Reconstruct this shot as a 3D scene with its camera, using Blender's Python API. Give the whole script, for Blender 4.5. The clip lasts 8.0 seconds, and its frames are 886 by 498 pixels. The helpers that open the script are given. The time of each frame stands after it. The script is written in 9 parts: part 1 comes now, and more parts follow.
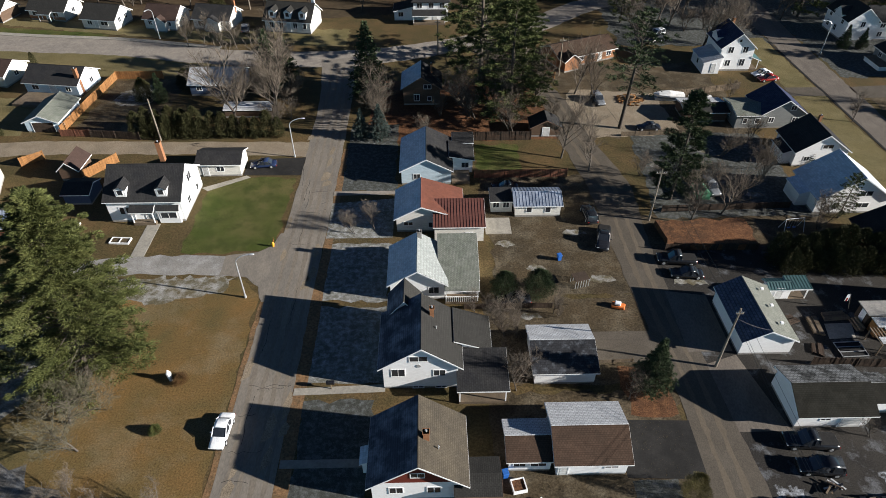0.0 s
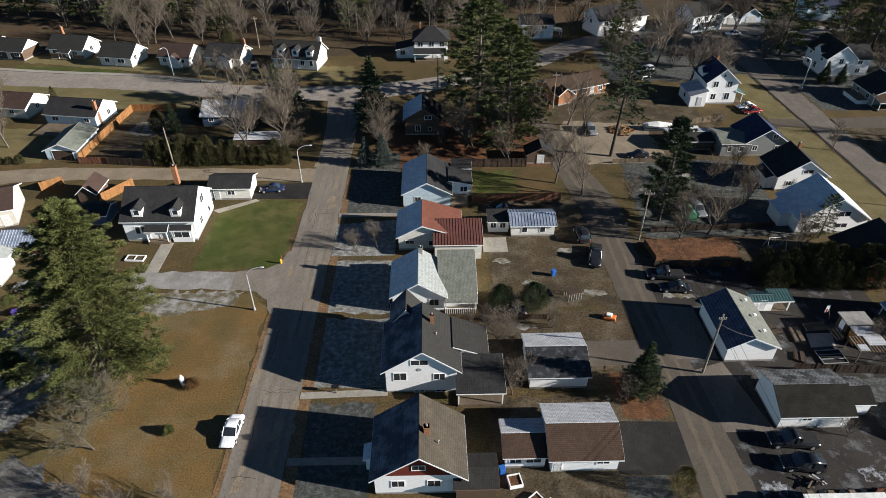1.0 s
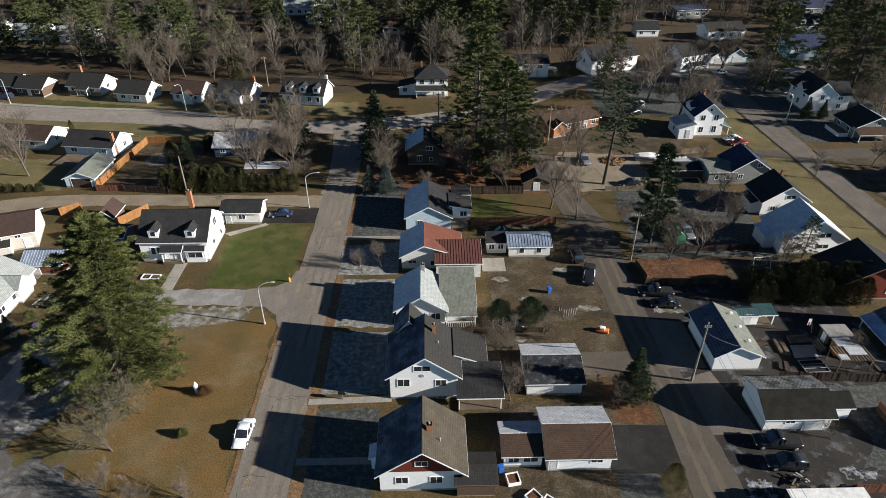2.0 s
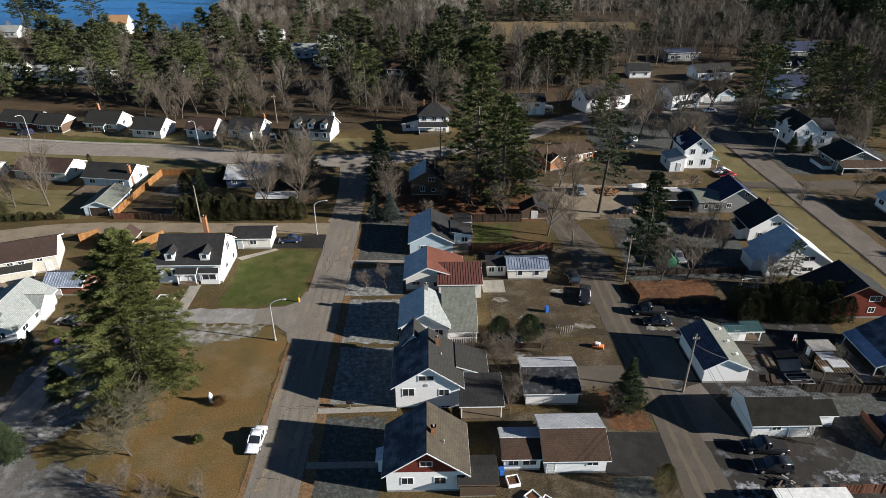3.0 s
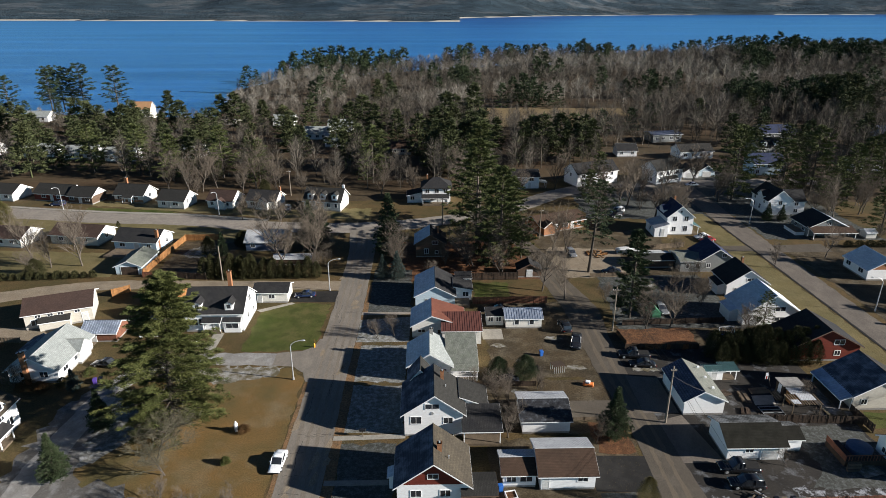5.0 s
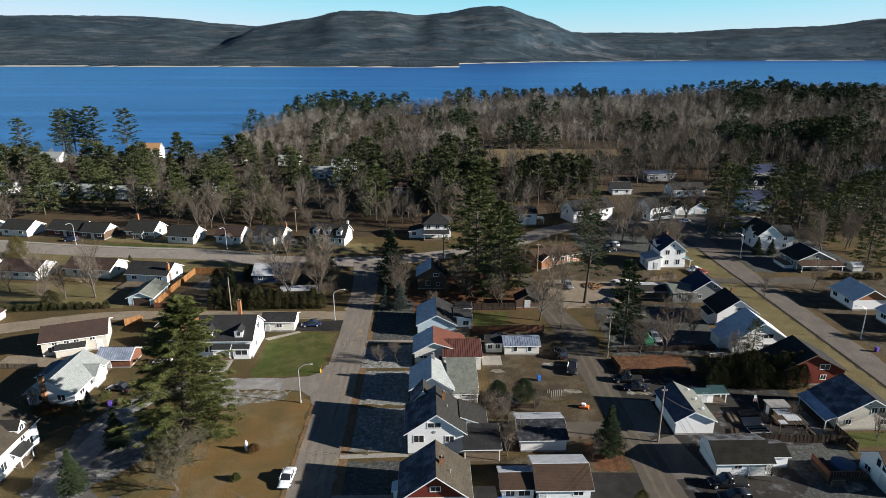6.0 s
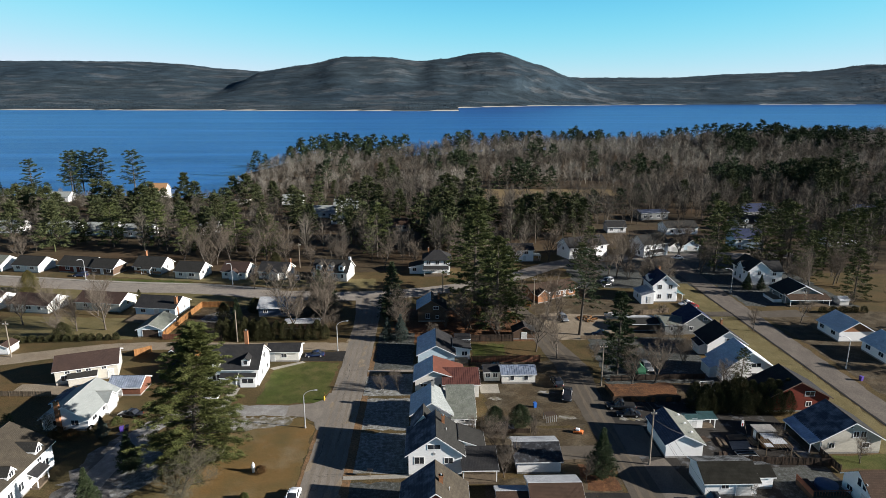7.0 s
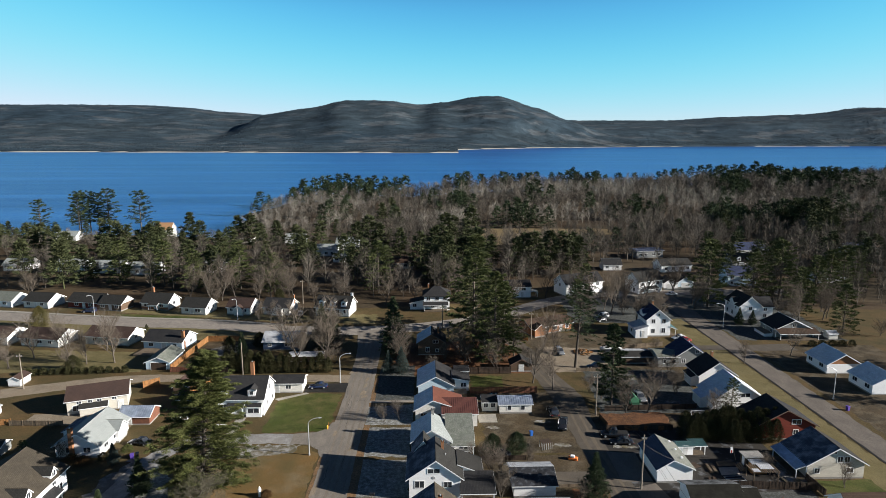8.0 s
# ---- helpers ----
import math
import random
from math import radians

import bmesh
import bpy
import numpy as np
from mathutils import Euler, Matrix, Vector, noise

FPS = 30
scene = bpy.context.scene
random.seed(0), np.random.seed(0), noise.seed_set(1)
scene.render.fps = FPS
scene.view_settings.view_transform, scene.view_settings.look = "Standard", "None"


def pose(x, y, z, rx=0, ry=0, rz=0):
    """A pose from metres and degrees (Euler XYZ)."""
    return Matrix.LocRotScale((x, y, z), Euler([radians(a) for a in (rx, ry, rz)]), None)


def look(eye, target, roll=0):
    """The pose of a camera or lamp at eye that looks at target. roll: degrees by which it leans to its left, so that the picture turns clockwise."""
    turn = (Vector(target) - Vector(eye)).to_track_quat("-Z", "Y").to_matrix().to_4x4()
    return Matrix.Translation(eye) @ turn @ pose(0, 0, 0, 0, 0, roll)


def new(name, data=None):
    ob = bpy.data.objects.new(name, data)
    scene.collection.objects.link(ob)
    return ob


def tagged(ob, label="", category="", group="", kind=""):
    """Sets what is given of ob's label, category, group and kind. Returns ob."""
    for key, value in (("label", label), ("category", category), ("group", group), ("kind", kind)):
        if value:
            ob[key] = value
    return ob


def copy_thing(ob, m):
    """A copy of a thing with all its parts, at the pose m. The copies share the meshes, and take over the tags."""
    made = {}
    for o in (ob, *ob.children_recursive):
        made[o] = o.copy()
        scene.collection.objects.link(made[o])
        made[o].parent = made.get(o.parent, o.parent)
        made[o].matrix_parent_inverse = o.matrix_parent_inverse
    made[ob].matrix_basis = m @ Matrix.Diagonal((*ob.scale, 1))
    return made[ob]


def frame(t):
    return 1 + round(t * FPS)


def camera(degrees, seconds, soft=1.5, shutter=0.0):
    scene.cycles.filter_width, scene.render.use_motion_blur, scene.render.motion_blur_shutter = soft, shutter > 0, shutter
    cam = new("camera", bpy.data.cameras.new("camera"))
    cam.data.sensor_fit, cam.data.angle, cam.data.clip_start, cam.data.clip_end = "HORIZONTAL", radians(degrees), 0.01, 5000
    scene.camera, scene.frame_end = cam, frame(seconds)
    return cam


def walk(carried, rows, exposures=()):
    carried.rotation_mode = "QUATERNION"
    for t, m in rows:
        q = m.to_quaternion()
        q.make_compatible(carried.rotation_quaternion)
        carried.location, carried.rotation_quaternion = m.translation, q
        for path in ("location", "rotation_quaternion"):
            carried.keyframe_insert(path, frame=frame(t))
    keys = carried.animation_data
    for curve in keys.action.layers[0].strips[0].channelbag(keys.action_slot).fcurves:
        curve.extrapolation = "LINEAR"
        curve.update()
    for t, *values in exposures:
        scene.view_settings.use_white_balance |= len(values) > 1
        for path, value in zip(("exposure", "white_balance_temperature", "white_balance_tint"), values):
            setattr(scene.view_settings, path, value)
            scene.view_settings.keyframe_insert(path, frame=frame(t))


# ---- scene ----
cam = camera(70.7, 8.0, soft=0.5)
METRES, EYE, TILT, LEAN, TURN = 51.1, 60.8, 0.0, 0.0, -1.3
ROWS = [
    (0.0, 0.0, 0.0, 0.0, 0.02, -40.5, -0.03),
    (0.5, 0.0009, -0.0583, 0.0009, 0.02, -38.6, -0.02),
    (1.0, 0.0006, -0.1175, 0.0021, 0.01, -36.74, -0.03),
    (1.5, -0.0008, -0.178, 0.0026, -0.02, -34.86, -0.03),
    (3.0, -0.0111, -0.3626, 0.0028, -0.01, -29.18, -0.03),
    (3.5, -0.0147, -0.4257, 0.0028, -0.01, -27.28, -0.03),
    (4.0, -0.0177, -0.4892, 0.0039, -0.02, -25.39, -0.04),
    (4.5, -0.0208, -0.5533, 0.0039, -0.03, -23.5, -0.04),
    (6.0, -0.0296, -0.7438, 0.0023, -0.06, -17.82, 0.0),
    (6.5, -0.0301, -0.8066, 0.0021, -0.07, -15.93, -0.02),
    (7.0, -0.0295, -0.8706, 0.0028, -0.1, -14.06, -0.02),
    (7.5, -0.0277, -0.9352, 0.0032, -0.1, -12.21, -0.01),
    (8.0, -0.0272, -0.9991, 0.0043, -0.11, -10.34, 0.01),
]
walk(cam, [(t, pose(0, 0, EYE, TILT, LEAN, TURN) @ pose(METRES * x, METRES * y, METRES * z, 90 + pitch, roll, yaw)) for t, x, y, z, yaw, pitch, roll in ROWS])
# ---- world, sun and exposure ----
SUN_EL, SUN_AZ = 19.0, 102.4      # degrees; azimuth clockwise from +y
world = bpy.data.worlds.new("sky_world")
scene.world = world
world.use_nodes = True
wn = world.node_tree
wn.nodes.clear()
sky = wn.nodes.new("ShaderNodeTexSky")
sky.sky_type = "NISHITA"
sky.sun_disc = False
sky.sun_elevation, sky.sun_rotation = radians(SUN_EL), radians(SUN_AZ)
sky.air_density, sky.dust_density, sky.ozone_density = 0.75, 0.0, 1.0
wbg = wn.nodes.new("ShaderNodeBackground")
SKY = 0.06
wbg.inputs["Strength"].default_value = SKY
wout = wn.nodes.new("ShaderNodeOutputWorld")


def sky_maths(kind, a, b):
    n = wn.nodes.new("ShaderNodeMath")
    n.operation = kind
    for i, v in enumerate((a, b)):
        if isinstance(v, bpy.types.NodeSocket):
            wn.links.new(v, n.inputs[i])
        else:
            n.inputs[i].default_value = v
    return n.outputs[0]


# dry winter air: pale at the horizon, the zenith a deep blue; each colour levels off towards the horizon
wsep, wjoin = wn.nodes.new("ShaderNodeSeparateColor"), wn.nodes.new("ShaderNodeCombineColor")
wn.links.new(sky.outputs["Color"], wsep.inputs[0])
for i, (top, knee, steep) in enumerate(((0.556, 6.85, 1.9), (0.357, 2.79, 3.55), (0.415, 3.29, 5.6))):
    x = sky_maths("POWER", sky_maths("DIVIDE", wsep.outputs[i], knee), steep)
    x = sky_maths("MULTIPLY", sky_maths("DIVIDE", x, sky_maths("ADD", x, 1.0)), top / SKY)
    wn.links.new(x, wjoin.inputs[i])
# higher up the blue is plainer and dimmer
whigh = wn.nodes.new("ShaderNodeMix")
whigh.data_type, whigh.blend_type = "RGBA", "MULTIPLY"
whigh.inputs[0].default_value, whigh.inputs[7].default_value = 1.0, (0.0158 / SKY, 0.0194 / SKY, 0.0272 / SKY, 1)
wn.links.new(sky.outputs["Color"], whigh.inputs[6])
wrise = wn.nodes.new("ShaderNodeMapRange")
wrise.interpolation_type = "SMOOTHSTEP"
wrise.inputs["From Min"].default_value, wrise.inputs["From Max"].default_value = 2.3, 3.0
wn.links.new(sky_maths("DIVIDE", wsep.outputs[2], wsep.outputs[0]), wrise.inputs["Value"])
wmix = wn.nodes.new("ShaderNodeMix")
wmix.data_type = "RGBA"
wn.links.new(wrise.outputs["Result"], wmix.inputs[0])
wn.links.new(wjoin.outputs[0], wmix.inputs[6])
wn.links.new(whigh.outputs[2], wmix.inputs[7])
wn.links.new(wmix.outputs[2], wbg.inputs["Color"])
wn.links.new(wbg.outputs["Background"], wout.inputs["Surface"])

sun = new("sun", bpy.data.lights.new("sun", "SUN"))
sun.data.energy, sun.data.angle, sun.data.color = 5.0, radians(0.55), (1.0, 0.955, 0.90)
sun_way = Vector((math.sin(radians(SUN_AZ)) * math.cos(radians(SUN_EL)), math.cos(radians(SUN_AZ)) * math.cos(radians(SUN_EL)), math.sin(radians(SUN_EL))))
sun.matrix_world = look(sun_way * 300, (0, 0, 0))
scene.view_settings.exposure = 1.22

# ---- materials ----
MATS = {}


def surf(name, cols, big=0.15, fine=3.0, rough=0.85, bump=0.3, metal=0.0, amount=0.5, edge=(0.45, 0.62), stretch=(1, 1, 1), island=0.0, spec=0.3, obj=0.0, grain=(0.72, 1.25), patch=0.0):
    """Two base colours mixed by broad noise, a third by a finer noise with a soft edge; grain and bump on top."""
    m = bpy.data.materials.new(name)
    m.use_nodes = True
    t = m.node_tree
    b = t.nodes["Principled BSDF"]
    L = t.links.new
    geo = t.nodes.new("ShaderNodeNewGeometry")
    mp = t.nodes.new("ShaderNodeMapping")
    mp.inputs["Scale"].default_value = stretch
    L(geo.outputs["Position"], mp.inputs["Vector"])

    def nz(scale, detail=4.0, rg=0.6):
        n = t.nodes.new("ShaderNodeTexNoise")
        n.inputs["Scale"].default_value, n.inputs["Detail"].default_value, n.inputs["Roughness"].default_value = scale, detail, rg
        L(mp.outputs["Vector"], n.inputs["Vector"])
        return n

    def ramp(src, a, z):
        r = t.nodes.new("ShaderNodeMapRange")
        r.inputs["From Min"].default_value, r.inputs["From Max"].default_value = a, z
        L(src, r.inputs["Value"])
        return r.outputs["Result"]

    def mix(fac, a, c, kind="MIX"):
        x = t.nodes.new("ShaderNodeMix")
        x.data_type, x.blend_type = "RGBA", kind
        for i, v in ((0, fac), (6, a), (7, c)):
            if isinstance(v, bpy.types.NodeSocket):
                L(v, x.inputs[i])
            else:
                x.inputs[i].default_value = v if i == 0 else (*v, 1)
        return x.outputs[2]

    n1, n2, n3 = nz(big), nz(fine, 8.0, 0.72), nz(patch or fine * 0.28, 6.0, 0.65)
    col = mix(ramp(n1.outputs["Fac"], 0.35, 0.65), cols[0], cols[1])
    if len(cols) > 2:
        f = ramp(n3.outputs["Fac"], *edge)
        k = t.nodes.new("ShaderNodeMath")
        k.operation = "MULTIPLY"
        k.inputs[1].default_value = amount
        L(f, k.inputs[0])
        col = mix(k.outputs[0], col, cols[2])
    g = t.nodes.new("ShaderNodeMapRange")
    g.inputs["From Min"].default_value, g.inputs["From Max"].default_value = (0.25, 0.75) if grain == (0.72, 1.25) else (0.37, 0.63)
    g.inputs["To Min"].default_value, g.inputs["To Max"].default_value = grain
    L(n2.outputs["Fac"], g.inputs["Value"])
    gc = t.nodes.new("ShaderNodeCombineColor")
    for i in range(3):
        L(g.outputs["Result"], gc.inputs[i])
    col = mix(1.0, col, gc.outputs[0], "MULTIPLY")
    for size, sock in ((island, geo.outputs["Random Per Island"]), (obj, None)):
        if size:
            if sock is None:
                sock = t.nodes.new("ShaderNodeObjectInfo").outputs["Random"]
            r = t.nodes.new("ShaderNodeMapRange")
            r.inputs["To Min"].default_value, r.inputs["To Max"].default_value = 1 - size, 1 + size
            L(sock, r.inputs["Value"])
            rc = t.nodes.new("ShaderNodeCombineColor")
            for i in range(3):
                L(r.outputs["Result"], rc.inputs[i])
            col = mix(1.0, col, rc.outputs[0], "MULTIPLY")
    L(col, b.inputs["Base Color"])
    b.inputs["Roughness"].default_value, b.inputs["Metallic"].default_value = rough, metal
    b.inputs["Specular IOR Level"].default_value = spec if rough < 0.65 else spec * 0.3
    if bump:
        bp = t.nodes.new("ShaderNodeBump")
        bp.inputs["Strength"].default_value, bp.inputs["Distance"].default_value = bump, 0.05
        L(n2.outputs["Fac"], bp.inputs["Height"])
        L(bp.outputs["Normal"], b.inputs["Normal"])
    MATS[name] = m
    return m


def courses(name, base, dark, frost=None, amount=0.0, rough=0.9, row=0.2, axis="y", edge=(0.4, 0.6), fine=4.0, joint=0.55, gap=0.018, patch=0.0, wide=1.6):
    """Shingled roof: courses with tabs, weathering, and where given a thin frost that lies between the tabs."""
    m = surf(name, [base, dark] + ([frost] if frost else []), big=0.5, fine=fine, rough=rough, bump=0.25, amount=amount, edge=edge, patch=patch)
    t = m.node_tree
    L = t.links.new
    b = t.nodes["Principled BSDF"]
    br = t.nodes.new("ShaderNodeTexBrick")
    geo = t.nodes.new("ShaderNodeNewGeometry")
    sx = t.nodes.new("ShaderNodeSeparateXYZ")
    cx = t.nodes.new("ShaderNodeCombineXYZ")
    L(geo.outputs["Position"], sx.inputs[0])
    L(sx.outputs["Y" if axis == "y" else "X"], cx.inputs["X"])
    L(sx.outputs["X" if axis == "y" else "Y"], cx.inputs["Y"])
    L(cx.outputs[0], br.inputs["Vector"])
    br.inputs["Scale"].default_value = 1.0
    br.inputs["Brick Width"].default_value, br.inputs["Row Height"].default_value = row * wide, row
    br.inputs["Mortar Size"].default_value = gap
    br.inputs["Color1"].default_value, br.inputs["Color2"].default_value = (1.1, 1.1, 1.1, 1), (0.85, 0.85, 0.85, 1)
    br.inputs["Mortar"].default_value = (joint, joint, joint, 1)
    src = b.inputs["Base Color"].links[0].from_socket
    x = t.nodes.new("ShaderNodeMix")
    x.data_type, x.blend_type = "RGBA", "MULTIPLY"
    x.inputs[0].default_value = 0.9
    L(src, x.inputs[6])
    L(br.outputs["Color"], x.inputs[7])
    L(x.outputs[2], b.inputs["Base Color"])
    return m


# ground and paving
G_DRY = surf("dry_grass", [(0.106, 0.0685, 0.0317), (0.0646, 0.0514, 0.0243), (0.0502, 0.0462, 0.0191)], big=0.07, fine=3.4, bump=0.5, amount=0.6, edge=(0.42, 0.68), grain=(0.62, 1.42), patch=0.35)
G_VERGE = surf("russet_verge", [(0.158, 0.092, 0.034), (0.085, 0.07, 0.03), (0.185, 0.15, 0.095)], big=0.09, fine=5.0, bump=0.2, amount=0.55, edge=(0.48, 0.72), grain=(0.66, 1.38), patch=0.16)
G_STRAW = surf("straw_verge", [(0.138, 0.11, 0.0504), (0.09, 0.0792, 0.0348), (0.162, 0.134, 0.0696)], big=0.1, fine=5.0, bump=0.4, amount=0.7, edge=(0.4, 0.7), grain=(0.7, 1.35), patch=0.3)
G_GREEN = surf("green_lawn", [(0.048, 0.062, 0.014), (0.1, 0.088, 0.034), (0.036, 0.048, 0.012)], big=0.13, fine=6.0, bump=0.6, amount=0.75, grain=(0.6, 1.45), patch=0.35)
# Frost over grass whose base colour is darkened for the shade it lies in.
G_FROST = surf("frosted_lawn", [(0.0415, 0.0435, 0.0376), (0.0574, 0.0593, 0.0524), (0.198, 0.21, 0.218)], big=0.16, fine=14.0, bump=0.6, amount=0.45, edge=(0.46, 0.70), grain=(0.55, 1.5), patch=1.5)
YARD = surf("worn_yard", [(0.072, 0.053, 0.031), (0.046, 0.037, 0.024), (0.155, 0.13, 0.092)], big=0.2, fine=3.6, bump=0.6, amount=0.6, grain=(0.55, 1.5), patch=0.3, edge=(0.47, 0.7))
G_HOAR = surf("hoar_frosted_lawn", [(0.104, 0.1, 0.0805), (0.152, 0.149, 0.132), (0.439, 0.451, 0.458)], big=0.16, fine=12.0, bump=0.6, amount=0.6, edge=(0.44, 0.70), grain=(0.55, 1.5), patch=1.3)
G_RIME = surf("rimed_grass", [(0.115, 0.095, 0.058), (0.095, 0.085, 0.055), (0.6, 0.61, 0.62)], big=0.3, fine=9.0, bump=0.5, amount=0.6, edge=(0.42, 0.78), grain=(0.65, 1.35), patch=0.7)
G_LITTER = surf("leaf_litter", [(0.112, 0.052, 0.026), (0.055, 0.032, 0.02), (0.15, 0.072, 0.034)], big=0.1, fine=6.0, bump=0.6, amount=0.7, grain=(0.5, 1.6), patch=1.2)
G_WOODS = surf("forest_floor", [(0.0707, 0.0462, 0.0272), (0.0544, 0.0435, 0.0272), (0.0872, 0.0653, 0.0381)], big=0.03, fine=0.7, bump=0.5, amount=0.6)
G_FIELD = surf("field_grass", [(0.177, 0.129, 0.068), (0.15, 0.112, 0.0612), (0.129, 0.102, 0.0544)], big=0.03, fine=0.5, bump=0.4, amount=0.5)
ASPHALT = surf("worn_asphalt", [(0.208, 0.182, 0.15), (0.163, 0.146, 0.124), (0.116, 0.105, 0.092)], big=0.3, fine=5.0, bump=0.1, amount=0.5, edge=(0.44, 0.66), rough=0.9, stretch=(1, 0.4, 1), grain=(0.86, 1.14), patch=0.4)
ASPH_OLD = surf("pale_asphalt", [(0.232, 0.204, 0.172), (0.185, 0.164, 0.143), (0.274, 0.244, 0.204)], big=0.15, fine=2.0, bump=0.15, amount=0.6, grain=(0.85, 1.15))
ASPH_NEW = surf("dark_asphalt", [(0.0196, 0.0191, 0.0186), (0.0255, 0.0245, 0.023), (0.0392, 0.0372, 0.0353)], big=0.2, fine=6.0, bump=0.15, amount=0.4, patch=0.4)
GRAVEL = surf("gravel_lane", [(0.0918, 0.0783, 0.0621), (0.0693, 0.0594, 0.0477), (0.115, 0.099, 0.0792)], big=0.3, fine=7.0, bump=0.4, amount=0.7, stretch=(1, 0.7, 1), grain=(0.8, 1.2), patch=0.3)
GRAVEL_FROST = surf("frosted_gravel", [(0.04, 0.036, 0.031), (0.026, 0.024, 0.022), (0.17, 0.178, 0.19)], big=0.15, fine=7.0, bump=0.6, amount=0.5, edge=(0.54, 0.66), grain=(0.6, 1.4), patch=0.45)
DIRT_RIME = surf("rimed_dirt", [(0.034, 0.031, 0.027), (0.024, 0.022, 0.020), (0.40, 0.42, 0.45)], big=0.15, fine=8.0, bump=0.5, amount=0.75, edge=(0.47, 0.62), grain=(0.6, 1.4), patch=0.9)
GRAVEL_TAN = surf("sandy_gravel", [(0.225, 0.179, 0.127), (0.174, 0.143, 0.104), (0.255, 0.213, 0.157)], big=0.2, fine=7.0, bump=0.4, amount=0.6, grain=(0.6, 1.35), patch=0.35)
SHOULDER = surf("reddish_gravel", [(0.20, 0.115, 0.058), (0.14, 0.088, 0.048), (0.09, 0.07, 0.042)], big=0.3, fine=3.0, bump=0.4, amount=0.6, grain=(0.6, 1.4))
LOT = surf("rimed_gravel_lot", [(0.118, 0.110, 0.100), (0.080, 0.076, 0.070), (0.27, 0.275, 0.28)], big=0.2, fine=6.0, bump=0.3, amount=0.5, edge=(0.48, 0.66), grain=(0.72, 1.28), patch=0.5)
LANE = surf("rimed_lane", [(0.235, 0.222, 0.202), (0.17, 0.162, 0.15), (0.4, 0.4, 0.395)], big=0.2, fine=6.0, bump=0.3, amount=0.45, edge=(0.45, 0.7), grain=(0.75, 1.25), patch=0.5)
ASPH_GREY = surf("grey_asphalt", [(0.135, 0.116, 0.097), (0.108, 0.094, 0.080), (0.165, 0.142, 0.118)], big=0.25, fine=5.0, bump=0.15, amount=0.6, stretch=(1, 0.5, 1), grain=(0.8, 1.2), patch=0.4)
CONCRETE = surf("concrete", [(0.315, 0.292, 0.247), (0.262, 0.244, 0.21), (0.203, 0.188, 0.158)], big=0.5, fine=3.0, bump=0.15, amount=0.5)
# buildings
WHITE = surf("white_siding", [(0.764, 0.764, 0.755), (0.728, 0.728, 0.718), (0.619, 0.609, 0.582)], big=0.4, fine=2.5, bump=0.08, amount=0.12, grain=(0.9, 1.08), rough=0.55, stretch=(1, 1, 6))
OFFWHITE = surf("offwhite_siding", [(0.66, 0.64, 0.58), (0.58, 0.56, 0.51), (0.48, 0.46, 0.42)], big=0.4, fine=2.5, bump=0.08, amount=0.3, rough=0.6, stretch=(1, 1, 6))
BEIGE = surf("beige_siding", [(0.5, 0.47, 0.4), (0.45, 0.42, 0.36), (0.38, 0.355, 0.305)], big=0.4, fine=2.5, bump=0.08, amount=0.3, rough=0.6, stretch=(1, 1, 6))
GREY = surf("grey_siding", [(0.2, 0.208, 0.2), (0.168, 0.176, 0.172), (0.136, 0.14, 0.136)], big=0.4, fine=2.5, bump=0.08, amount=0.3, rough=0.6, stretch=(1, 1, 6))
BLUE = surf("pale_blue_siding", [(0.48, 0.58, 0.64), (0.42, 0.52, 0.58), (0.34, 0.43, 0.49)], big=0.4, fine=2.5, bump=0.08, amount=0.3, rough=0.6, stretch=(1, 1, 6))
NAVY = surf("navy_siding", [(0.06, 0.09, 0.15), (0.05, 0.075, 0.13), (0.08, 0.10, 0.14)], big=0.4, fine=2.5, bump=0.08, amount=0.3, rough=0.6, stretch=(1, 1, 6))
REDS = surf("red_siding", [(0.156, 0.036, 0.024), (0.126, 0.03, 0.021), (0.096, 0.027, 0.021)], big=0.4, fine=2.5, bump=0.1, amount=0.4, rough=0.7, stretch=(1, 1, 6))
BROWNS = surf("brown_siding", [(0.12, 0.08, 0.056), (0.096, 0.064, 0.044), (0.072, 0.048, 0.036)], big=0.4, fine=2.5, bump=0.1, amount=0.4, rough=0.7, stretch=(1, 1, 6))
BRICK = surf("orange_brick", [(0.315, 0.15, 0.075), (0.27, 0.128, 0.0675), (0.21, 0.105, 0.06)], big=0.6, fine=5.0, bump=0.3, amount=0.5, rough=0.85)
STONE = surf("foundation_block", [(0.285, 0.27, 0.247), (0.232, 0.225, 0.21), (0.165, 0.158, 0.15)], big=0.8, fine=4.0, bump=0.3, amount=0.5)
TRIM = surf("white_trim", [(0.80, 0.80, 0.79), (0.74, 0.74, 0.73)], big=1.0, fine=5.0, bump=0.03, rough=0.5)
TRIM_BROWN = surf("brown_trim", [(0.16, 0.10, 0.07), (0.12, 0.08, 0.06)], big=1.0, fine=5.0, bump=0.05, rough=0.6)
R_TAN = courses("tan_shingles", (0.074, 0.0625, 0.0465), (0.061, 0.0515, 0.0385), (0.052, 0.045, 0.036), 0.6, fine=8.0, patch=0.5)
R_GREY = courses("grey_shingles", (0.0335, 0.0325, 0.030), (0.0255, 0.025, 0.0237), (0.046, 0.0445, 0.040), 0.5, fine=8.0, patch=0.5)
R_DARK = courses("dark_shingles", (0.0265, 0.0265, 0.0281), (0.0359, 0.0351, 0.0343), row=0.25)
R_MOSSDK = courses("dark_mossy_shingles", (0.0135, 0.0128, 0.0095), (0.0105, 0.0100, 0.0080), (0.030, 0.029, 0.023), 0.4, axis="x", fine=8.0, patch=0.8)
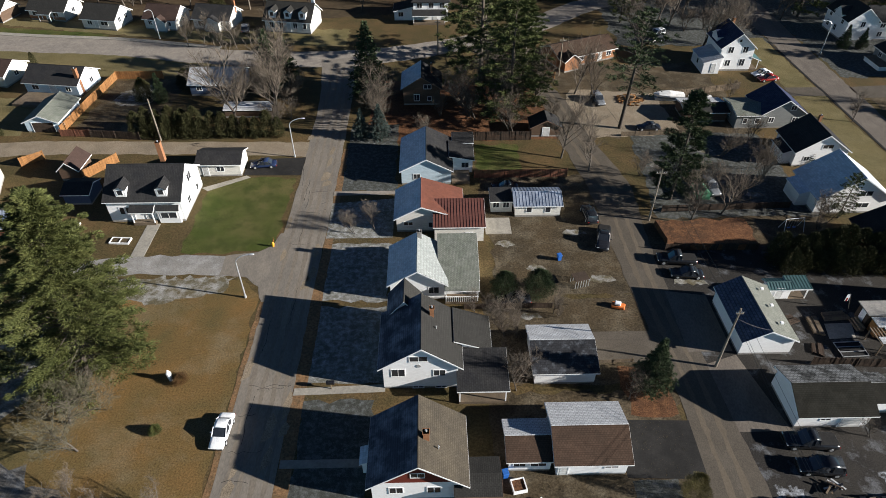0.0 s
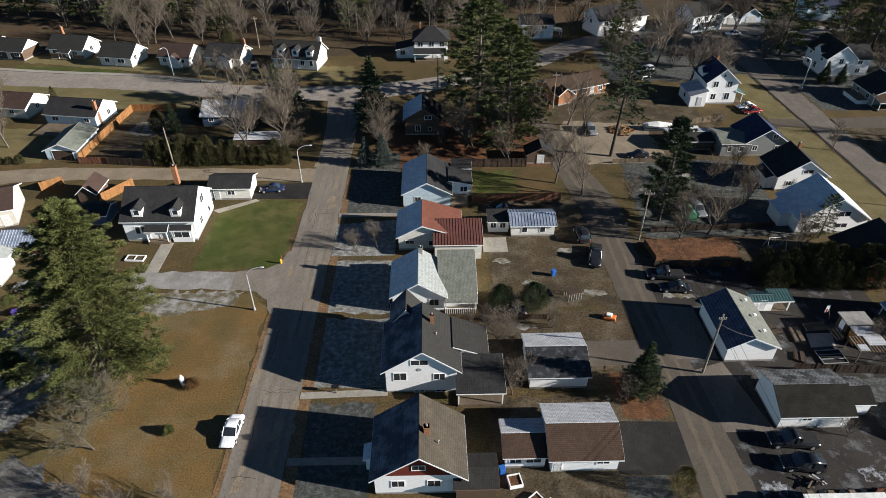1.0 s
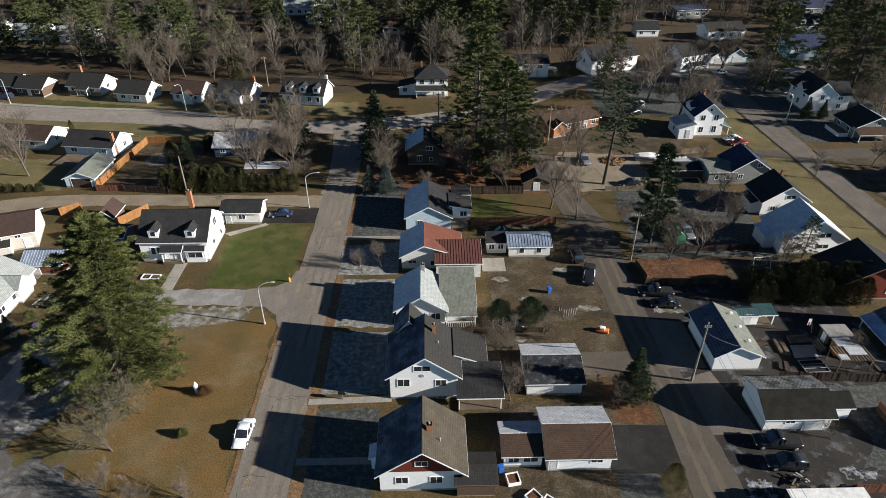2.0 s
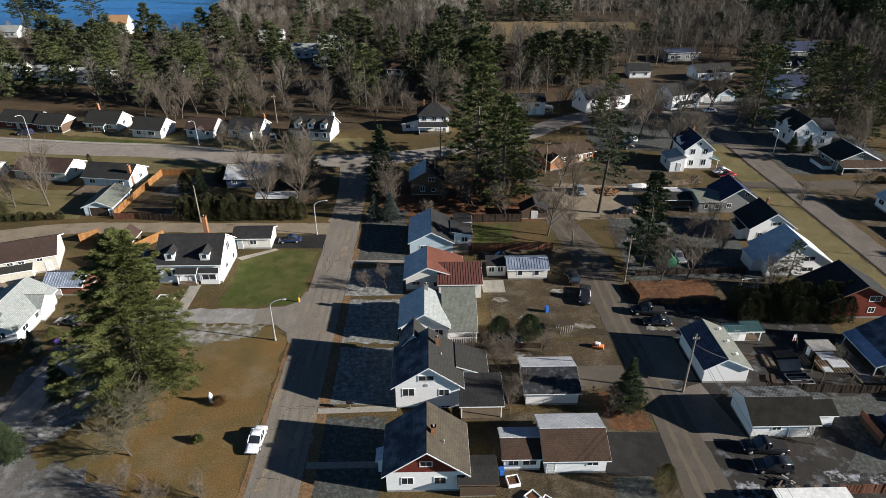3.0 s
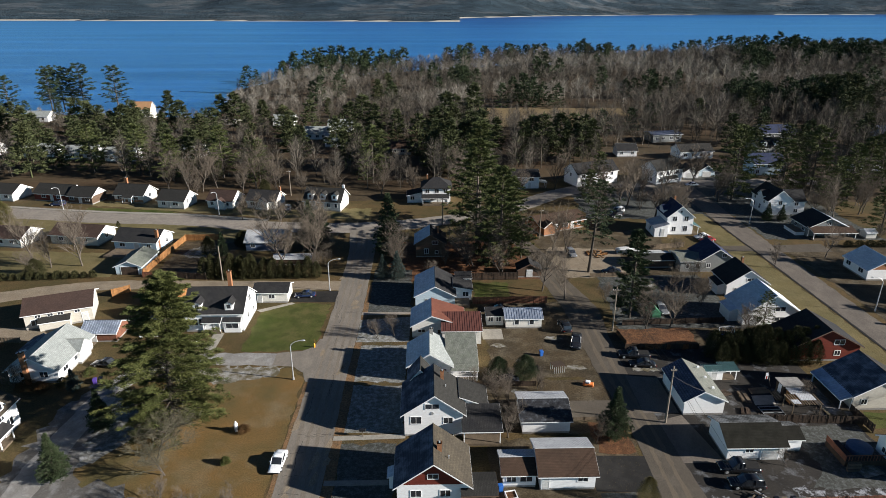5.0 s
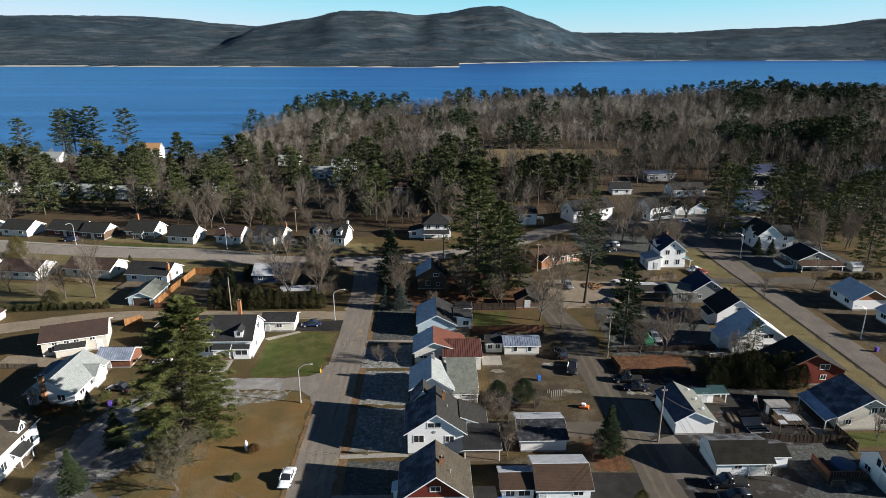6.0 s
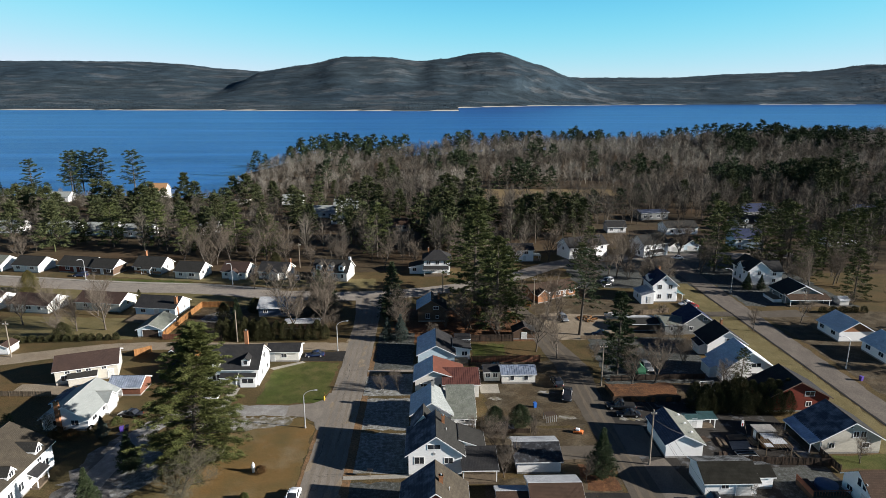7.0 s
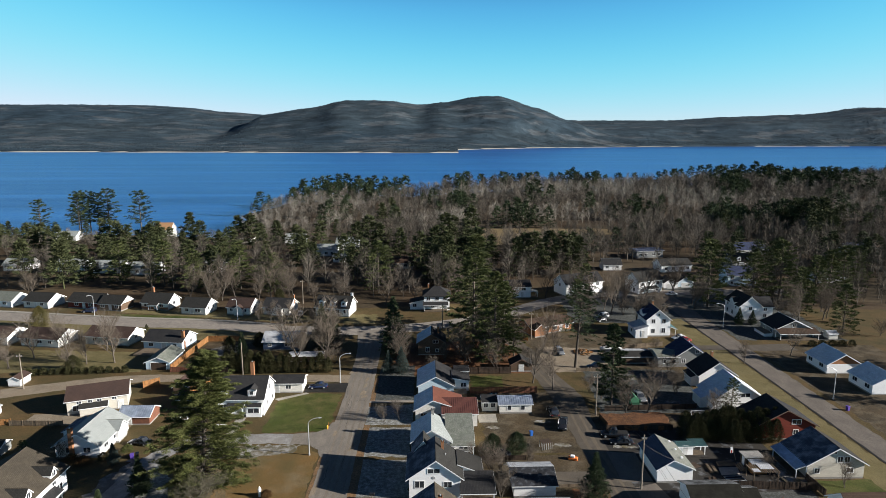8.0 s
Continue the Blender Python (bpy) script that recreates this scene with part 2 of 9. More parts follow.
R_BROWN = courses("brown_shingles", (0.0741, 0.0468, 0.0328), (0.0585, 0.039, 0.0281), axis="x")
R_BROWN_Y = courses("dark_brown_shingles", (0.0663, 0.0429, 0.0351), (0.0546, 0.0367, 0.0312), axis="x")
R_GREEN = courses("mossy_green_shingles", (0.156, 0.168, 0.136), (0.129, 0.14, 0.117), (0.234, 0.234, 0.211), 0.4)
R_PALE = courses("pale_grey_shingles", (0.269, 0.288, 0.275), (0.237, 0.256, 0.246), (0.320, 0.333, 0.320), 0.4)
# R_FROST, R_ICEY, R_BLUEFROST: frost plus a blue shade tint in the colour.
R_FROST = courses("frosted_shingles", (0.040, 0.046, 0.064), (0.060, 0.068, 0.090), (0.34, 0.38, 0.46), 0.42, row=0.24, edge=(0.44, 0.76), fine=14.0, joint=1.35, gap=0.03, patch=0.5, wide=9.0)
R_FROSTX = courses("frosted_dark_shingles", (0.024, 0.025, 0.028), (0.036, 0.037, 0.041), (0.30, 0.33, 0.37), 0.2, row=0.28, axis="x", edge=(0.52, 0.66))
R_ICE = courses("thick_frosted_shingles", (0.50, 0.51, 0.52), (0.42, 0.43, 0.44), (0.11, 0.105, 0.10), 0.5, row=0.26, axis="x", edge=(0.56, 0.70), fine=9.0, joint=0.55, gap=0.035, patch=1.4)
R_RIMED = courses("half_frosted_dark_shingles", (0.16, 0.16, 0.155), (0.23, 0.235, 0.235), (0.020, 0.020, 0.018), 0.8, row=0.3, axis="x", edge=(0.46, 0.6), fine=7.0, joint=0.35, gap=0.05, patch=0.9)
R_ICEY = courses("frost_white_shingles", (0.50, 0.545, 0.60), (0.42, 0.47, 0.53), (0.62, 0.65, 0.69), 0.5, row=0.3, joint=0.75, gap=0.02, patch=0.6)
R_MOSS = courses("weathered_grey_green_shingles", (0.156, 0.164, 0.14), (0.133, 0.14, 0.121), (0.211, 0.211, 0.187), 0.4)
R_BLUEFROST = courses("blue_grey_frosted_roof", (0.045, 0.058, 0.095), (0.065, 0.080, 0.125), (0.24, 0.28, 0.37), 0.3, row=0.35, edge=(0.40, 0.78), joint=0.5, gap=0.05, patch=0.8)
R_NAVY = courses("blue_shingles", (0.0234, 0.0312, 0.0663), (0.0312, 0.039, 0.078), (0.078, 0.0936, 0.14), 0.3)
R_METAL = surf("bare_metal_roof", [(0.513, 0.567, 0.648), (0.378, 0.432, 0.513), (0.216, 0.257, 0.324)], big=0.4, fine=1.2, bump=0.05, metal=0.6, rough=0.42, amount=0.6)
R_RED = surf("red_metal_roof", [(0.125, 0.05, 0.038), (0.11, 0.045, 0.036), (0.09, 0.04, 0.034)], big=0.4, fine=1.5, bump=0.04, rough=0.6, amount=0.4, spec=0.25)
R_RUST = surf("rust_red_roof", [(0.148, 0.0546, 0.0351), (0.129, 0.0484, 0.0312), (0.101, 0.0429, 0.0312)], big=0.4, fine=1.5, bump=0.1, rough=0.6, amount=0.4)
R_ORANGE = surf("tan_orange_roof", [(0.36, 0.20, 0.10), (0.32, 0.18, 0.09), (0.26, 0.15, 0.08)], big=0.4, fine=1.5, bump=0.1, rough=0.6, amount=0.4)
R_TEAL = surf("teal_metal_roof", [(0.045, 0.105, 0.105), (0.04, 0.09, 0.092), (0.07, 0.125, 0.125)], big=0.4, fine=1.5, bump=0.05, rough=0.6, amount=0.4)
GLASS = surf("window_glass", [(0.02, 0.024, 0.03), (0.03, 0.034, 0.04)], big=0.7, fine=1.0, bump=0.0, rough=0.06, spec=0.6)
DOORM = surf("door_paint", [(0.55, 0.55, 0.53), (0.5, 0.5, 0.48)], big=1.0, fine=3.0, bump=0.05, rough=0.5)
# timber, metal, rubber
WOOD = surf("weathered_wood", [(0.168, 0.128, 0.088), (0.128, 0.1, 0.072), (0.096, 0.076, 0.056)], big=0.8, fine=5.0, bump=0.3, amount=0.5, obj=0.2)
WOOD_OR = surf("orange_cedar_wood", [(0.272, 0.132, 0.0496), (0.232, 0.112, 0.044), (0.16, 0.08, 0.036)], big=0.8, fine=5.0, bump=0.2, amount=0.5, obj=0.15)
WOOD_RED = surf("red_brown_wood", [(0.192, 0.084, 0.052), (0.152, 0.068, 0.044), (0.112, 0.052, 0.036)], big=0.8, fine=5.0, bump=0.2, amount=0.5, obj=0.2)
WOOD_DK = surf("dark_wood", [(0.068, 0.048, 0.036), (0.052, 0.0384, 0.0296), (0.04, 0.032, 0.024)], big=0.8, fine=5.0, bump=0.2, amount=0.5, obj=0.2)
POLE = surf("pole_timber", [(0.24, 0.205, 0.16), (0.19, 0.16, 0.13)], big=1.5, fine=6.0, bump=0.2)
GALV = surf("galvanised_steel", [(0.50, 0.51, 0.52), (0.44, 0.45, 0.46)], big=1.0, fine=4.0, bump=0.02, metal=0.5, rough=0.45)
RUBBER = surf("black_rubber", [(0.02, 0.02, 0.02), (0.028, 0.027, 0.026)], big=2.0, fine=8.0, bump=0.1, rough=0.85)
WIRE = surf("black_wire", [(0.03, 0.03, 0.03), (0.04, 0.04, 0.04)], big=2.0, fine=8.0, bump=0.0, rough=0.6)
P_WHITE = surf("white_paint", [(0.78, 0.79, 0.80), (0.74, 0.75, 0.76)], bump=0.0, rough=0.25, spec=0.5)
P_BLACK = surf("black_paint", [(0.012, 0.013, 0.015), (0.016, 0.017, 0.02)], bump=0.0, rough=0.2, spec=0.5)
P_NAVY = surf("navy_paint", [(0.015, 0.025, 0.06), (0.02, 0.03, 0.07)], bump=0.0, rough=0.2, spec=0.5)
P_GREY = surf("grey_paint", [(0.20, 0.21, 0.22), (0.18, 0.19, 0.2)], bump=0.0, rough=0.25, metal=0.3, spec=0.5)
P_RED = surf("red_paint", [(0.30, 0.025, 0.02), (0.26, 0.02, 0.018)], bump=0.0, rough=0.25, spec=0.5)
P_BLUE = surf("blue_plastic", [(0.02, 0.12, 0.42), (0.02, 0.10, 0.36)], bump=0.0, rough=0.45, spec=0.5)
P_YELLOW = surf("yellow_paint", [(0.65, 0.36, 0.03), (0.58, 0.32, 0.03)], bump=0.0, rough=0.5)
P_ORANGE = surf("orange_paint", [(0.62, 0.17, 0.04), (0.56, 0.15, 0.04)], bump=0.0, rough=0.5)
P_PURPLE = surf("purple_plastic", [(0.10, 0.06, 0.30), (0.09, 0.05, 0.26)], bump=0.0, rough=0.5)
LAMP_RED = surf("red_lens", [(0.25, 0.015, 0.012), (0.22, 0.012, 0.01)], bump=0.0, rough=0.2, spec=0.5)
LAMP_CLEAR = surf("clear_lens", [(0.6, 0.6, 0.58), (0.55, 0.55, 0.53)], bump=0.0, rough=0.15, spec=0.6)
TARP = surf("pale_tarp", [(0.72, 0.71, 0.68), (0.64, 0.63, 0.6), (0.5, 0.49, 0.46)], big=0.8, fine=2.0, bump=0.3, amount=0.4, rough=0.6)
TARP_GREEN = surf("green_tarp", [(0.06, 0.20, 0.11), (0.05, 0.16, 0.09)], big=0.8, fine=2.0, bump=0.3, rough=0.6)
# plants
BARK = surf("grey_bark", [(0.0922, 0.0756, 0.0621), (0.0702, 0.0594, 0.0486), (0.119, 0.103, 0.0893)], big=0.7, fine=4.0, bump=0.4, amount=0.5, obj=0.25)
NEEDLE = surf("pine_needles", [(0.078, 0.089, 0.029), (0.102, 0.108, 0.037), (0.048, 0.059, 0.021)], big=0.5, fine=2.5, bump=0.0, amount=0.6, island=0.45, rough=0.7)
NEEDLE_MID = surf("wood_pine_needles", [(0.05, 0.06, 0.026), (0.068, 0.074, 0.033), (0.033, 0.043, 0.02)], big=0.12, fine=1.2, bump=0.0, amount=0.6, island=0.45, rough=0.7)
NEEDLE_TALL = surf("tall_pine_needles", [(0.0654, 0.0784, 0.0285), (0.0855, 0.095, 0.0356), (0.0451, 0.0594, 0.0226)], big=0.3, fine=1.6, bump=0.0, amount=0.6, island=0.4, rough=0.7)
NEEDLE_DK = surf("dark_needles", [(0.036, 0.0522, 0.0252), (0.0468, 0.0612, 0.0288), (0.027, 0.0406, 0.0226)], big=0.5, fine=2.5, bump=0.0, amount=0.6, island=0.45, rough=0.7)
NEEDLE_BLUE = surf("blue_spruce_needles", [(0.0504, 0.0684, 0.0612), (0.0612, 0.0828, 0.072), (0.036, 0.0504, 0.0432)], big=0.5, fine=2.5, bump=0.0, amount=0.5, island=0.4, rough=0.7)
NEEDLE_OLIVE = surf("cedar_foliage", [(0.0409, 0.0409, 0.0172), (0.0495, 0.0462, 0.0198), (0.0277, 0.0311, 0.0145)], big=0.5, fine=2.5, bump=0.0, amount=0.6, island=0.28, rough=0.75)
NEEDLE_GOLD = surf("golden_cedar_foliage", [(0.11, 0.09, 0.032), (0.085, 0.075, 0.028), (0.06, 0.058, 0.025)], big=0.5, fine=2.5, bump=0.0, amount=0.6, island=0.4, rough=0.75)
NEEDLE_RUST = surf("russet_shrub_leaves", [(0.12, 0.0638, 0.0263), (0.0975, 0.0562, 0.0263), (0.0675, 0.045, 0.0225)], big=0.5, fine=2.5, bump=0.0, amount=0.6, island=0.4, rough=0.8)
TWIGS = surf("grey_brown_twigs", [(0.0633, 0.055, 0.044), (0.152, 0.132, 0.109), (0.0358, 0.0316, 0.0262)], big=0.11, fine=0.6, bump=0.0, amount=0.6, island=0.3, rough=0.9, edge=(0.45, 0.6))
TWIGS_PALE = surf("pale_aspen_twigs", [(0.2, 0.18, 0.15), (0.155, 0.14, 0.118), (0.26, 0.236, 0.2)], big=0.09, fine=0.6, bump=0.0, amount=0.5, island=0.3, rough=0.9)
TWIGS_LICHEN = surf("lichened_twigs", [(0.1, 0.0896, 0.063), (0.121, 0.108, 0.0784), (0.0784, 0.0763, 0.0473)], big=0.3, fine=1.0, bump=0.0, amount=0.5, island=0.3, rough=0.9)
TWIGS_DARK = surf("dark_grey_twigs", [(0.116, 0.0958, 0.0751), (0.155, 0.127, 0.0996), (0.0842, 0.0687, 0.0544)], big=0.3, fine=1.0, bump=0.0, amount=0.5, island=0.3, rough=0.9)
# Forest green shifted to pale blue, so the base colour carries the haze.
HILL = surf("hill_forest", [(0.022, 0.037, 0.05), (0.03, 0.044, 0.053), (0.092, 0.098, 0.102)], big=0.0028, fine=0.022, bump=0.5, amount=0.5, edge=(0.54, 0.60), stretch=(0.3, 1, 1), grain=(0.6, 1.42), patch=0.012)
SAND = surf("pale_beach", [(0.48, 0.43, 0.35), (0.40, 0.36, 0.3)], big=0.02, fine=0.3, bump=0.1)
WATER = surf("lake_water", [(0.00784, 0.0627, 0.218), (0.0235, 0.125, 0.37), (0.0101, 0.0706, 0.241)], big=0.012, fine=0.09, bump=0.6, rough=0.3, spec=0.3, stretch=(0.10, 1.2, 1), amount=0.6)
WATER.node_tree.nodes["Bump"].inputs["Distance"].default_value = 2.0
# ---- building helpers ----


def part(name, bm, mat, parent=None, label="", smooth=False):
    me = bpy.data.meshes.new(name)
    bm.to_mesh(me)
    bm.free()
    me.materials.append(mat)
    if smooth:
        for p in me.polygons:
            p.use_smooth = True
    ob = new(name, me)
    ob.parent = parent
    if label:
        ob["label"] = label
    return ob


def raw(name, verts, faces, mat, parent=None, label="", smooth=False):
    me = bpy.data.meshes.new(name)
    me.from_pydata([tuple(v) for v in verts], [], [tuple(f) for f in faces])
    me.materials.append(mat)
    if smooth:
        for p in me.polygons:
            p.use_smooth = True
    ob = new(name, me)
    ob.parent = parent
    if label:
        ob["label"] = label
    return ob


def thing(name, x, y, z=0.0, rz=0.0, label="", category="", group="", kind=""):
    e = new(name)
    e.matrix_basis = pose(x, y, z, 0, 0, rz)
    e.empty_display_size = 0.3
    return tagged(e, label, category, group, kind)


def box(bm, x0, x1, y0, y1, z0, z1, bevel=0.0):
    vs = [bm.verts.new(c) for c in ((x0, y0, z0), (x1, y0, z0), (x1, y1, z0), (x0, y1, z0), (x0, y0, z1), (x1, y0, z1), (x1, y1, z1), (x0, y1, z1))]
    fs = [bm.faces.new([vs[i] for i in q]) for q in ((3, 2, 1, 0), (4, 5, 6, 7), (0, 1, 5, 4), (1, 2, 6, 5), (2, 3, 7, 6), (3, 0, 4, 7))]
    if bevel:
        es = list({e for f in fs for e in f.edges})
        bmesh.ops.bevel(bm, geom=es, offset=bevel, segments=1, affect="EDGES")
    return vs


def boxbm(*a, bevel=0.0):
    bm = bmesh.new()
    box(bm, *a, bevel=bevel)
    return bm


def tube(bm, p, q, r0, r1, n=8, caps=True):
    p, q = Vector(p), Vector(q)
    d = (q - p).normalized()
    s = d.orthogonal().normalized()
    c = d.cross(s)
    rings = []
    for o, r in ((p, r0), (q, r1)):
        rings.append([bm.verts.new(o + (s * math.cos(k * math.tau / n) + c * math.sin(k * math.tau / n)) * r) for k in range(n)])
    for k in range(n):
        bm.faces.new((rings[0][k], rings[0][(k + 1) % n], rings[1][(k + 1) % n], rings[1][k]))
    if caps:
        bm.faces.new(rings[0][::-1])
        bm.faces.new(rings[1])


def prism(bm, pts, z0, z1):
    """Upright prism on a plan polygon (counter-clockwise)."""
    lo = [bm.verts.new((x, y, z0)) for x, y in pts]
    hi = [bm.verts.new((x, y, z1)) for x, y in pts]
    n = len(pts)
    bm.faces.new(lo[::-1])
    bm.faces.new(hi)
    for i in range(n):
        bm.faces.new((lo[i], lo[(i + 1) % n], hi[(i + 1) % n], hi[i]))


def sheet(name, pts, z, mat, label="", category="ground", wob=0.0, step=1.3):
    """A thin slab on the ground with a slightly ragged edge."""
    out = []
    rnd = random.Random(hash((round(pts[0][0]), round(pts[0][1]), len(pts))) % 9999)
    n = len(pts)
    for i in range(n):
        a, b = Vector(pts[i]), Vector(pts[(i + 1) % n])
        k = max(1, int((b - a).length / step)) if wob else 1
        for j in range(k):
            p = a.lerp(b, j / k)
            if wob and j:
                p += Vector((rnd.uniform(-wob, wob), rnd.uniform(-wob, wob)))
            out.append((p.x, p.y))
    bm = bmesh.new()
    prism(bm, out, -0.05, z)
    bmesh.ops.recalc_face_normals(bm, faces=bm.faces)
    return tagged(part(name, bm, mat), label, category, "", "structure")


def strip(name, pts, widths, z, mat, label="", category="road", wob=0.22, step=1.6):
    """A road along a smooth line, with its own width and ragged edges."""
    P = [Vector(p) for p in pts]
    line = []
    for i in range(len(P) - 1):
        p0, p1, p2, p3 = P[max(0, i - 1)], P[i], P[i + 1], P[min(len(P) - 1, i + 2)]
        k = max(1, int((p2 - p1).length / step))
        for j in range(k):
            u = j / k
            q = 0.5 * ((2 * p1) + (p2 - p0) * u + (2 * p0 - 5 * p1 + 4 * p2 - p3) * u * u + (3 * p1 - p0 - 3 * p2 + p3) * u ** 3)
            line.append((q, widths[i] * (1 - u) + widths[i + 1] * u))
    line.append((P[-1], widths[-1]))
    rnd = random.Random(len(line))
    v, f = [], []
    for i, (q, w) in enumerate(line):
        d = (line[min(i + 1, len(line) - 1)][0] - line[max(i - 1, 0)][0]).normalized()
        nrm = Vector((-d.y, d.x))
        a = q + nrm * (w / 2 + rnd.uniform(-wob, wob))
        b = q - nrm * (w / 2 + rnd.uniform(-wob, wob))
        v += [(a.x, a.y, z), (b.x, b.y, z), (a.x, a.y, -0.05), (b.x, b.y, -0.05)]
        if i:
            o = 4 * i
            f += [(o - 4, o - 3, o + 1, o), (o - 2, o - 4, o, o + 2), (o - 3, o - 1, o + 3, o + 1)]
    return tagged(raw(name, v, f, mat), label, category, "", "structure")


# ---- window, door, house ----
FACES = {"S": (0, -1), "N": (0, 1), "E": (1, 0), "W": (-1, 0)}


def on_face(face, hx, hy, off, z):
    """Local frame on a wall: origin, the axis along the wall and the axis out of it."""
    n = Vector((*FACES[face], 0))
    u = Vector((-n.y, n.x, 0))
    o = Vector((n.x * hx, n.y * hy, z)) + u * off
    return Matrix((u, n, (0, 0, 1))).transposed().to_4x4(), o


def put_window(parent, face, hx, hy, off, z, w, h, frame_mat=None, mull=1):
    m, o = on_face(face, hx, hy, off, z)
    m = Matrix.Translation(o) @ m
    bm = bmesh.new()
    t = 0.09
    box(bm, -w / 2 - t, w / 2 + t, -0.04, 0.06, -t, 0)
    box(bm, -w / 2 - t, w / 2 + t, -0.04, 0.05, h, h + t)
    box(bm, -w / 2 - t, -w / 2, -0.04, 0.05, 0, h)
    box(bm, w / 2, w / 2 + t, -0.04, 0.05, 0, h)
    for k in range(mull):
        x = -w / 2 + w * (k + 1) / (mull + 1)
        box(bm, x - 0.03, x + 0.03, -0.04, 0.045, 0, h)
    bmesh.ops.transform(bm, matrix=m, verts=bm.verts)
    win = part("window", bm, frame_mat or TRIM, parent)
    bm = boxbm(-w / 2, w / 2, -0.04, 0.025, 0, h)
    bmesh.ops.transform(bm, matrix=m, verts=bm.verts)
    part("pane", bm, GLASS, win, "dark reflecting glass")


def put_door(parent, face, hx, hy, off, z, w, h, mat=None):
    m, o = on_face(face, hx, hy, off, z)
    m = Matrix.Translation(o) @ m
    bm = bmesh.new()
    box(bm, -w / 2, w / 2, -0.04, 0.05, 0, h)
    n = max(1, int(round(h / 0.55)))
    for k in range(n):
        box(bm, -w / 2 + 0.1, w / 2 - 0.1, 0.04, 0.07, h * k / n + 0.06, h * (k + 1) / n - 0.06)
    bmesh.ops.transform(bm, matrix=m, verts=bm.verts)
    d = part("door", bm, mat or DOORM, parent)
    bm = bmesh.new()
    for a, b2, c, e in ((-w / 2 - 0.1, -w / 2, 0, h + 0.1), (w / 2, w / 2 + 0.1, 0, h + 0.1), (-w / 2, w / 2, h, h + 0.1)):
        box(bm, a, b2, -0.04, 0.07, c, e)
    bmesh.ops.transform(bm, matrix=m, verts=bm.verts)
    part("door_frame", bm, TRIM, d)


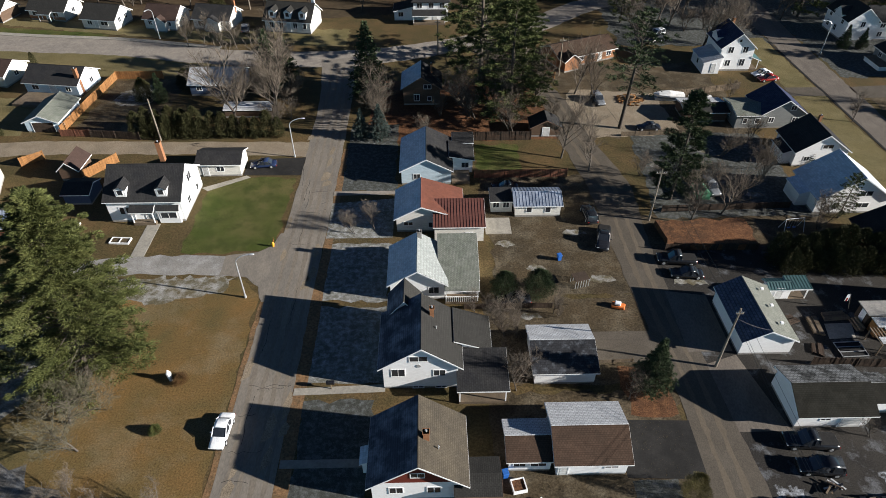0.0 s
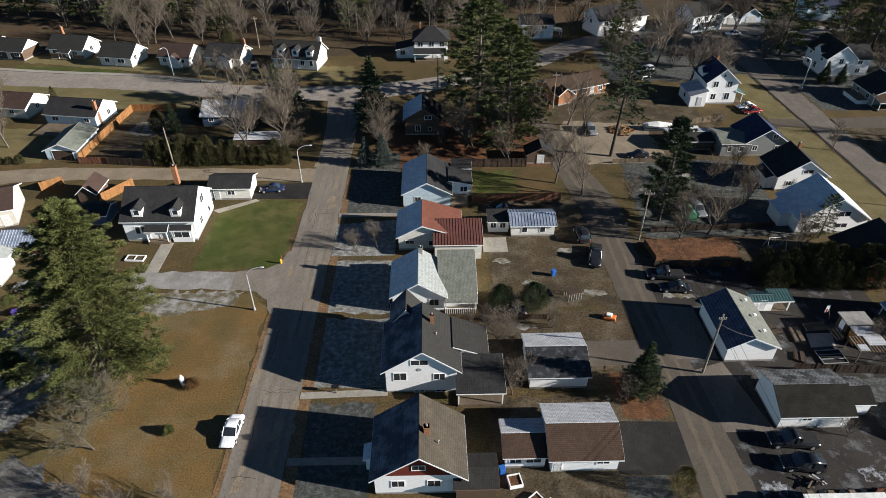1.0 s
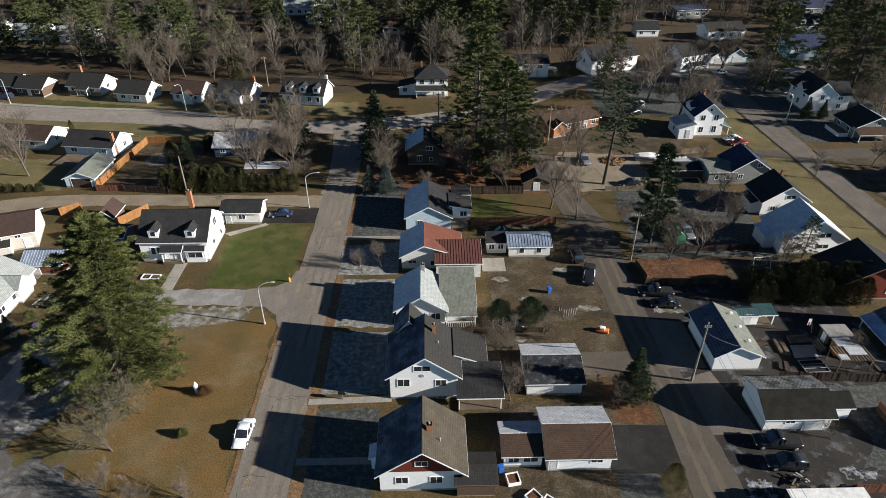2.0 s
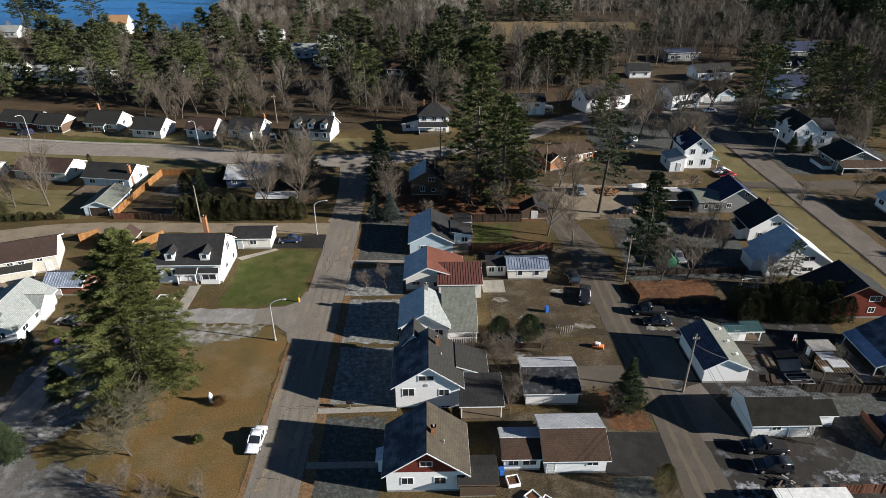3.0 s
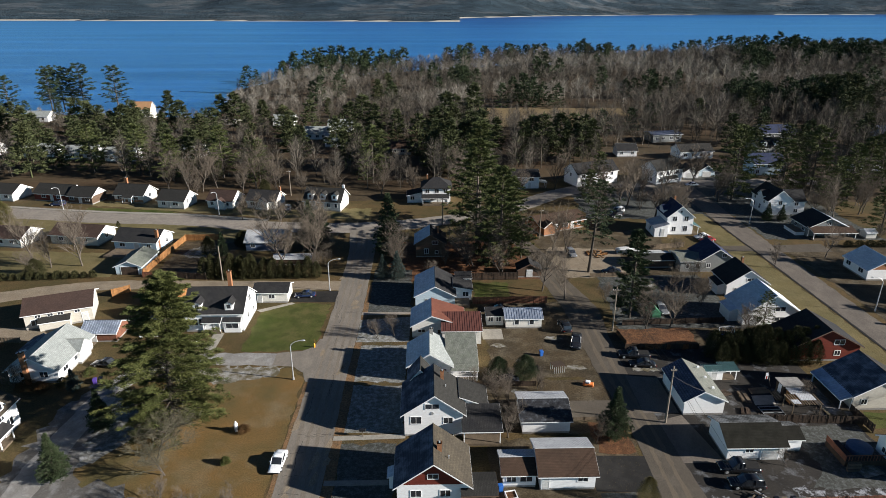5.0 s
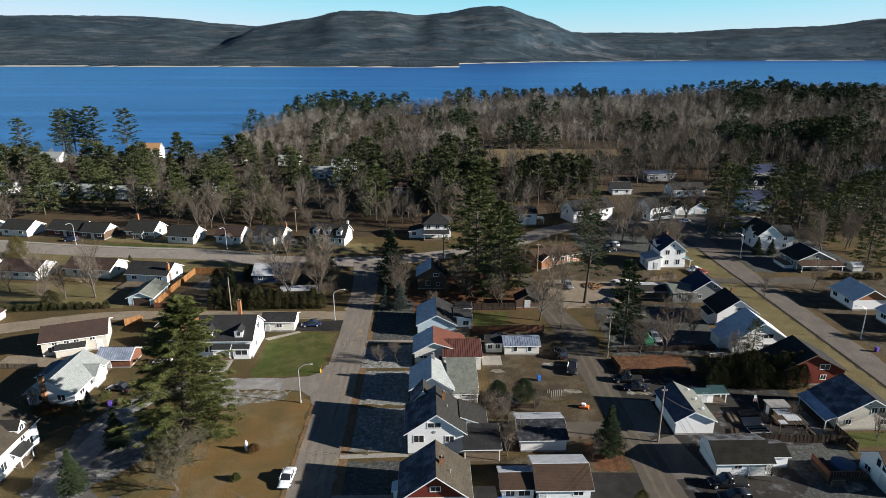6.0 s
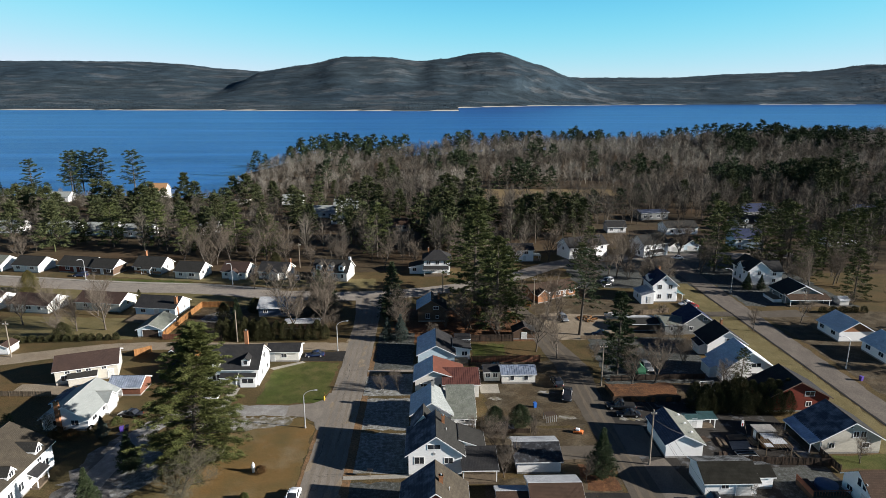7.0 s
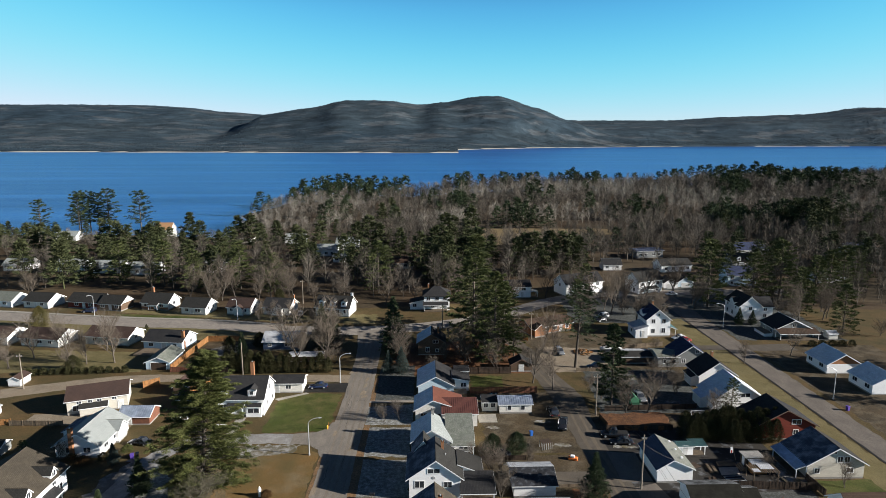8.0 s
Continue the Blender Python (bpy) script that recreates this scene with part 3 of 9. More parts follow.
def gable(parent, hx, hy, ze, zr, axis, wall, roofs, over=0.45, shift=0.0, z0=0.0, base=0.35, trim=None, gable_mat=None, ribs=0.0, cap=None, drop=(0, 0), over2=None):
    """Walls with gables, two roof slabs, ridge cap, rake and eave boards. Ridge along axis, shifted across by shift; drop lowers one eave."""
    trim = trim or TRIM
    a, b = (hx, hy) if axis == "y" else (hy, hx)      # a across the ridge, b along it
    ov = over if over2 is None else over2

    def q(u, v, z):
        return (u, v, z) if axis == "y" else (v, u, z)

    sl = [(zr - ze + drop[0]) / (a + shift), (zr - ze + drop[1]) / (a - shift)]   # slopes of the low-u and high-u sides
    t = 0.16
    bm = bmesh.new()
    zl = zr - sl[0] * (a + shift) - t
    zh = zr - sl[1] * (a - shift) - t
    prof = [(-a, z0 + base), (a, z0 + base), (a, zh), (shift, zr - t), (-a, zl)]
    if gable_mat:
        low = min(zl, zh)
        prof = [(-a, z0 + base), (a, z0 + base), (a, low), (-a, low)]
    for pr, nm, mt in ((prof, "wall", wall), ([(-a, min(zl, zh)), (a, min(zl, zh)), (shift, zr - t)], "gable_wall", gable_mat)):
        if mt is None:
            continue
        bm = bmesh.new()
        f0 = [bm.verts.new(q(u, -b, z)) for u, z in pr]
        f1 = [bm.verts.new(q(u, b, z)) for u, z in pr]
        k = len(pr)
        bm.faces.new(f0)
        bm.faces.new(f1[::-1])
        for i in range(k):
            bm.faces.new((f0[i], f0[(i + 1) % k], f1[(i + 1) % k], f1[i]))
        bmesh.ops.recalc_face_normals(bm, faces=bm.faces)
        part(nm, bm, mt, parent)
    if base:
        c = q(a - 0.04, b - 0.04, 0)
        part("foundation", boxbm(-c[0], c[0], -c[1], c[1], z0 - 0.1, z0 + base), STONE, parent)
    for s, (mt, k) in enumerate(zip(roofs, sl)):
        sg = -1 if s == 0 else 1
        ue = sg * (a + over)
        ze2 = zr - k * abs(ue - shift)
        bm = bmesh.new()
        r = [bm.verts.new(q(*c)) for c in ((shift, -b - ov, zr), (ue, -b - ov, ze2), (ue, b + ov, ze2), (shift, b + ov, zr))]
        lo = [bm.verts.new((x.co.x, x.co.y, x.co.z - t)) for x in r]
        bm.faces.new(r)
        bm.faces.new(lo[::-1])
        for i in range(4):
            bm.faces.new((r[i], r[(i + 1) % 4], lo[(i + 1) % 4], lo[i]))
        if ribs:
            nn = int(2 * (b + ov) / ribs)
            for j in range(nn + 1):
                v = -b - ov + 0.03 + j * (2 * (b + ov) - 0.06) / nn
                rb = bmesh.new()
                p8 = [rb.verts.new(q(*c)) for c in ((shift, v - 0.03, zr + 0.002), (ue, v - 0.03, ze2 + 0.002), (ue, v + 0.03, ze2 + 0.002), (shift, v + 0.03, zr + 0.002),
                                                  (shift, v - 0.015, zr + 0.06), (ue, v - 0.015, ze2 + 0.06), (ue, v + 0.015, ze2 + 0.06), (shift, v + 0.015, zr + 0.06))]
                for ii in ((4, 5, 6, 7), (0, 1, 5, 4), (2, 3, 7, 6), (1, 2, 6, 5), (3, 0, 4, 7)):
                    rb.faces.new([p8[i] for i in ii])
                bmesh.ops.recalc_face_normals(rb, faces=rb.faces)
                part("roof_rib", rb, mt, parent)
        bmesh.ops.recalc_face_normals(bm, faces=bm.faces)
        part("roof", bm, mt, parent)
        for e in (-1, 1):        # rake boards
            bm = bmesh.new()
            v0, v1 = sorted((e * (b + ov), e * (b + ov + 0.025)))
            w = [bm.verts.new(q(*c)) for c in ((shift, v0, zr - 0.05), (ue, v0, ze2 - 0.05), (ue, v0, ze2 - 0.24), (shift, v0, zr - 0.24),
                                             (shift, v1, zr - 0.05), (ue, v1, ze2 - 0.05), (ue, v1, ze2 - 0.24), (shift, v1, zr - 0.24))]
            for ii in ((0, 1, 2, 3), (7, 6, 5, 4), (0, 4, 5, 1), (1, 5, 6, 2), (2, 6, 7, 3), (3, 7, 4, 0)):
                bm.faces.new([w[i] for i in ii])
            bmesh.ops.recalc_face_normals(bm, faces=bm.faces)
            part("rake_board", bm, trim, parent)
        bm = bmesh.new()
        u0, u1 = sorted((ue, ue + sg * 0.025))
        c0, c1 = q(u0, -b - ov, 0), q(u1, b + ov, 0)
        box(bm, min(c0[0], c1[0]), max(c0[0], c1[0]), min(c0[1], c1[1]), max(c0[1], c1[1]), ze2 - 0.2, ze2 - 0.06)
        bmesh.ops.recalc_face_normals(bm, faces=bm.faces)
        part("fascia", bm, trim, parent)
    bm = bmesh.new()
    tube(bm, q(shift, -b - ov, zr - 0.005), q(shift, b + ov, zr - 0.005), 0.07, 0.07, 6)
    part("ridge_cap", bm, cap or roofs[1], parent)


def chimney(parent, x, y, z0, z1, w=0.55, mat=None, pots=1):
    bm = bmesh.new()
    box(bm, x - w / 2, x + w / 2, y - w / 2, y + w / 2, z0, z1)
    box(bm, x - w / 2 - 0.06, x + w / 2 + 0.06, y - w / 2 - 0.06, y + w / 2 + 0.06, z1 - 0.12, z1)
    ch = part("chimney", bm, mat or BRICK, parent)
    bm = bmesh.new()
    tube(bm, (x, y, z1 - 0.05), (x, y, z1 + 0.25), 0.12, 0.11, 8)
    part("flue", bm, GALV, ch)


def vent(parent, x, y, z, h=0.5, r=0.06):
    bm = bmesh.new()
    tube(bm, (x, y, z - 0.2), (x, y, z + h), r, r, 8)
    tube(bm, (x, y, z + h), (x, y, z + h + 0.1), r * 1.8, r * 1.2, 8)
    part("vent_pipe", bm, GALV, parent)


FOOT = []


def house(label, x0, x1, y0, y1, ze, zr, axis, wall, roofs, wins="", doors="", rz=0.0, name="house", category="house", group="", **kw):
    e = thing(name, (x0 + x1) / 2, (y0 + y1) / 2, 0, rz, label, category, group)
    hx, hy = (x1 - x0) / 2, (y1 - y0) / 2
    FOOT.append((x0 - 0.3, y0 - 0.3, x1 + 0.3, y1 + 0.3))
    gable(e, hx, hy, ze, zr, axis, wall, roofs, **kw)
    openings(e, hx, hy, wins, doors)
    return e


def openings(e, hx, hy, wins="", doors=""):
    for s in wins.split():
        f, o, z, w, h = s[0], *[float(v) for v in s[1:].split(",")]
        put_window(e, f, hx, hy, o, z, w, h, mull=1 if w > 0.8 else 0)
    for s in doors.split():
        f, o, z, w, h = s[0], *[float(v) for v in s[1:].split(",")]
        put_door(e, f, hx, hy, o, z, w, h)


def flatten(e, rename=""):
    """Hand an assembly's parts straight to its house, where they stand."""
    house_ob = e.parent
    for c in list(e.children):
        c.parent = house_ob
        c.location = Vector(e.location) + Vector(c.location)
        if rename and c.name.split(".")[0] in ("wall", "roof"):
            c.name = rename + "_" + c.name.split(".")[0]
    bpy.data.objects.remove(e)


def wing(parent, dx, dy, hx, hy, ze, zr, axis, wall, roofs, wins="", doors="", **kw):
    """A smaller gabled or lean-to volume joined to a house: a sub-thing in its own place under it."""
    e = new("wing")
    e.parent = parent
    e.location = (dx, dy, 0)
    e.empty_display_size = 0.3
    gable(e, hx, hy, ze, zr, axis, wall, roofs, **kw)
    openings(e, hx, hy, wins, doors)
    flatten(e)


def lean(parent, x0, x1, y0, y1, zlo, zhi, low, wall, roof, over=0.3, wins="", doors="", ribs=0.0, posts=False, trim=None, base=0.3, walls=True):
    """A volume under one sloping roof, whose low side is S, N, E or W; posts: an open porch instead of walls. In the parent's own coordinates."""
    ob = new("porch" if posts else "lean_to")
    ob.parent = parent
    ob.location = ((x0 + x1) / 2, (y0 + y1) / 2, 0)
    ob.empty_display_size = 0.3
    hx, hy = (x1 - x0) / 2, (y1 - y0) / 2
    n = FACES[low]

    def zz(x, y):
        k = (x * n[0] / hx if n[0] else y * n[1] / hy)      # 1 at the low side, -1 at the high one
        return zhi + (zlo - zhi) * (k + 1) / 2

    if posts:
        for sx, sy in ((-1, -1), (1, -1), (-1, 1), (1, 1)):
            bm = boxbm(sx * (hx - 0.1) - 0.07, sx * (hx - 0.1) + 0.07, sy * (hy - 0.1) - 0.07, sy * (hy - 0.1) + 0.07, 0, zz(sx * (hx - 0.1), sy * (hy - 0.1)) - 0.1)
            part("post", bm, trim or TRIM, ob)
        part("deck", boxbm(-hx, hx, -hy, hy, -0.05, base), WOOD, ob)
    elif walls:
        bm = bmesh.new()
        cs = ((-hx, -hy), (hx, -hy), (hx, hy), (-hx, hy))
        lo = [bm.verts.new((x, y, 0)) for x, y in cs]
        hi = [bm.verts.new((x, y, zz(x, y) - 0.14)) for x, y in cs]
        bm.faces.new(lo[::-1])
        bm.faces.new(hi)
        for i in range(4):
            bm.faces.new((lo[i], lo[(i + 1) % 4], hi[(i + 1) % 4], hi[i]))
        part("wall", bm, wall, ob)
        openings(ob, hx, hy, wins, doors)
    bm = bmesh.new()
    X, Y = hx + over, hy + over
    cs = ((-X, -Y), (X, -Y), (X, Y), (-X, Y))
    hi = [bm.verts.new((x, y, zz(x, y))) for x, y in cs]
    lo = [bm.verts.new((x, y, zz(x, y) - 0.14)) for x, y in cs]
    bm.faces.new(hi)
    bm.faces.new(lo[::-1])
    for i in range(4):
        bm.faces.new((hi[i], hi[(i + 1) % 4], lo[(i + 1) % 4], lo[i]))
    if ribs:
        along = X if n[1] else Y
        k = int(2 * along / ribs)
        for j in range(k + 1):
            v = -along + 0.04 + j * (2 * along - 0.08) / k
            ends = ((v, -Y), (v, Y)) if n[1] else ((-X, v), (X, v))
            w = (0.025, 0) if n[1] else (0, 0.025)
            rb = bmesh.new()
            r = [rb.verts.new((ex + s * w[0], ey + s * w[1], zz(ex, ey) + h)) for h in (0.002, 0.05) for ex, ey in ends for s in (-1, 1)]
            for ii in ((4, 5, 7, 6), (0, 4, 6, 2), (1, 3, 7, 5), (0, 1, 5, 4), (2, 6, 7, 3)):
                rb.faces.new([r[i] for i in ii])
            bmesh.ops.recalc_face_normals(rb, faces=rb.faces)
            part("roof_rib", rb, roof, ob)
    bmesh.ops.recalc_face_normals(bm, faces=bm.faces)
    part("roof", bm, roof, ob)
    for i in range(4):
        bm = bmesh.new()
        (xa, ya), (xb, yb) = cs[i], cs[(i + 1) % 4]
        nx, ny = ((0, -1), (1, 0), (0, 1), (-1, 0))[i]
        w = [bm.verts.new(c) for o in (0.0, 0.025) for c in ((xa + nx * o, ya + ny * o, zz(xa, ya) - 0.05), (xb + nx * o, yb + ny * o, zz(xb, yb) - 0.05),
                                                         (xb + nx * o, yb + ny * o, zz(xb, yb) - 0.2), (xa + nx * o, ya + ny * o, zz(xa, ya) - 0.2))]
        for ii in ((0, 1, 2, 3), (7, 6, 5, 4), (0, 4, 5, 1), (1, 5, 6, 2), (2, 6, 7, 3), (3, 7, 4, 0)):
            bm.faces.new([w[k] for k in ii])
        bmesh.ops.recalc_face_normals(bm, faces=bm.faces)
        part("fascia", bm, trim or TRIM, ob)
    flatten(ob, "porch" if posts else "")


def dormer(parent, x, y, z, w, h, deep, wall, roof):
    """A small gabled dormer that looks south, its sill at z."""
    ob = new("dormer")
    ob.parent = parent
    ob.location = (x, y, z)
    ob.empty_display_size = 0.2
    g = h * 0.45
    bm = bmesh.new()
    pr = [(-w / 2, -0.5), (w / 2, -0.5), (w / 2, h), (0, h + g), (-w / 2, h)]
    f0 = [bm.verts.new((u, 0, zz)) for u, zz in pr]
    f1 = [bm.verts.new((u, deep, zz)) for u, zz in pr]
    bm.faces.new(f0)
    bm.faces.new(f1[::-1])
    for i in range(5):
        bm.faces.new((f0[i], f0[(i + 1) % 5], f1[(i + 1) % 5], f1[i]))
    bmesh.ops.recalc_face_normals(bm, faces=bm.faces)
    part("wall", bm, wall, ob)
    for s in (-1, 1):
        bm = bmesh.new()
        u = s * (w / 2 + 0.18)
        ze = h - 0.18 * g / (w / 2)
        p8 = [bm.verts.new(c) for c in ((0, -0.2, h + g + 0.09), (u, -0.2, ze + 0.09), (u, deep, ze + 0.09), (0, deep, h + g + 0.09), (0, -0.2, h + g), (u, -0.2, ze), (u, deep, ze), (0, deep, h + g))]
        for ii in ((0, 1, 2, 3), (7, 6, 5, 4), (0, 4, 5, 1), (1, 5, 6, 2), (2, 6, 7, 3), (3, 7, 4, 0)):
            bm.faces.new([p8[i] for i in ii])
        bmesh.ops.recalc_face_normals(bm, faces=bm.faces)
        part("roof", bm, roof, ob)
    put_window(ob, "S", w / 2, 0, 0, 0.15, w * 0.5, h * 0.72, mull=0)
    flatten(ob, "dormer")


# ---- fences, poles, lamps ----


def fence(name, label, pts, h, mat, board=0.16, gap=0.02, group="", postmat=None):
    e = thing(name, pts[0][0], pts[0][1], 0, 0, label, "fence", group)
    o = Vector(pts[0])
    bmb = boxbm(-board / 2, board / 2, -0.015, 0.015, 0.08, h)
    bmp = boxbm(-0.06, 0.06, -0.06, 0.06, 0, h + 0.08)
    me_b, me_p = bpy.data.meshes.new("board"), bpy.data.meshes.new("post")
    bmb.to_mesh(me_b), bmp.to_mesh(me_p)
    bmb.free(), bmp.free()
    me_b.materials.append(mat), me_p.materials.append(postmat or mat)
    rnd = random.Random(len(pts) + int(h * 100))
    for i in range(len(pts) - 1):
        a, b = Vector(pts[i]) - o, Vector(pts[i + 1]) - o
        d = b - a
        n = max(1, int(d.length / (board + gap)))
        ang = math.degrees(math.atan2(d.y, d.x))
        for j in range(n):
            p = a + d * ((j + 0.5) / n)
            ob = new("board", me_b)
            ob.parent = e
            ob.matrix_basis = pose(p.x, p.y, rnd.uniform(-0.03, 0.02), rnd.uniform(-1.5, 1.5), 0, ang + rnd.uniform(-1, 1)) @ Matrix.Diagonal(((d.length / n - gap) / board, 1, 1, 1))
        k = max(1, int(d.length / 2.4))
        for j in range(k + 1):
            p = a + d * (j / k)
            ob = new("post", me_p)
            ob.parent = e
            ob.matrix_basis = pose(p.x, p.y, 0, 0, 0, ang)
        bm = bmesh.new()
        off = Vector((-d.y, d.x)).normalized() * 0.04
        for z in (0.3, h - 0.3):
            tube(bm, (a.x + off.x, a.y + off.y, z), (b.x + off.x, b.y + off.y, z), 0.04, 0.04, 4)
        part("rail", bm, postmat or mat, e)
    return e


def street_lamp(x, y, h=7.6, arm=(1.8, 0.0), label="tall galvanised street lamp with a curved arm beside the road"):
    e = thing("street_lamp", x, y, 0, 0, label, "street lamp", "street lamps")
    a = Vector((arm[0], arm[1], 0))
    bm = bmesh.new()
    tube(bm, (0, 0, 0), (0, 0, h - 1.2), 0.12, 0.085, 8)
    tube(bm, (0, 0, 0), (0, 0, 0.5), 0.18, 0.17, 8)
    part("pole", bm, GALV, e)
    bm = bmesh.new()
    prev = Vector((0, 0, h - 1.2))
    for k in range(1, 9):
        th = k / 8 * math.pi / 2
        p = a * (1 - math.cos(th)) + Vector((0, 0, h - 1.2 + 1.2 * math.sin(th)))
        tube(bm, prev, p, 0.075, 0.06, 6)
        prev = p
    ar = part("arm", bm, GALV, e)
    d = a.normalized()
    bm = bmesh.new()
    m = Matrix.Translation(prev + d * 0.3) @ Matrix.Rotation(math.atan2(d.y, d.x), 4, "Z")
    bmesh.ops.create_uvsphere(bm, u_segments=12, v_segments=6, radius=1, matrix=m @ Matrix.Diagonal((0.42, 0.17, 0.11, 1)))
    hd = part("lamp_head", bm, GALV, e, smooth=True)
    bm = bmesh.new()
    bmesh.ops.create_uvsphere(bm, u_segments=10, v_segments=5, radius=1, matrix=Matrix.Translation((0, 0, -0.06)) @ m @ Matrix.Diagonal((0.25, 0.12, 0.08, 1)))
    part("lens", bm, LAMP_CLEAR, hd)
    return e


def utility_pole(x, y, h=10.0, cross=0.0, label="weathered timber utility pole with a crossarm and wires", can=False):
    e = thing("utility_pole", x, y, 0, 0, label, "utility pole", "utility poles")
    bm = bmesh.new()
    tube(bm, (0, 0, -0.1), (0, 0, h), 0.17, 0.10, 10)
    part("pole", bm, POLE, e)
    if cross:
        bm = boxbm(-cross / 2, cross / 2, -0.16, -0.06, h - 0.75, h - 0.62)
        arm = part("crossarm", bm, POLE, e)
        for k in (-0.45, -0.2, 0.2, 0.45):
            bm = bmesh.new()
            tube(bm, (cross * k, -0.11, h - 0.62), (cross * k, -0.11, h - 0.42), 0.035, 0.05, 6)
            part("insulator", bm, LAMP_CLEAR, arm)
    if can:
        bm = bmesh.new()
        tube(bm, (0.32, 0, h - 2.0), (0.32, 0, h - 1.1), 0.22, 0.22, 10)
        part("transformer", bm, GALV, e)
    return e


def wires(name, spans, label):
    e = thing(name, *spans[0][0], 0, label, "wire")
    o = Vector(spans[0][0])
    for a, b, sag in spans:
        a, b = Vector(a), Vector(b)
        bm = bmesh.new()
        n = 10
        rings = []
        for k in range(n + 1):
            u = k / n
            p = a.lerp(b, u) - o - Vector((0, 0, 4 * sag * u * (1 - u)))
            rings.append([bm.verts.new(p + Vector(q)) for q in ((0.018, 0, -0.01), (-0.018, 0, -0.01), (0, 0.012, 0.02))])
        for r0, r1 in zip(rings, rings[1:]):
            for i in range(3):
                bm.faces.new((r0[i], r0[(i + 1) % 3], r1[(i + 1) % 3], r1[i]))
        part("wire", bm, WIRE, e)
    return e


# ---- vehicles ----


def loft(bm, secs):
    """Skin through cross-sections along y; each is a half outline of (x, z), mirrored."""
    rings = []
    for y, half in secs:
        ring = [bm.verts.new((x, y, z)) for x, z in half] + [bm.verts.new((-x, y, z)) for x, z in half[::-1]]
        rings.append(ring)
    n = len(rings[0])
    for r0, r1 in zip(rings, rings[1:]):
        for i in range(n):
            bm.faces.new((r0[i], r0[(i + 1) % n], r1[(i + 1) % n], r1[i]))
    bm.faces.new(rings[0][::-1])
    bm.faces.new(rings[-1])
    bmesh.ops.recalc_face_normals(bm, faces=bm.faces)


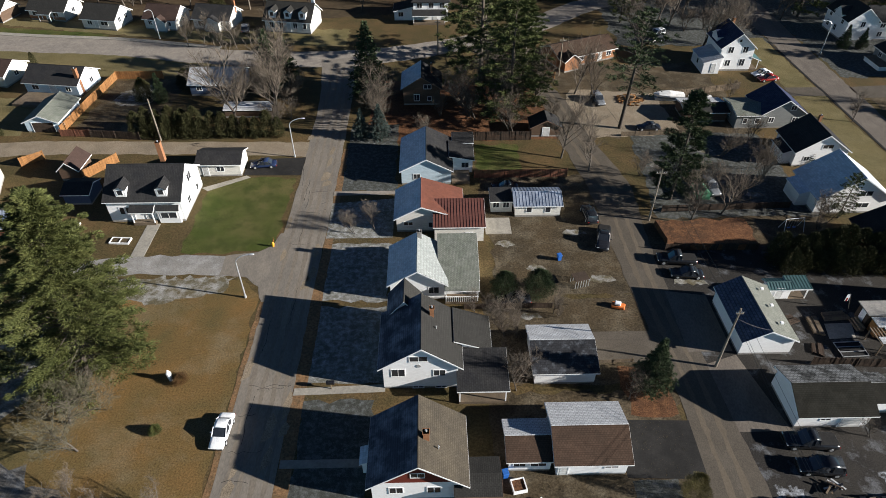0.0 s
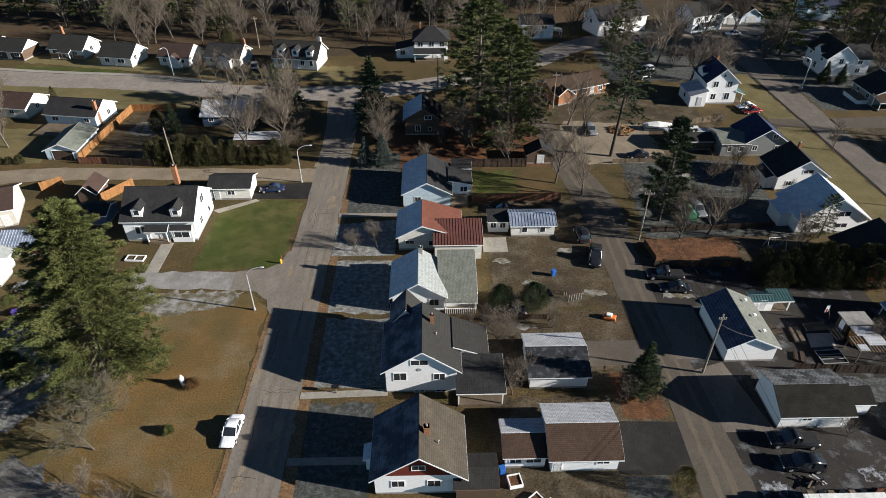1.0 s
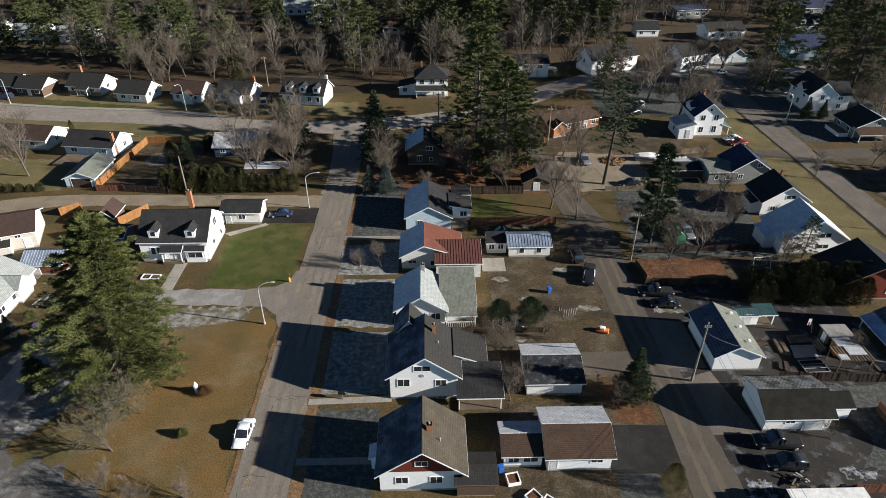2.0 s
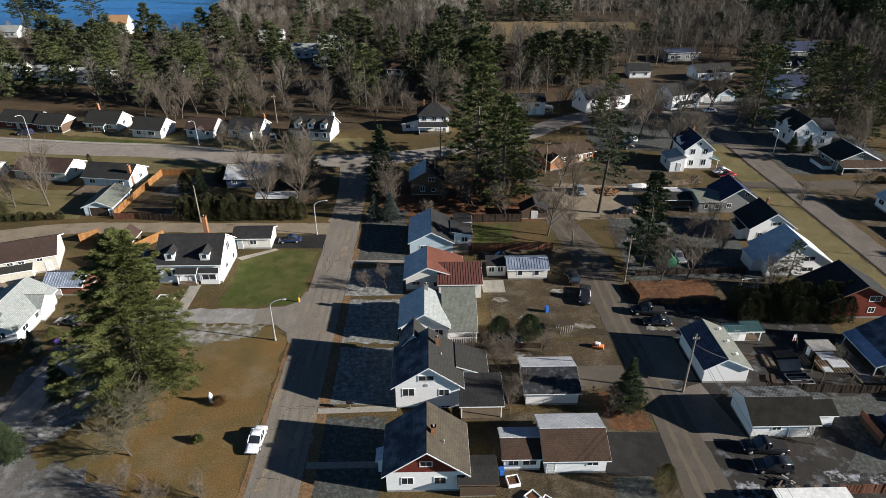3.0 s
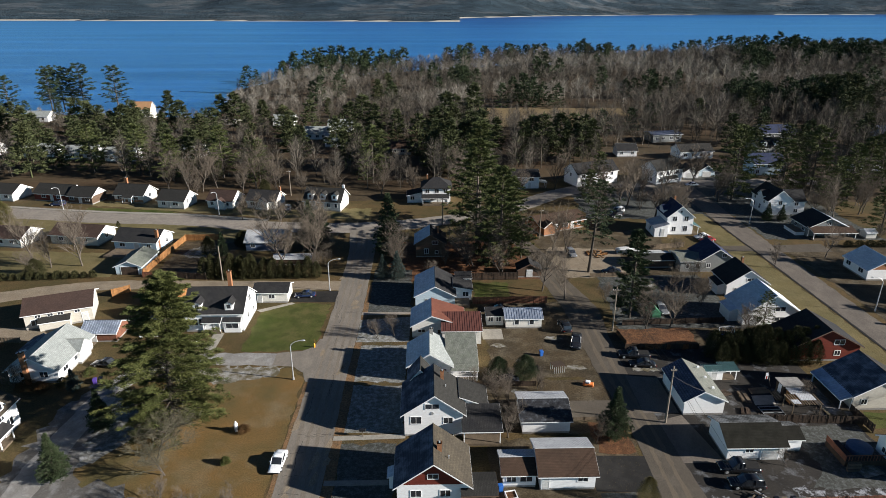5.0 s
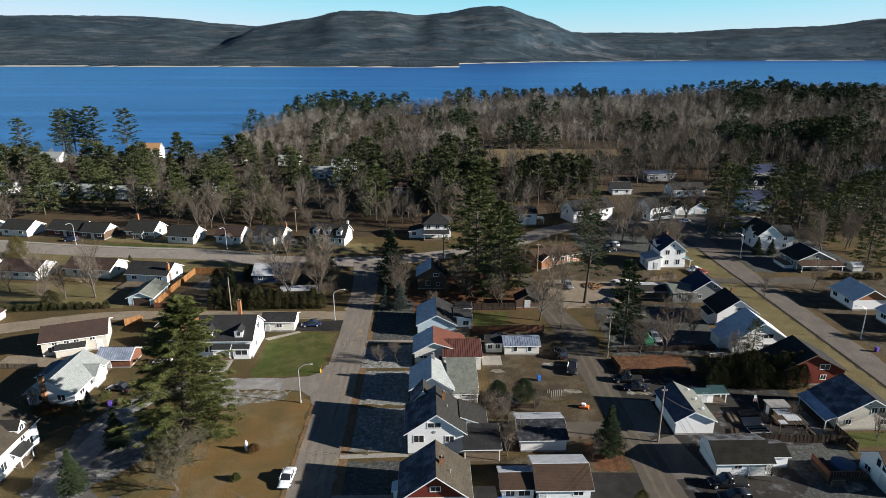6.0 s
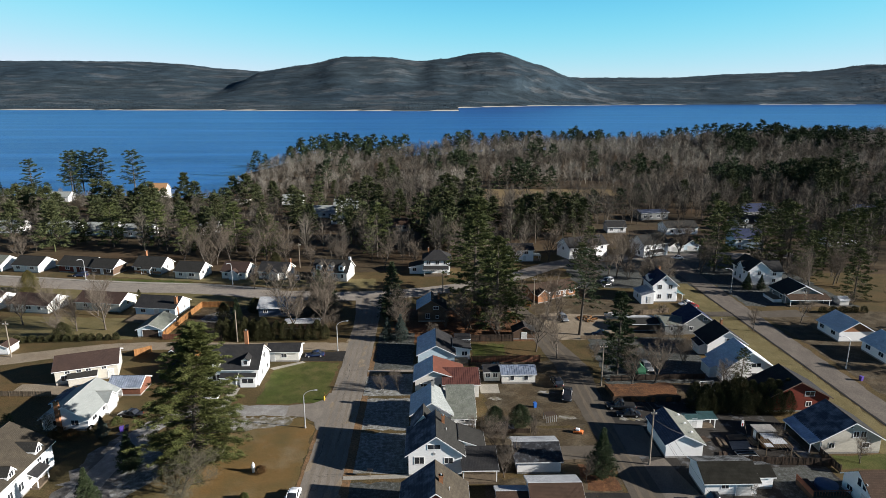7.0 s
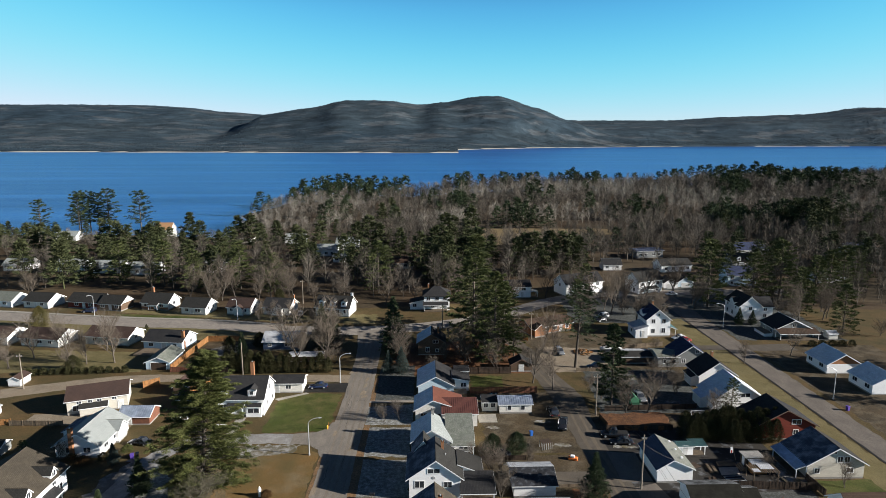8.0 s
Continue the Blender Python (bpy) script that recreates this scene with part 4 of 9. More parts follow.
def vehicle(kind, x, y, rz, paint, label, category="car"):
    """A parked car: rz = 0 looks along +y. kind: sedan, suv or pickup."""
    L, Wd, Hh = {"sedan": (4.6, 1.8, 1.42), "suv": (4.7, 1.88, 1.72), "pickup": (5.7, 1.98, 1.85)}[kind]
    e = thing({"pickup": "pickup_truck"}.get(kind, "car"), x, y, 0, rz, label, category, "parked vehicles")
    w, l = Wd / 2, L / 2
    belt = Hh * 0.56
    g = 0.22

    def sec(yy, wx, zt, zb=g):
        return (yy, [(wx * 0.86, zb), (wx, zb + 0.18), (wx, zt - 0.16), (wx * 0.9, zt - 0.02), (wx * 0.55, zt + 0.015)])

    bm = bmesh.new()
    hood = belt - (0.02 if kind != "sedan" else 0.06)
    tail = belt + (0.02 if kind != "pickup" else -0.02)
    loft(bm, [sec(-l, w * 0.86, tail - 0.22, g + 0.12), sec(-l + 0.12, w * 0.94, tail - 0.05), sec(-l + 0.5, w, tail), sec(-0.3, w, belt), sec(l * 0.35, w, belt), sec(l - 0.8, w * 0.98, hood - 0.02), sec(l - 0.2, w * 0.92, hood - 0.12), sec(l, w * 0.82, hood - 0.28, g + 0.1)])
    body = part("body", bm, paint, e, smooth=True)
    y0, y1 = {"sedan": (-l + 0.75, l * 0.42), "suv": (-l + 0.15, l * 0.45), "pickup": (-0.55, l * 0.45)}[kind]
    ra, rb = {"sedan": (y0 + 0.65, y1 - 0.85), "suv": (y0 + 0.3, y1 - 0.75), "pickup": (y0 + 0.15, y1 - 0.75)}[kind]

    def cab(yy, wx, z0, z1):
        return [(wx, z0), (wx * 0.98, z0 + 0.1 * (z1 - z0)), (wx * 0.87, z1 - 0.04), (wx * 0.5, z1)]

    bm = bmesh.new()
    zt = Hh - 0.03
    b = belt - 0.06
    loft(bm, [(y0, cab(y0, w * 0.9, b, b + 0.07)), (ra, cab(ra, w * 0.93, b, zt)), (rb, cab(rb, w * 0.93, b, zt)), (y1, cab(y1, w * 0.88, b, b + 0.07))])
    part("glazing", bm, GLASS, e, "dark glass all round")
    bm = bmesh.new()
    loft(bm, [(ra - 0.05, [(w * 0.80, zt - 0.05), (w * 0.80, zt - 0.02), (w * 0.5, zt + 0.03)]), (rb + 0.05, [(w * 0.80, zt - 0.05), (w * 0.80, zt - 0.02), (w * 0.5, zt + 0.03)])])
    part("roof", bm, paint, e, smooth=True)
    for s in (-1, 1):
        for ya, yb in ((y0, ra), (rb, y1)):
            bm = bmesh.new()
            pa, pb = (ya, b + 0.06), (yb, zt)
            if ya == rb:
                pa, pb = (ya, zt), (yb, b + 0.06)
            tube(bm, (s * (w * 0.9 if pa[1] < zt else w * 0.81), pa[0], pa[1]), (s * (w * 0.81 if pb[1] == zt else w * 0.88), pb[0], pb[1]), 0.045, 0.045, 5)
            part("pillar", bm, paint, e)
        bm = bmesh.new()
        ym = (ra + rb) / 2
        tube(bm, (s * w * 0.93, ym, b + 0.05), (s * w * 0.81, ym, zt), 0.045, 0.045, 5)
        part("pillar", bm, paint, e)
        bm = boxbm(s * w - 0.02 if s > 0 else -w - 0.2, s * w + 0.2 if s > 0 else -w + 0.02, y1 - 0.55, y1 - 0.43, belt - 0.02, belt + 0.14, bevel=0.03)
        part("mirror", bm, paint, e)
        bm = boxbm(s * w * 0.72 - 0.17, s * w * 0.72 + 0.17, l - 0.16, l - 0.01 - 0.02, hood - 0.36, hood - 0.22, bevel=0.03)
        part("headlight", bm, LAMP_CLEAR, e)
        bm = boxbm(s * w * 0.78 - 0.14, s * w * 0.78 + 0.14, -l - 0.01, -l + 0.14, tail - 0.42, tail - 0.24, bevel=0.03)
        part("tail_light", bm, LAMP_RED, e)
        for yy in (-l + 0.9, l - 0.9):
            r = 0.33 if kind == "sedan" else 0.38
            bm = bmesh.new()
            tube(bm, (s * (w - 0.2), yy, r), (s * (w + 0.02), yy, r), r, r, 16)
            wh = part("wheel", bm, RUBBER, e)
            bm = bmesh.new()
            tube(bm, (s * (w + 0.0), yy, r), (s * (w + 0.035), yy, r), r * 0.62, r * 0.55, 12)
            part("rim", bm, GALV, wh)
    if kind == "pickup":
        bm = bmesh.new()
        box(bm, -w * 0.8, w * 0.8, -l + 0.2, y0 - 0.12, belt - 0.03, belt + 0.02)
        part("bed_cover", bm, RUBBER, e)
    bm = boxbm(-w * 0.8, w * 0.8, l - 0.1, l + 0.05, 0.3, 0.48, bevel=0.03)
    part("front_bumper", bm, RUBBER, e)
    bm = boxbm(-w * 0.8, w * 0.8, -l - 0.05, -l + 0.1, 0.3, 0.48, bevel=0.03)
    part("rear_bumper", bm, RUBBER, e)
    return e
# ---- ground, water, far shore ----
WATER_Z = -5.0


def land(x, y):
    """Signed distance-like measure: positive on the town's side of the shore."""
    bay = 356 + 8 * math.sin(x * 0.021) - y
    head = min(x + 146 + 9 * math.sin(y * 0.03) + 5 * math.sin(y * 0.083), 600 + 0.36 * (x + 50) + 18 * math.sin(x * 0.02) - y)
    return max(bay, head)


def axis_nodes(lo, hi, fine_lo, fine_hi, fine, grow=1.35):
    xs = list(np.arange(fine_lo, fine_hi + 0.1, fine))
    s, x = fine, fine_hi
    while x < hi:
        s *= grow
        x = min(hi, x + s)
        xs.append(x)
    s, x = fine, fine_lo
    while x > lo:
        s *= grow
        x = max(lo, x - s)
        xs.insert(0, x)
    return xs


def grid_mesh(name, xs, ys, fz, mat, smooth=True):
    v = [(x, y, fz(x, y)) for y in ys for x in xs]
    n = len(xs)
    f = [(j * n + i, j * n + i + 1, (j + 1) * n + i + 1, (j + 1) * n + i) for j in range(len(ys) - 1) for i in range(n - 1)]
    return raw(name, v, f, mat, smooth=smooth)


def ground_z(x, y):
    d = land(x, y)
    if d > 25:
        return -0.02
    return -0.02 - 9 * min(1.0, (25 - d) / 40)


ground = grid_mesh("ground", axis_nodes(-4500, 4500, -330, 700, 14), axis_nodes(-3500, 1500, 170, 900, 14), ground_z, G_WOODS)
tagged(ground, "brown forest floor and dry ground round the town", "ground", "", "structure")
lake = raw("water", [(-5200, -200, WATER_Z), (5200, -200, WATER_Z), (5200, 4950, WATER_Z), (-5200, 4950, WATER_Z)], [(0, 1, 2, 3)], WATER)
tagged(lake, "wide blue lake with fine ripples", "lake", "", "structure")

# ridge lines of the far hills: x along the shore, height of the crest
BACK = [(-4600, 250), (-2859, 260), (-2374, 260), (-1888, 257), (-1626, 243), (-1364, 213), (-1060, 195), (-700, 160), (0, 120), (963, 157), (1217, 157), (1625, 157), (2131, 184), (2644, 200), (2828, 219), (3000, 245), (3172, 241), (4600, 190)]
FRONT = [(-1500, 20), (-1150, 90), (-939, 186), (-695, 220), (-473, 266), (-253, 263), (-33, 240), (93, 253), (314, 290), (422, 290), (646, 221), (851, 146), (1000, 95), (1250, 45), (1600, 20), (4600, 20)]


def crest(line, x):
    for (xa, za), (xb, zb) in zip(line, line[1:]):
        if xa <= x <= xb:
            u = (x - xa) / (xb - xa)
            u = u * u * (3 - 2 * u) * 0.6 + u * 0.4
            return za + (zb - za) * u
    return 20.0


def flank(d, wide):
    """Rise from the foot of a ridge to its crest at d = 0, and a slow fall behind."""
    u = max(0.0, 1 - (-d / wide if d < 0 else d / (wide * 1.6)))
    return u * u * (3 - 2 * u)


def far_shore_y(x):
    base = 2370 - 0.10 * (x + 400) if x < 115 else 2770 + 900 * (1 - math.exp(-(x - 115) / 700.0))
    return base + 14 * math.sin(x * 0.013)


MID = [(-4600, 30), (-2400, 70), (-1500, 45), (-700, 40), (0, 25), (350, 12), (560, 45), (800, 85), (1050, 92), (1250, 80), (1400, 52), (1700, 42), (2300, 60), (4600, 70)]


def far_z(x, y):
    d = y - far_shore_y(x)
    if d < 0:
        return WATER_Z - 3
    z = WATER_Z + min(6, d * 0.08) + 24 * (1 - math.exp(-d / 500.0))
    fold = noise.noise((x * 0.0030, y * 0.0016, 1.7)) + 0.5 * noise.noise((x * 0.0085, y * 0.004, 5.2))
    up = 0.0
    for line, yc, wide, deep in ((BACK, 4300, 1300, 0.30), (FRONT, 3800, 850, 0.34), (MID, 3480, 420, 0.3)):
        u = flank(y - yc, wide)
        up = max(up, crest(line, x) * u * (1 - deep * (1 - u) * (0.5 + fold)))
    roll = 26 * max(0.0, 0.25 + fold) * min(1, max(0, d - 60) / 300)
    near = min(1, d / 260)
    z = max(z + roll * 0.6, up * near + roll * 0.4 * max(0, 1 - up / 160))
    return z + 5 * noise.noise((x * 0.02, y * 0.02, 7.7)) * min(1, d / 150)


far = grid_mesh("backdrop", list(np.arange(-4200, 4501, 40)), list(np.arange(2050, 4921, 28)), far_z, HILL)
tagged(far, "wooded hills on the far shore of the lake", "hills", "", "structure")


def beach(x0, x1, n=60):
    v, f = [], []
    for i in range(n + 1):
        x = x0 + (x1 - x0) * i / n
        y = far_shore_y(x)
        v += [(x, y - 20, WATER_Z + 0.15), (x, y + 16, WATER_Z + 3.4)]
        if i:
            f.append((2 * i - 2, 2 * i, 2 * i + 1, 2 * i - 1))
    return tagged(raw("beach", v, f, SAND), "pale sandy strip along the far shore", "beach", "", "structure")


beach(-2600, 114, 160)
beach(135, 1450, 90)
beach(1900, 2500, 40)

# town ground: one broad sheet of dry grass, then lawns and paving on it
sheet("ground_town", [(-260, -200), (260, -200), (260, 160), (125, 160), (112, 206), (40, 192), (20, 176), (-30, 168), (-110, 178), (-260, 190)], 0.0, G_DRY, "dry brown winter grass of the town", wob=1.5, step=6)
sheet("ground_park", [(-50, -60), (-24.2, -60), (-24.0, 62), (-27, 65.2), (-46, 65.5), (-52, 60)], 0.012, G_VERGE, "russet-brown grass of the open lot", wob=0.3)
sheet("lawn_green", [(-37.5, 71.2), (-25.0, 71.0), (-23.6, 73.5), (-23.4, 90.6), (-32, 91.0), (-37.5, 87.0)], 0.012, G_GREEN, "short green lawn beside the white house", wob=0.45)
# The G_FROST lawns below carry the house shade in their dark base colour.
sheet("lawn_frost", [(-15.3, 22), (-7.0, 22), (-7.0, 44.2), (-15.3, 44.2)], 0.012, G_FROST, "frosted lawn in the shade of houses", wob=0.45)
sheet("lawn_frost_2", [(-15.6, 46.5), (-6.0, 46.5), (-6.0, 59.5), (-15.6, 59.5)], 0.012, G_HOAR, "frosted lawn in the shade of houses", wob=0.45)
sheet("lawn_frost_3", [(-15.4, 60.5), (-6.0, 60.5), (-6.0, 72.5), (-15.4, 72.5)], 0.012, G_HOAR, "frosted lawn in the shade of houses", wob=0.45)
sheet("lawn_frost_4", [(-15.2, 86.5), (-6.0, 86.5), (-6.0, 109), (-15.2, 109)], 0.012, G_FROST, "frosted lawn darkened for the shade of houses", wob=0.45)
sheet("lawn_back", [(7.8, 91.2), (16.0, 91.2), (16.0, 101), (8.2, 101)], 0.012, G_GREEN, "small green back lawn", wob=0.45)
sheet("lawn_left", [(-120, 106), (-78, 106), (-78, 121), (-120, 124)], 0.012, G_STRAW, "back lawns behind the houses", wob=0.45)
sheet("lawn_left_2", [(-110, 155.5), (-90, 153.0), (-80, 151.8), (-80, 156), (-110, 161)], 0.012, G_GREEN, "green front lawn beside the street", wob=0.45)
sheet("verge_right", [(77, -40), (83.6, -40), (82.8, 150), (76, 150)], 0.012, G_STRAW, "yellowed grass verge beside the road", wob=0.45)
sheet("litter_bed", [(35, 70.4), (48.6, 70.2), (48.8, 76.0), (34.8, 76.2)], 1.1, G_LITTER, "raised bed covered with fallen leaves", wob=0.45)
sheet("litter_yard", [(22.5, 41.5), (28.0, 41.5), (27.6, 48.6), (22.5, 48.6)], 0.012, G_LITTER, "leaf-covered corner under the trees", wob=0.45)
sheet("yard_brown", [(9, 61), (28, 61), (27.6, 77.0), (9, 78)], 0.01, YARD, "worn brown back yard", wob=0.45)
sheet("yard_front", [(-7, 44.8), (28.5, 44.8), (28.5, 46), (-7, 46)], 0.011, G_DRY, "dry grass between the houses", wob=0.45)
sheet("litter_north", [(-12, 101.5), (27, 103), (20, 128), (-12, 128)], 0.01, G_LITTER, "brown leaf-covered yards under the pines", wob=0.45)
sheet("field", [(8, 296), (60, 290), (112, 298), (116, 352), (64, 357), (10, 352)], 0.4, G_FIELD, "pale dry field behind the trees", wob=2, step=8)
sheet("yard_east", [(31.5, 38), (64.4, 38), (64.4, 70.6), (31.5, 70.8)], 0.01, GRAVEL_FROST, "frosted gravel yards behind the garages", wob=0.45)
sheet("yard_east_2", [(32.0, -10), (70, -10), (70, 38.6), (32.0, 38.6)], 0.011, GRAVEL_FROST, "worn dirt parking yard", wob=0.45)
sheet("yard_mid", [(36, 78), (62, 78), (62, 104), (38, 104)], 0.01, G_FROST, "frosted yards behind the houses", wob=0.45)
sheet("yard_right", [(92, 60), (128, 60), (128, 122), (92, 122)], 0.01, YARD, "worn front lawns beside the road", wob=0.45)
sheet("lawn_dark", [(-68.6, 106.2), (-53, 106.2), (-53, 129.6), (-68.2, 129.6)], 0.012, YARD, "fenced bare back yard", wob=0.45)

sheet("frost_patch", [(-66, 119), (-62, 117.5), (-57.5, 119), (-57, 126), (-61, 127), (-65, 124)], 0.02, G_RIME, "patch of frost in the fenced yard", wob=0.5, step=0.8)
sheet("yard_sand", [(28, 103), (48, 104), (47, 121), (30, 123), (26, 112)], 0.018, GRAVEL_TAN, "sandy gravel yard", wob=0.5)
sheet("litter_wood", [(-160, 170), (-30, 165.5), (20, 172), (40, 188), (-30, 205), (-160, 205)], 0.015, G_WOODS, "leaf litter at the edge of the wood", wob=0.8)

sheet("grass_strip", [(-47, 61.5), (-38, 60.5), (-29, 62.5), (-28, 65.6), (-46, 65.9)], 0.018, G_RIME, "thin frost on the grass beside the side lane", wob=0.6, step=0.8)

# roads
strip("road_main", [(-19.9, -120), (-19.9, 30), (-19.8, 60), (-19.4, 90), (-19.6, 120), (-20.6, 140)], [6.4, 6.4, 6.4, 6.4, 6.6, 9], 0.03, ASPHALT, "worn grey asphalt street with cracks and patches", wob=0.1)
strip("road_shoulder", [(-23.4, -60), (-23.4, 30), (-23.2, 64)], [0.9, 0.9, 0.7], 0.02, SHOULDER, "reddish gravel shoulder", wob=0.12)
strip("road_shoulder_2", [(-16.0, -60), (-16.0, 30), (-15.9, 60), (-15.7, 72), (-15.6, 100)], [1.2, 1.5, 1.7, 1.2, 0.9], 0.02, SHOULDER, "reddish gravel shoulder", wob=0.12)
strip("road_side", [(-22.6, 68.2), (-30, 68.2), (-45, 68.4), (-52.5, 65.5), (-56, 57), (-57, 40), (-57, 0)], [5.2, 4.0, 4.0, 4.2, 4.4, 4.4, 4.4], 0.024, LANE, "pale worn side lane", wob=0.3)
sheet("road_corner", [(-23.4, 60.6), (-22.6, 60.6), (-22.6, 75.4), (-23.3, 75.4), (-24.0, 72.6), (-26.0, 71.0), (-30.5, 70.3), (-30.5, 66.1), (-26.4, 65.5), (-24.4, 63.6)], 0.0285, ASPHALT, "worn asphalt where the lane meets the street", "road", wob=0.15, step=0.9)
strip("road_lane", [(-22.5, 100), (-50, 101), (-76, 101.3), (-90, 98), (-112, 90)], [5, 4.4, 5, 6, 6], 0.024, GRAVEL_TAN, "sandy back lane")
strip("road_north", [(-230, 172), (-160, 161), (-105, 151), (-75, 147.4), (-48, 141.5), (-20, 140), (5, 147), (25, 158), (45, 175), (70, 184), (140, 186)], [9, 9, 9, 8.6, 8.2, 9, 8, 8, 8, 8, 8], 0.026, ASPH_OLD, "pale asphalt street curving past the houses")
strip("road_alley", [(31.3, -60), (31.3, 20), (31.2, 45), (30.2, 60), (30, 75), (30, 88), (27.4, 102), (25.5, 118), (20, 134), (12, 146)], [6.4, 6.4, 5.2, 4.8, 6.4, 7.4, 6, 5, 5, 5], 0.024, GRAVEL, "sandy gravel back alley")
strip("road_right", [(87, -80), (87, 40), (87, 100), (87.2, 140), (88, 184)], [6.4, 6.4, 6.4, 7, 8], 0.03, ASPH_GREY, "worn asphalt street with a dark gutter line")
strip("gutter", [(83.8, -80), (83.8, 40), (83.8, 100), (83.2, 148)], [0.5, 0.5, 0.5, 0.5], 0.036, ASPH_NEW, "dark damp gutter along the street", wob=0.08)
strip("sidewalk", [(-230, 177.2), (-160, 166.2), (-105, 156.2), (-75, 152.4), (-50, 146.6)], [1.5] * 5, 0.14, CONCRETE, "pale raised concrete pavement along the street", "pavement", wob=0.03)
sheet("driveway_white_house", [(-32.6, 91.6), (-22.6, 91.4), (-22.6, 97.2), (-32.6, 96.6)], 0.034, ASPH_NEW, "black asphalt driveway", "driveway")
sheet("driveway_garage", [(20.2, 33.8), (28.6, 33.4), (28.8, 40.6), (20.4, 40.9)], 0.028, ASPH_NEW, "dark asphalt parking beside the garage", "driveway")
sheet("driveway_shed", [(19.6, 49.2), (29, 49.0), (28.6, 54.2), (19.6, 54.2)], 0.022, GRAVEL, "worn gravel pull-in", "driveway")
sheet("driveway_north", [(-16.4, 85.2), (-6, 85.4), (-6, 86.4), (-16.4, 86.4)], 0.03, ASPH_OLD, "narrow paved strip", "driveway")
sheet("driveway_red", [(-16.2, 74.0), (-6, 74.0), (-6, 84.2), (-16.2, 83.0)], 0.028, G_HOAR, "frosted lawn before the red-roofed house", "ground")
sheet("driveway_lot", [(34.0, 39.0), (40, 39.0), (37.8, 50), (33.6, 48.6)], 0.028, ASPH_GREY, "worn grey apron before the garage", "driveway")
sheet("driveway_lot_2", [(32.0, 50.6), (37.6, 50.6), (37.6, 60.5), (32.2, 61.5)], 0.027, ASPH_GREY, "worn grey apron with ice patches", "driveway")
sheet("driveway_beige", [(-90, 77), (-66, 74), (-66, 82), (-90, 81)], 0.026, GRAVEL_TAN, "sandy yard before the beige house", "driveway")
sheet("driveway_right", [(90.2, 118), (104, 118), (104, 124), (90.2, 123)], 0.03, GRAVEL, "gravel driveway", "driveway")
sheet("driveway_right_2", [(76, 119), (84, 119), (84, 123), (76, 123)], 0.03, GRAVEL, "gravel driveway", "driveway")
sheet("path_walk", [(-16.6, 45.0), (-5.8, 45.3), (-5.8, 46.4), (-16.6, 46.0)], 0.05, CONCRETE, "concrete garden walk", "path")
sheet("path_walk_2", [(-16.6, 35.6), (-7.8, 35.6), (-7.8, 36.6), (-16.6, 36.6)], 0.05, ASPH_OLD, "paved garden walk", "path")
sheet("path_walk_3", [(-44.6, 70.4), (-42.6, 70.4), (-42.6, 78.2), (-44.6, 78.2)], 0.05, CONCRETE, "flagged walk to the porch", "path")


# wheel tracks worn along the street and the alley
TRACK = surf("worn_wheel_track", [(0.160, 0.138, 0.112), (0.188, 0.160, 0.126), (0.122, 0.107, 0.090)], big=0.25, fine=5.0, bump=0.1, amount=0.6, stretch=(1, 0.4, 1), grain=(0.85, 1.15), patch=0.5)
TRACK_SAND = surf("sandy_wheel_track", [(0.130, 0.107, 0.080), (0.115, 0.095, 0.071), (0.098, 0.081, 0.060)], big=0.25, fine=6.0, bump=0.15, amount=0.6, stretch=(1, 0.6, 1), grain=(0.85, 1.15), patch=0.4)
for off, wd in ((-1.9, 0.55), (-0.45, 0.5), (0.9, 0.6), (2.2, 0.5)):
    strip("road_track", [(-19.9 + off, -60), (-19.9 + off * 0.96, 0), (-19.9 + off, 30), (-19.8 + off * 1.05, 60), (-19.4 + off, 90), (-19.6 + off, 120), (-20.4 + off, 136)], [wd, wd * 1.2, wd * 0.8, wd * 1.1, wd * 0.8, wd * 1.2, wd], 0.0332, TRACK, "darker wheel track worn along the street", "wheel track", wob=0.13, step=1.1)
for off, wd in ((-0.95, 0.7), (0.85, 0.75)):
    strip("lane_track", [(31.3 + off, -60), (31.3 + off, 20), (31.2 + off, 45), (30.3 + off, 60), (30.0 + off, 75), (29.8 + off, 88), (27.4 + off, 102), (25.5 + off, 118), (20.4 + off, 132)], [wd, wd, wd * 0.8, wd * 1.1, wd * 0.8, wd, wd * 0.9, wd, wd], 0.028, TRACK_SAND, "pale wheel track worn along the back alley", "wheel track", wob=0.16, step=1.2)
# cracks and sealed seams in the street
crk = random.Random(31)
for k in range(26):
    y0 = crk.uniform(28, 96)
    x0 = crk.uniform(-22.6, -17.2)
    along = crk.random() < 0.4
    pts = [(x0, y0)]
    for j in range(crk.randint(3, 6)):
        x0 += crk.uniform(-0.25, 0.25) if along else crk.uniform(0.3, 0.8)
        y0 += crk.uniform(0.7, 1.5) if along else crk.uniform(-0.35, 0.35)
        if not -22.8 < x0 < -16.9:
            break
        pts.append((x0, y0))
    if len(pts) > 2:
        strip("road_crack", pts, [0.05] * len(pts), 0.034, ASPH_NEW, "dark crack across the asphalt street", "crack", wob=0.02, step=0.4)

# sandy wash on the street
for k in range(22):
    y0 = crk.uniform(24, 132)
    x0 = crk.choice((-22.4, -21.4, -18.2, -17.2)) + crk.uniform(-0.4, 0.4)
    ln = crk.uniform(1.5, 5.0)
    wd = crk.uniform(0.3, 0.8)
    sheet("road_patch", [(x0 - wd, y0), (x0 + wd * 0.6, y0 + 0.2 * ln), (x0 + wd, y0 + 0.7 * ln), (x0, y0 + ln), (x0 - wd * 0.8, y0 + 0.6 * ln)], 0.0335, GRAVEL_TAN, "sandy wash on the street", "patch", wob=0.15, step=0.5)

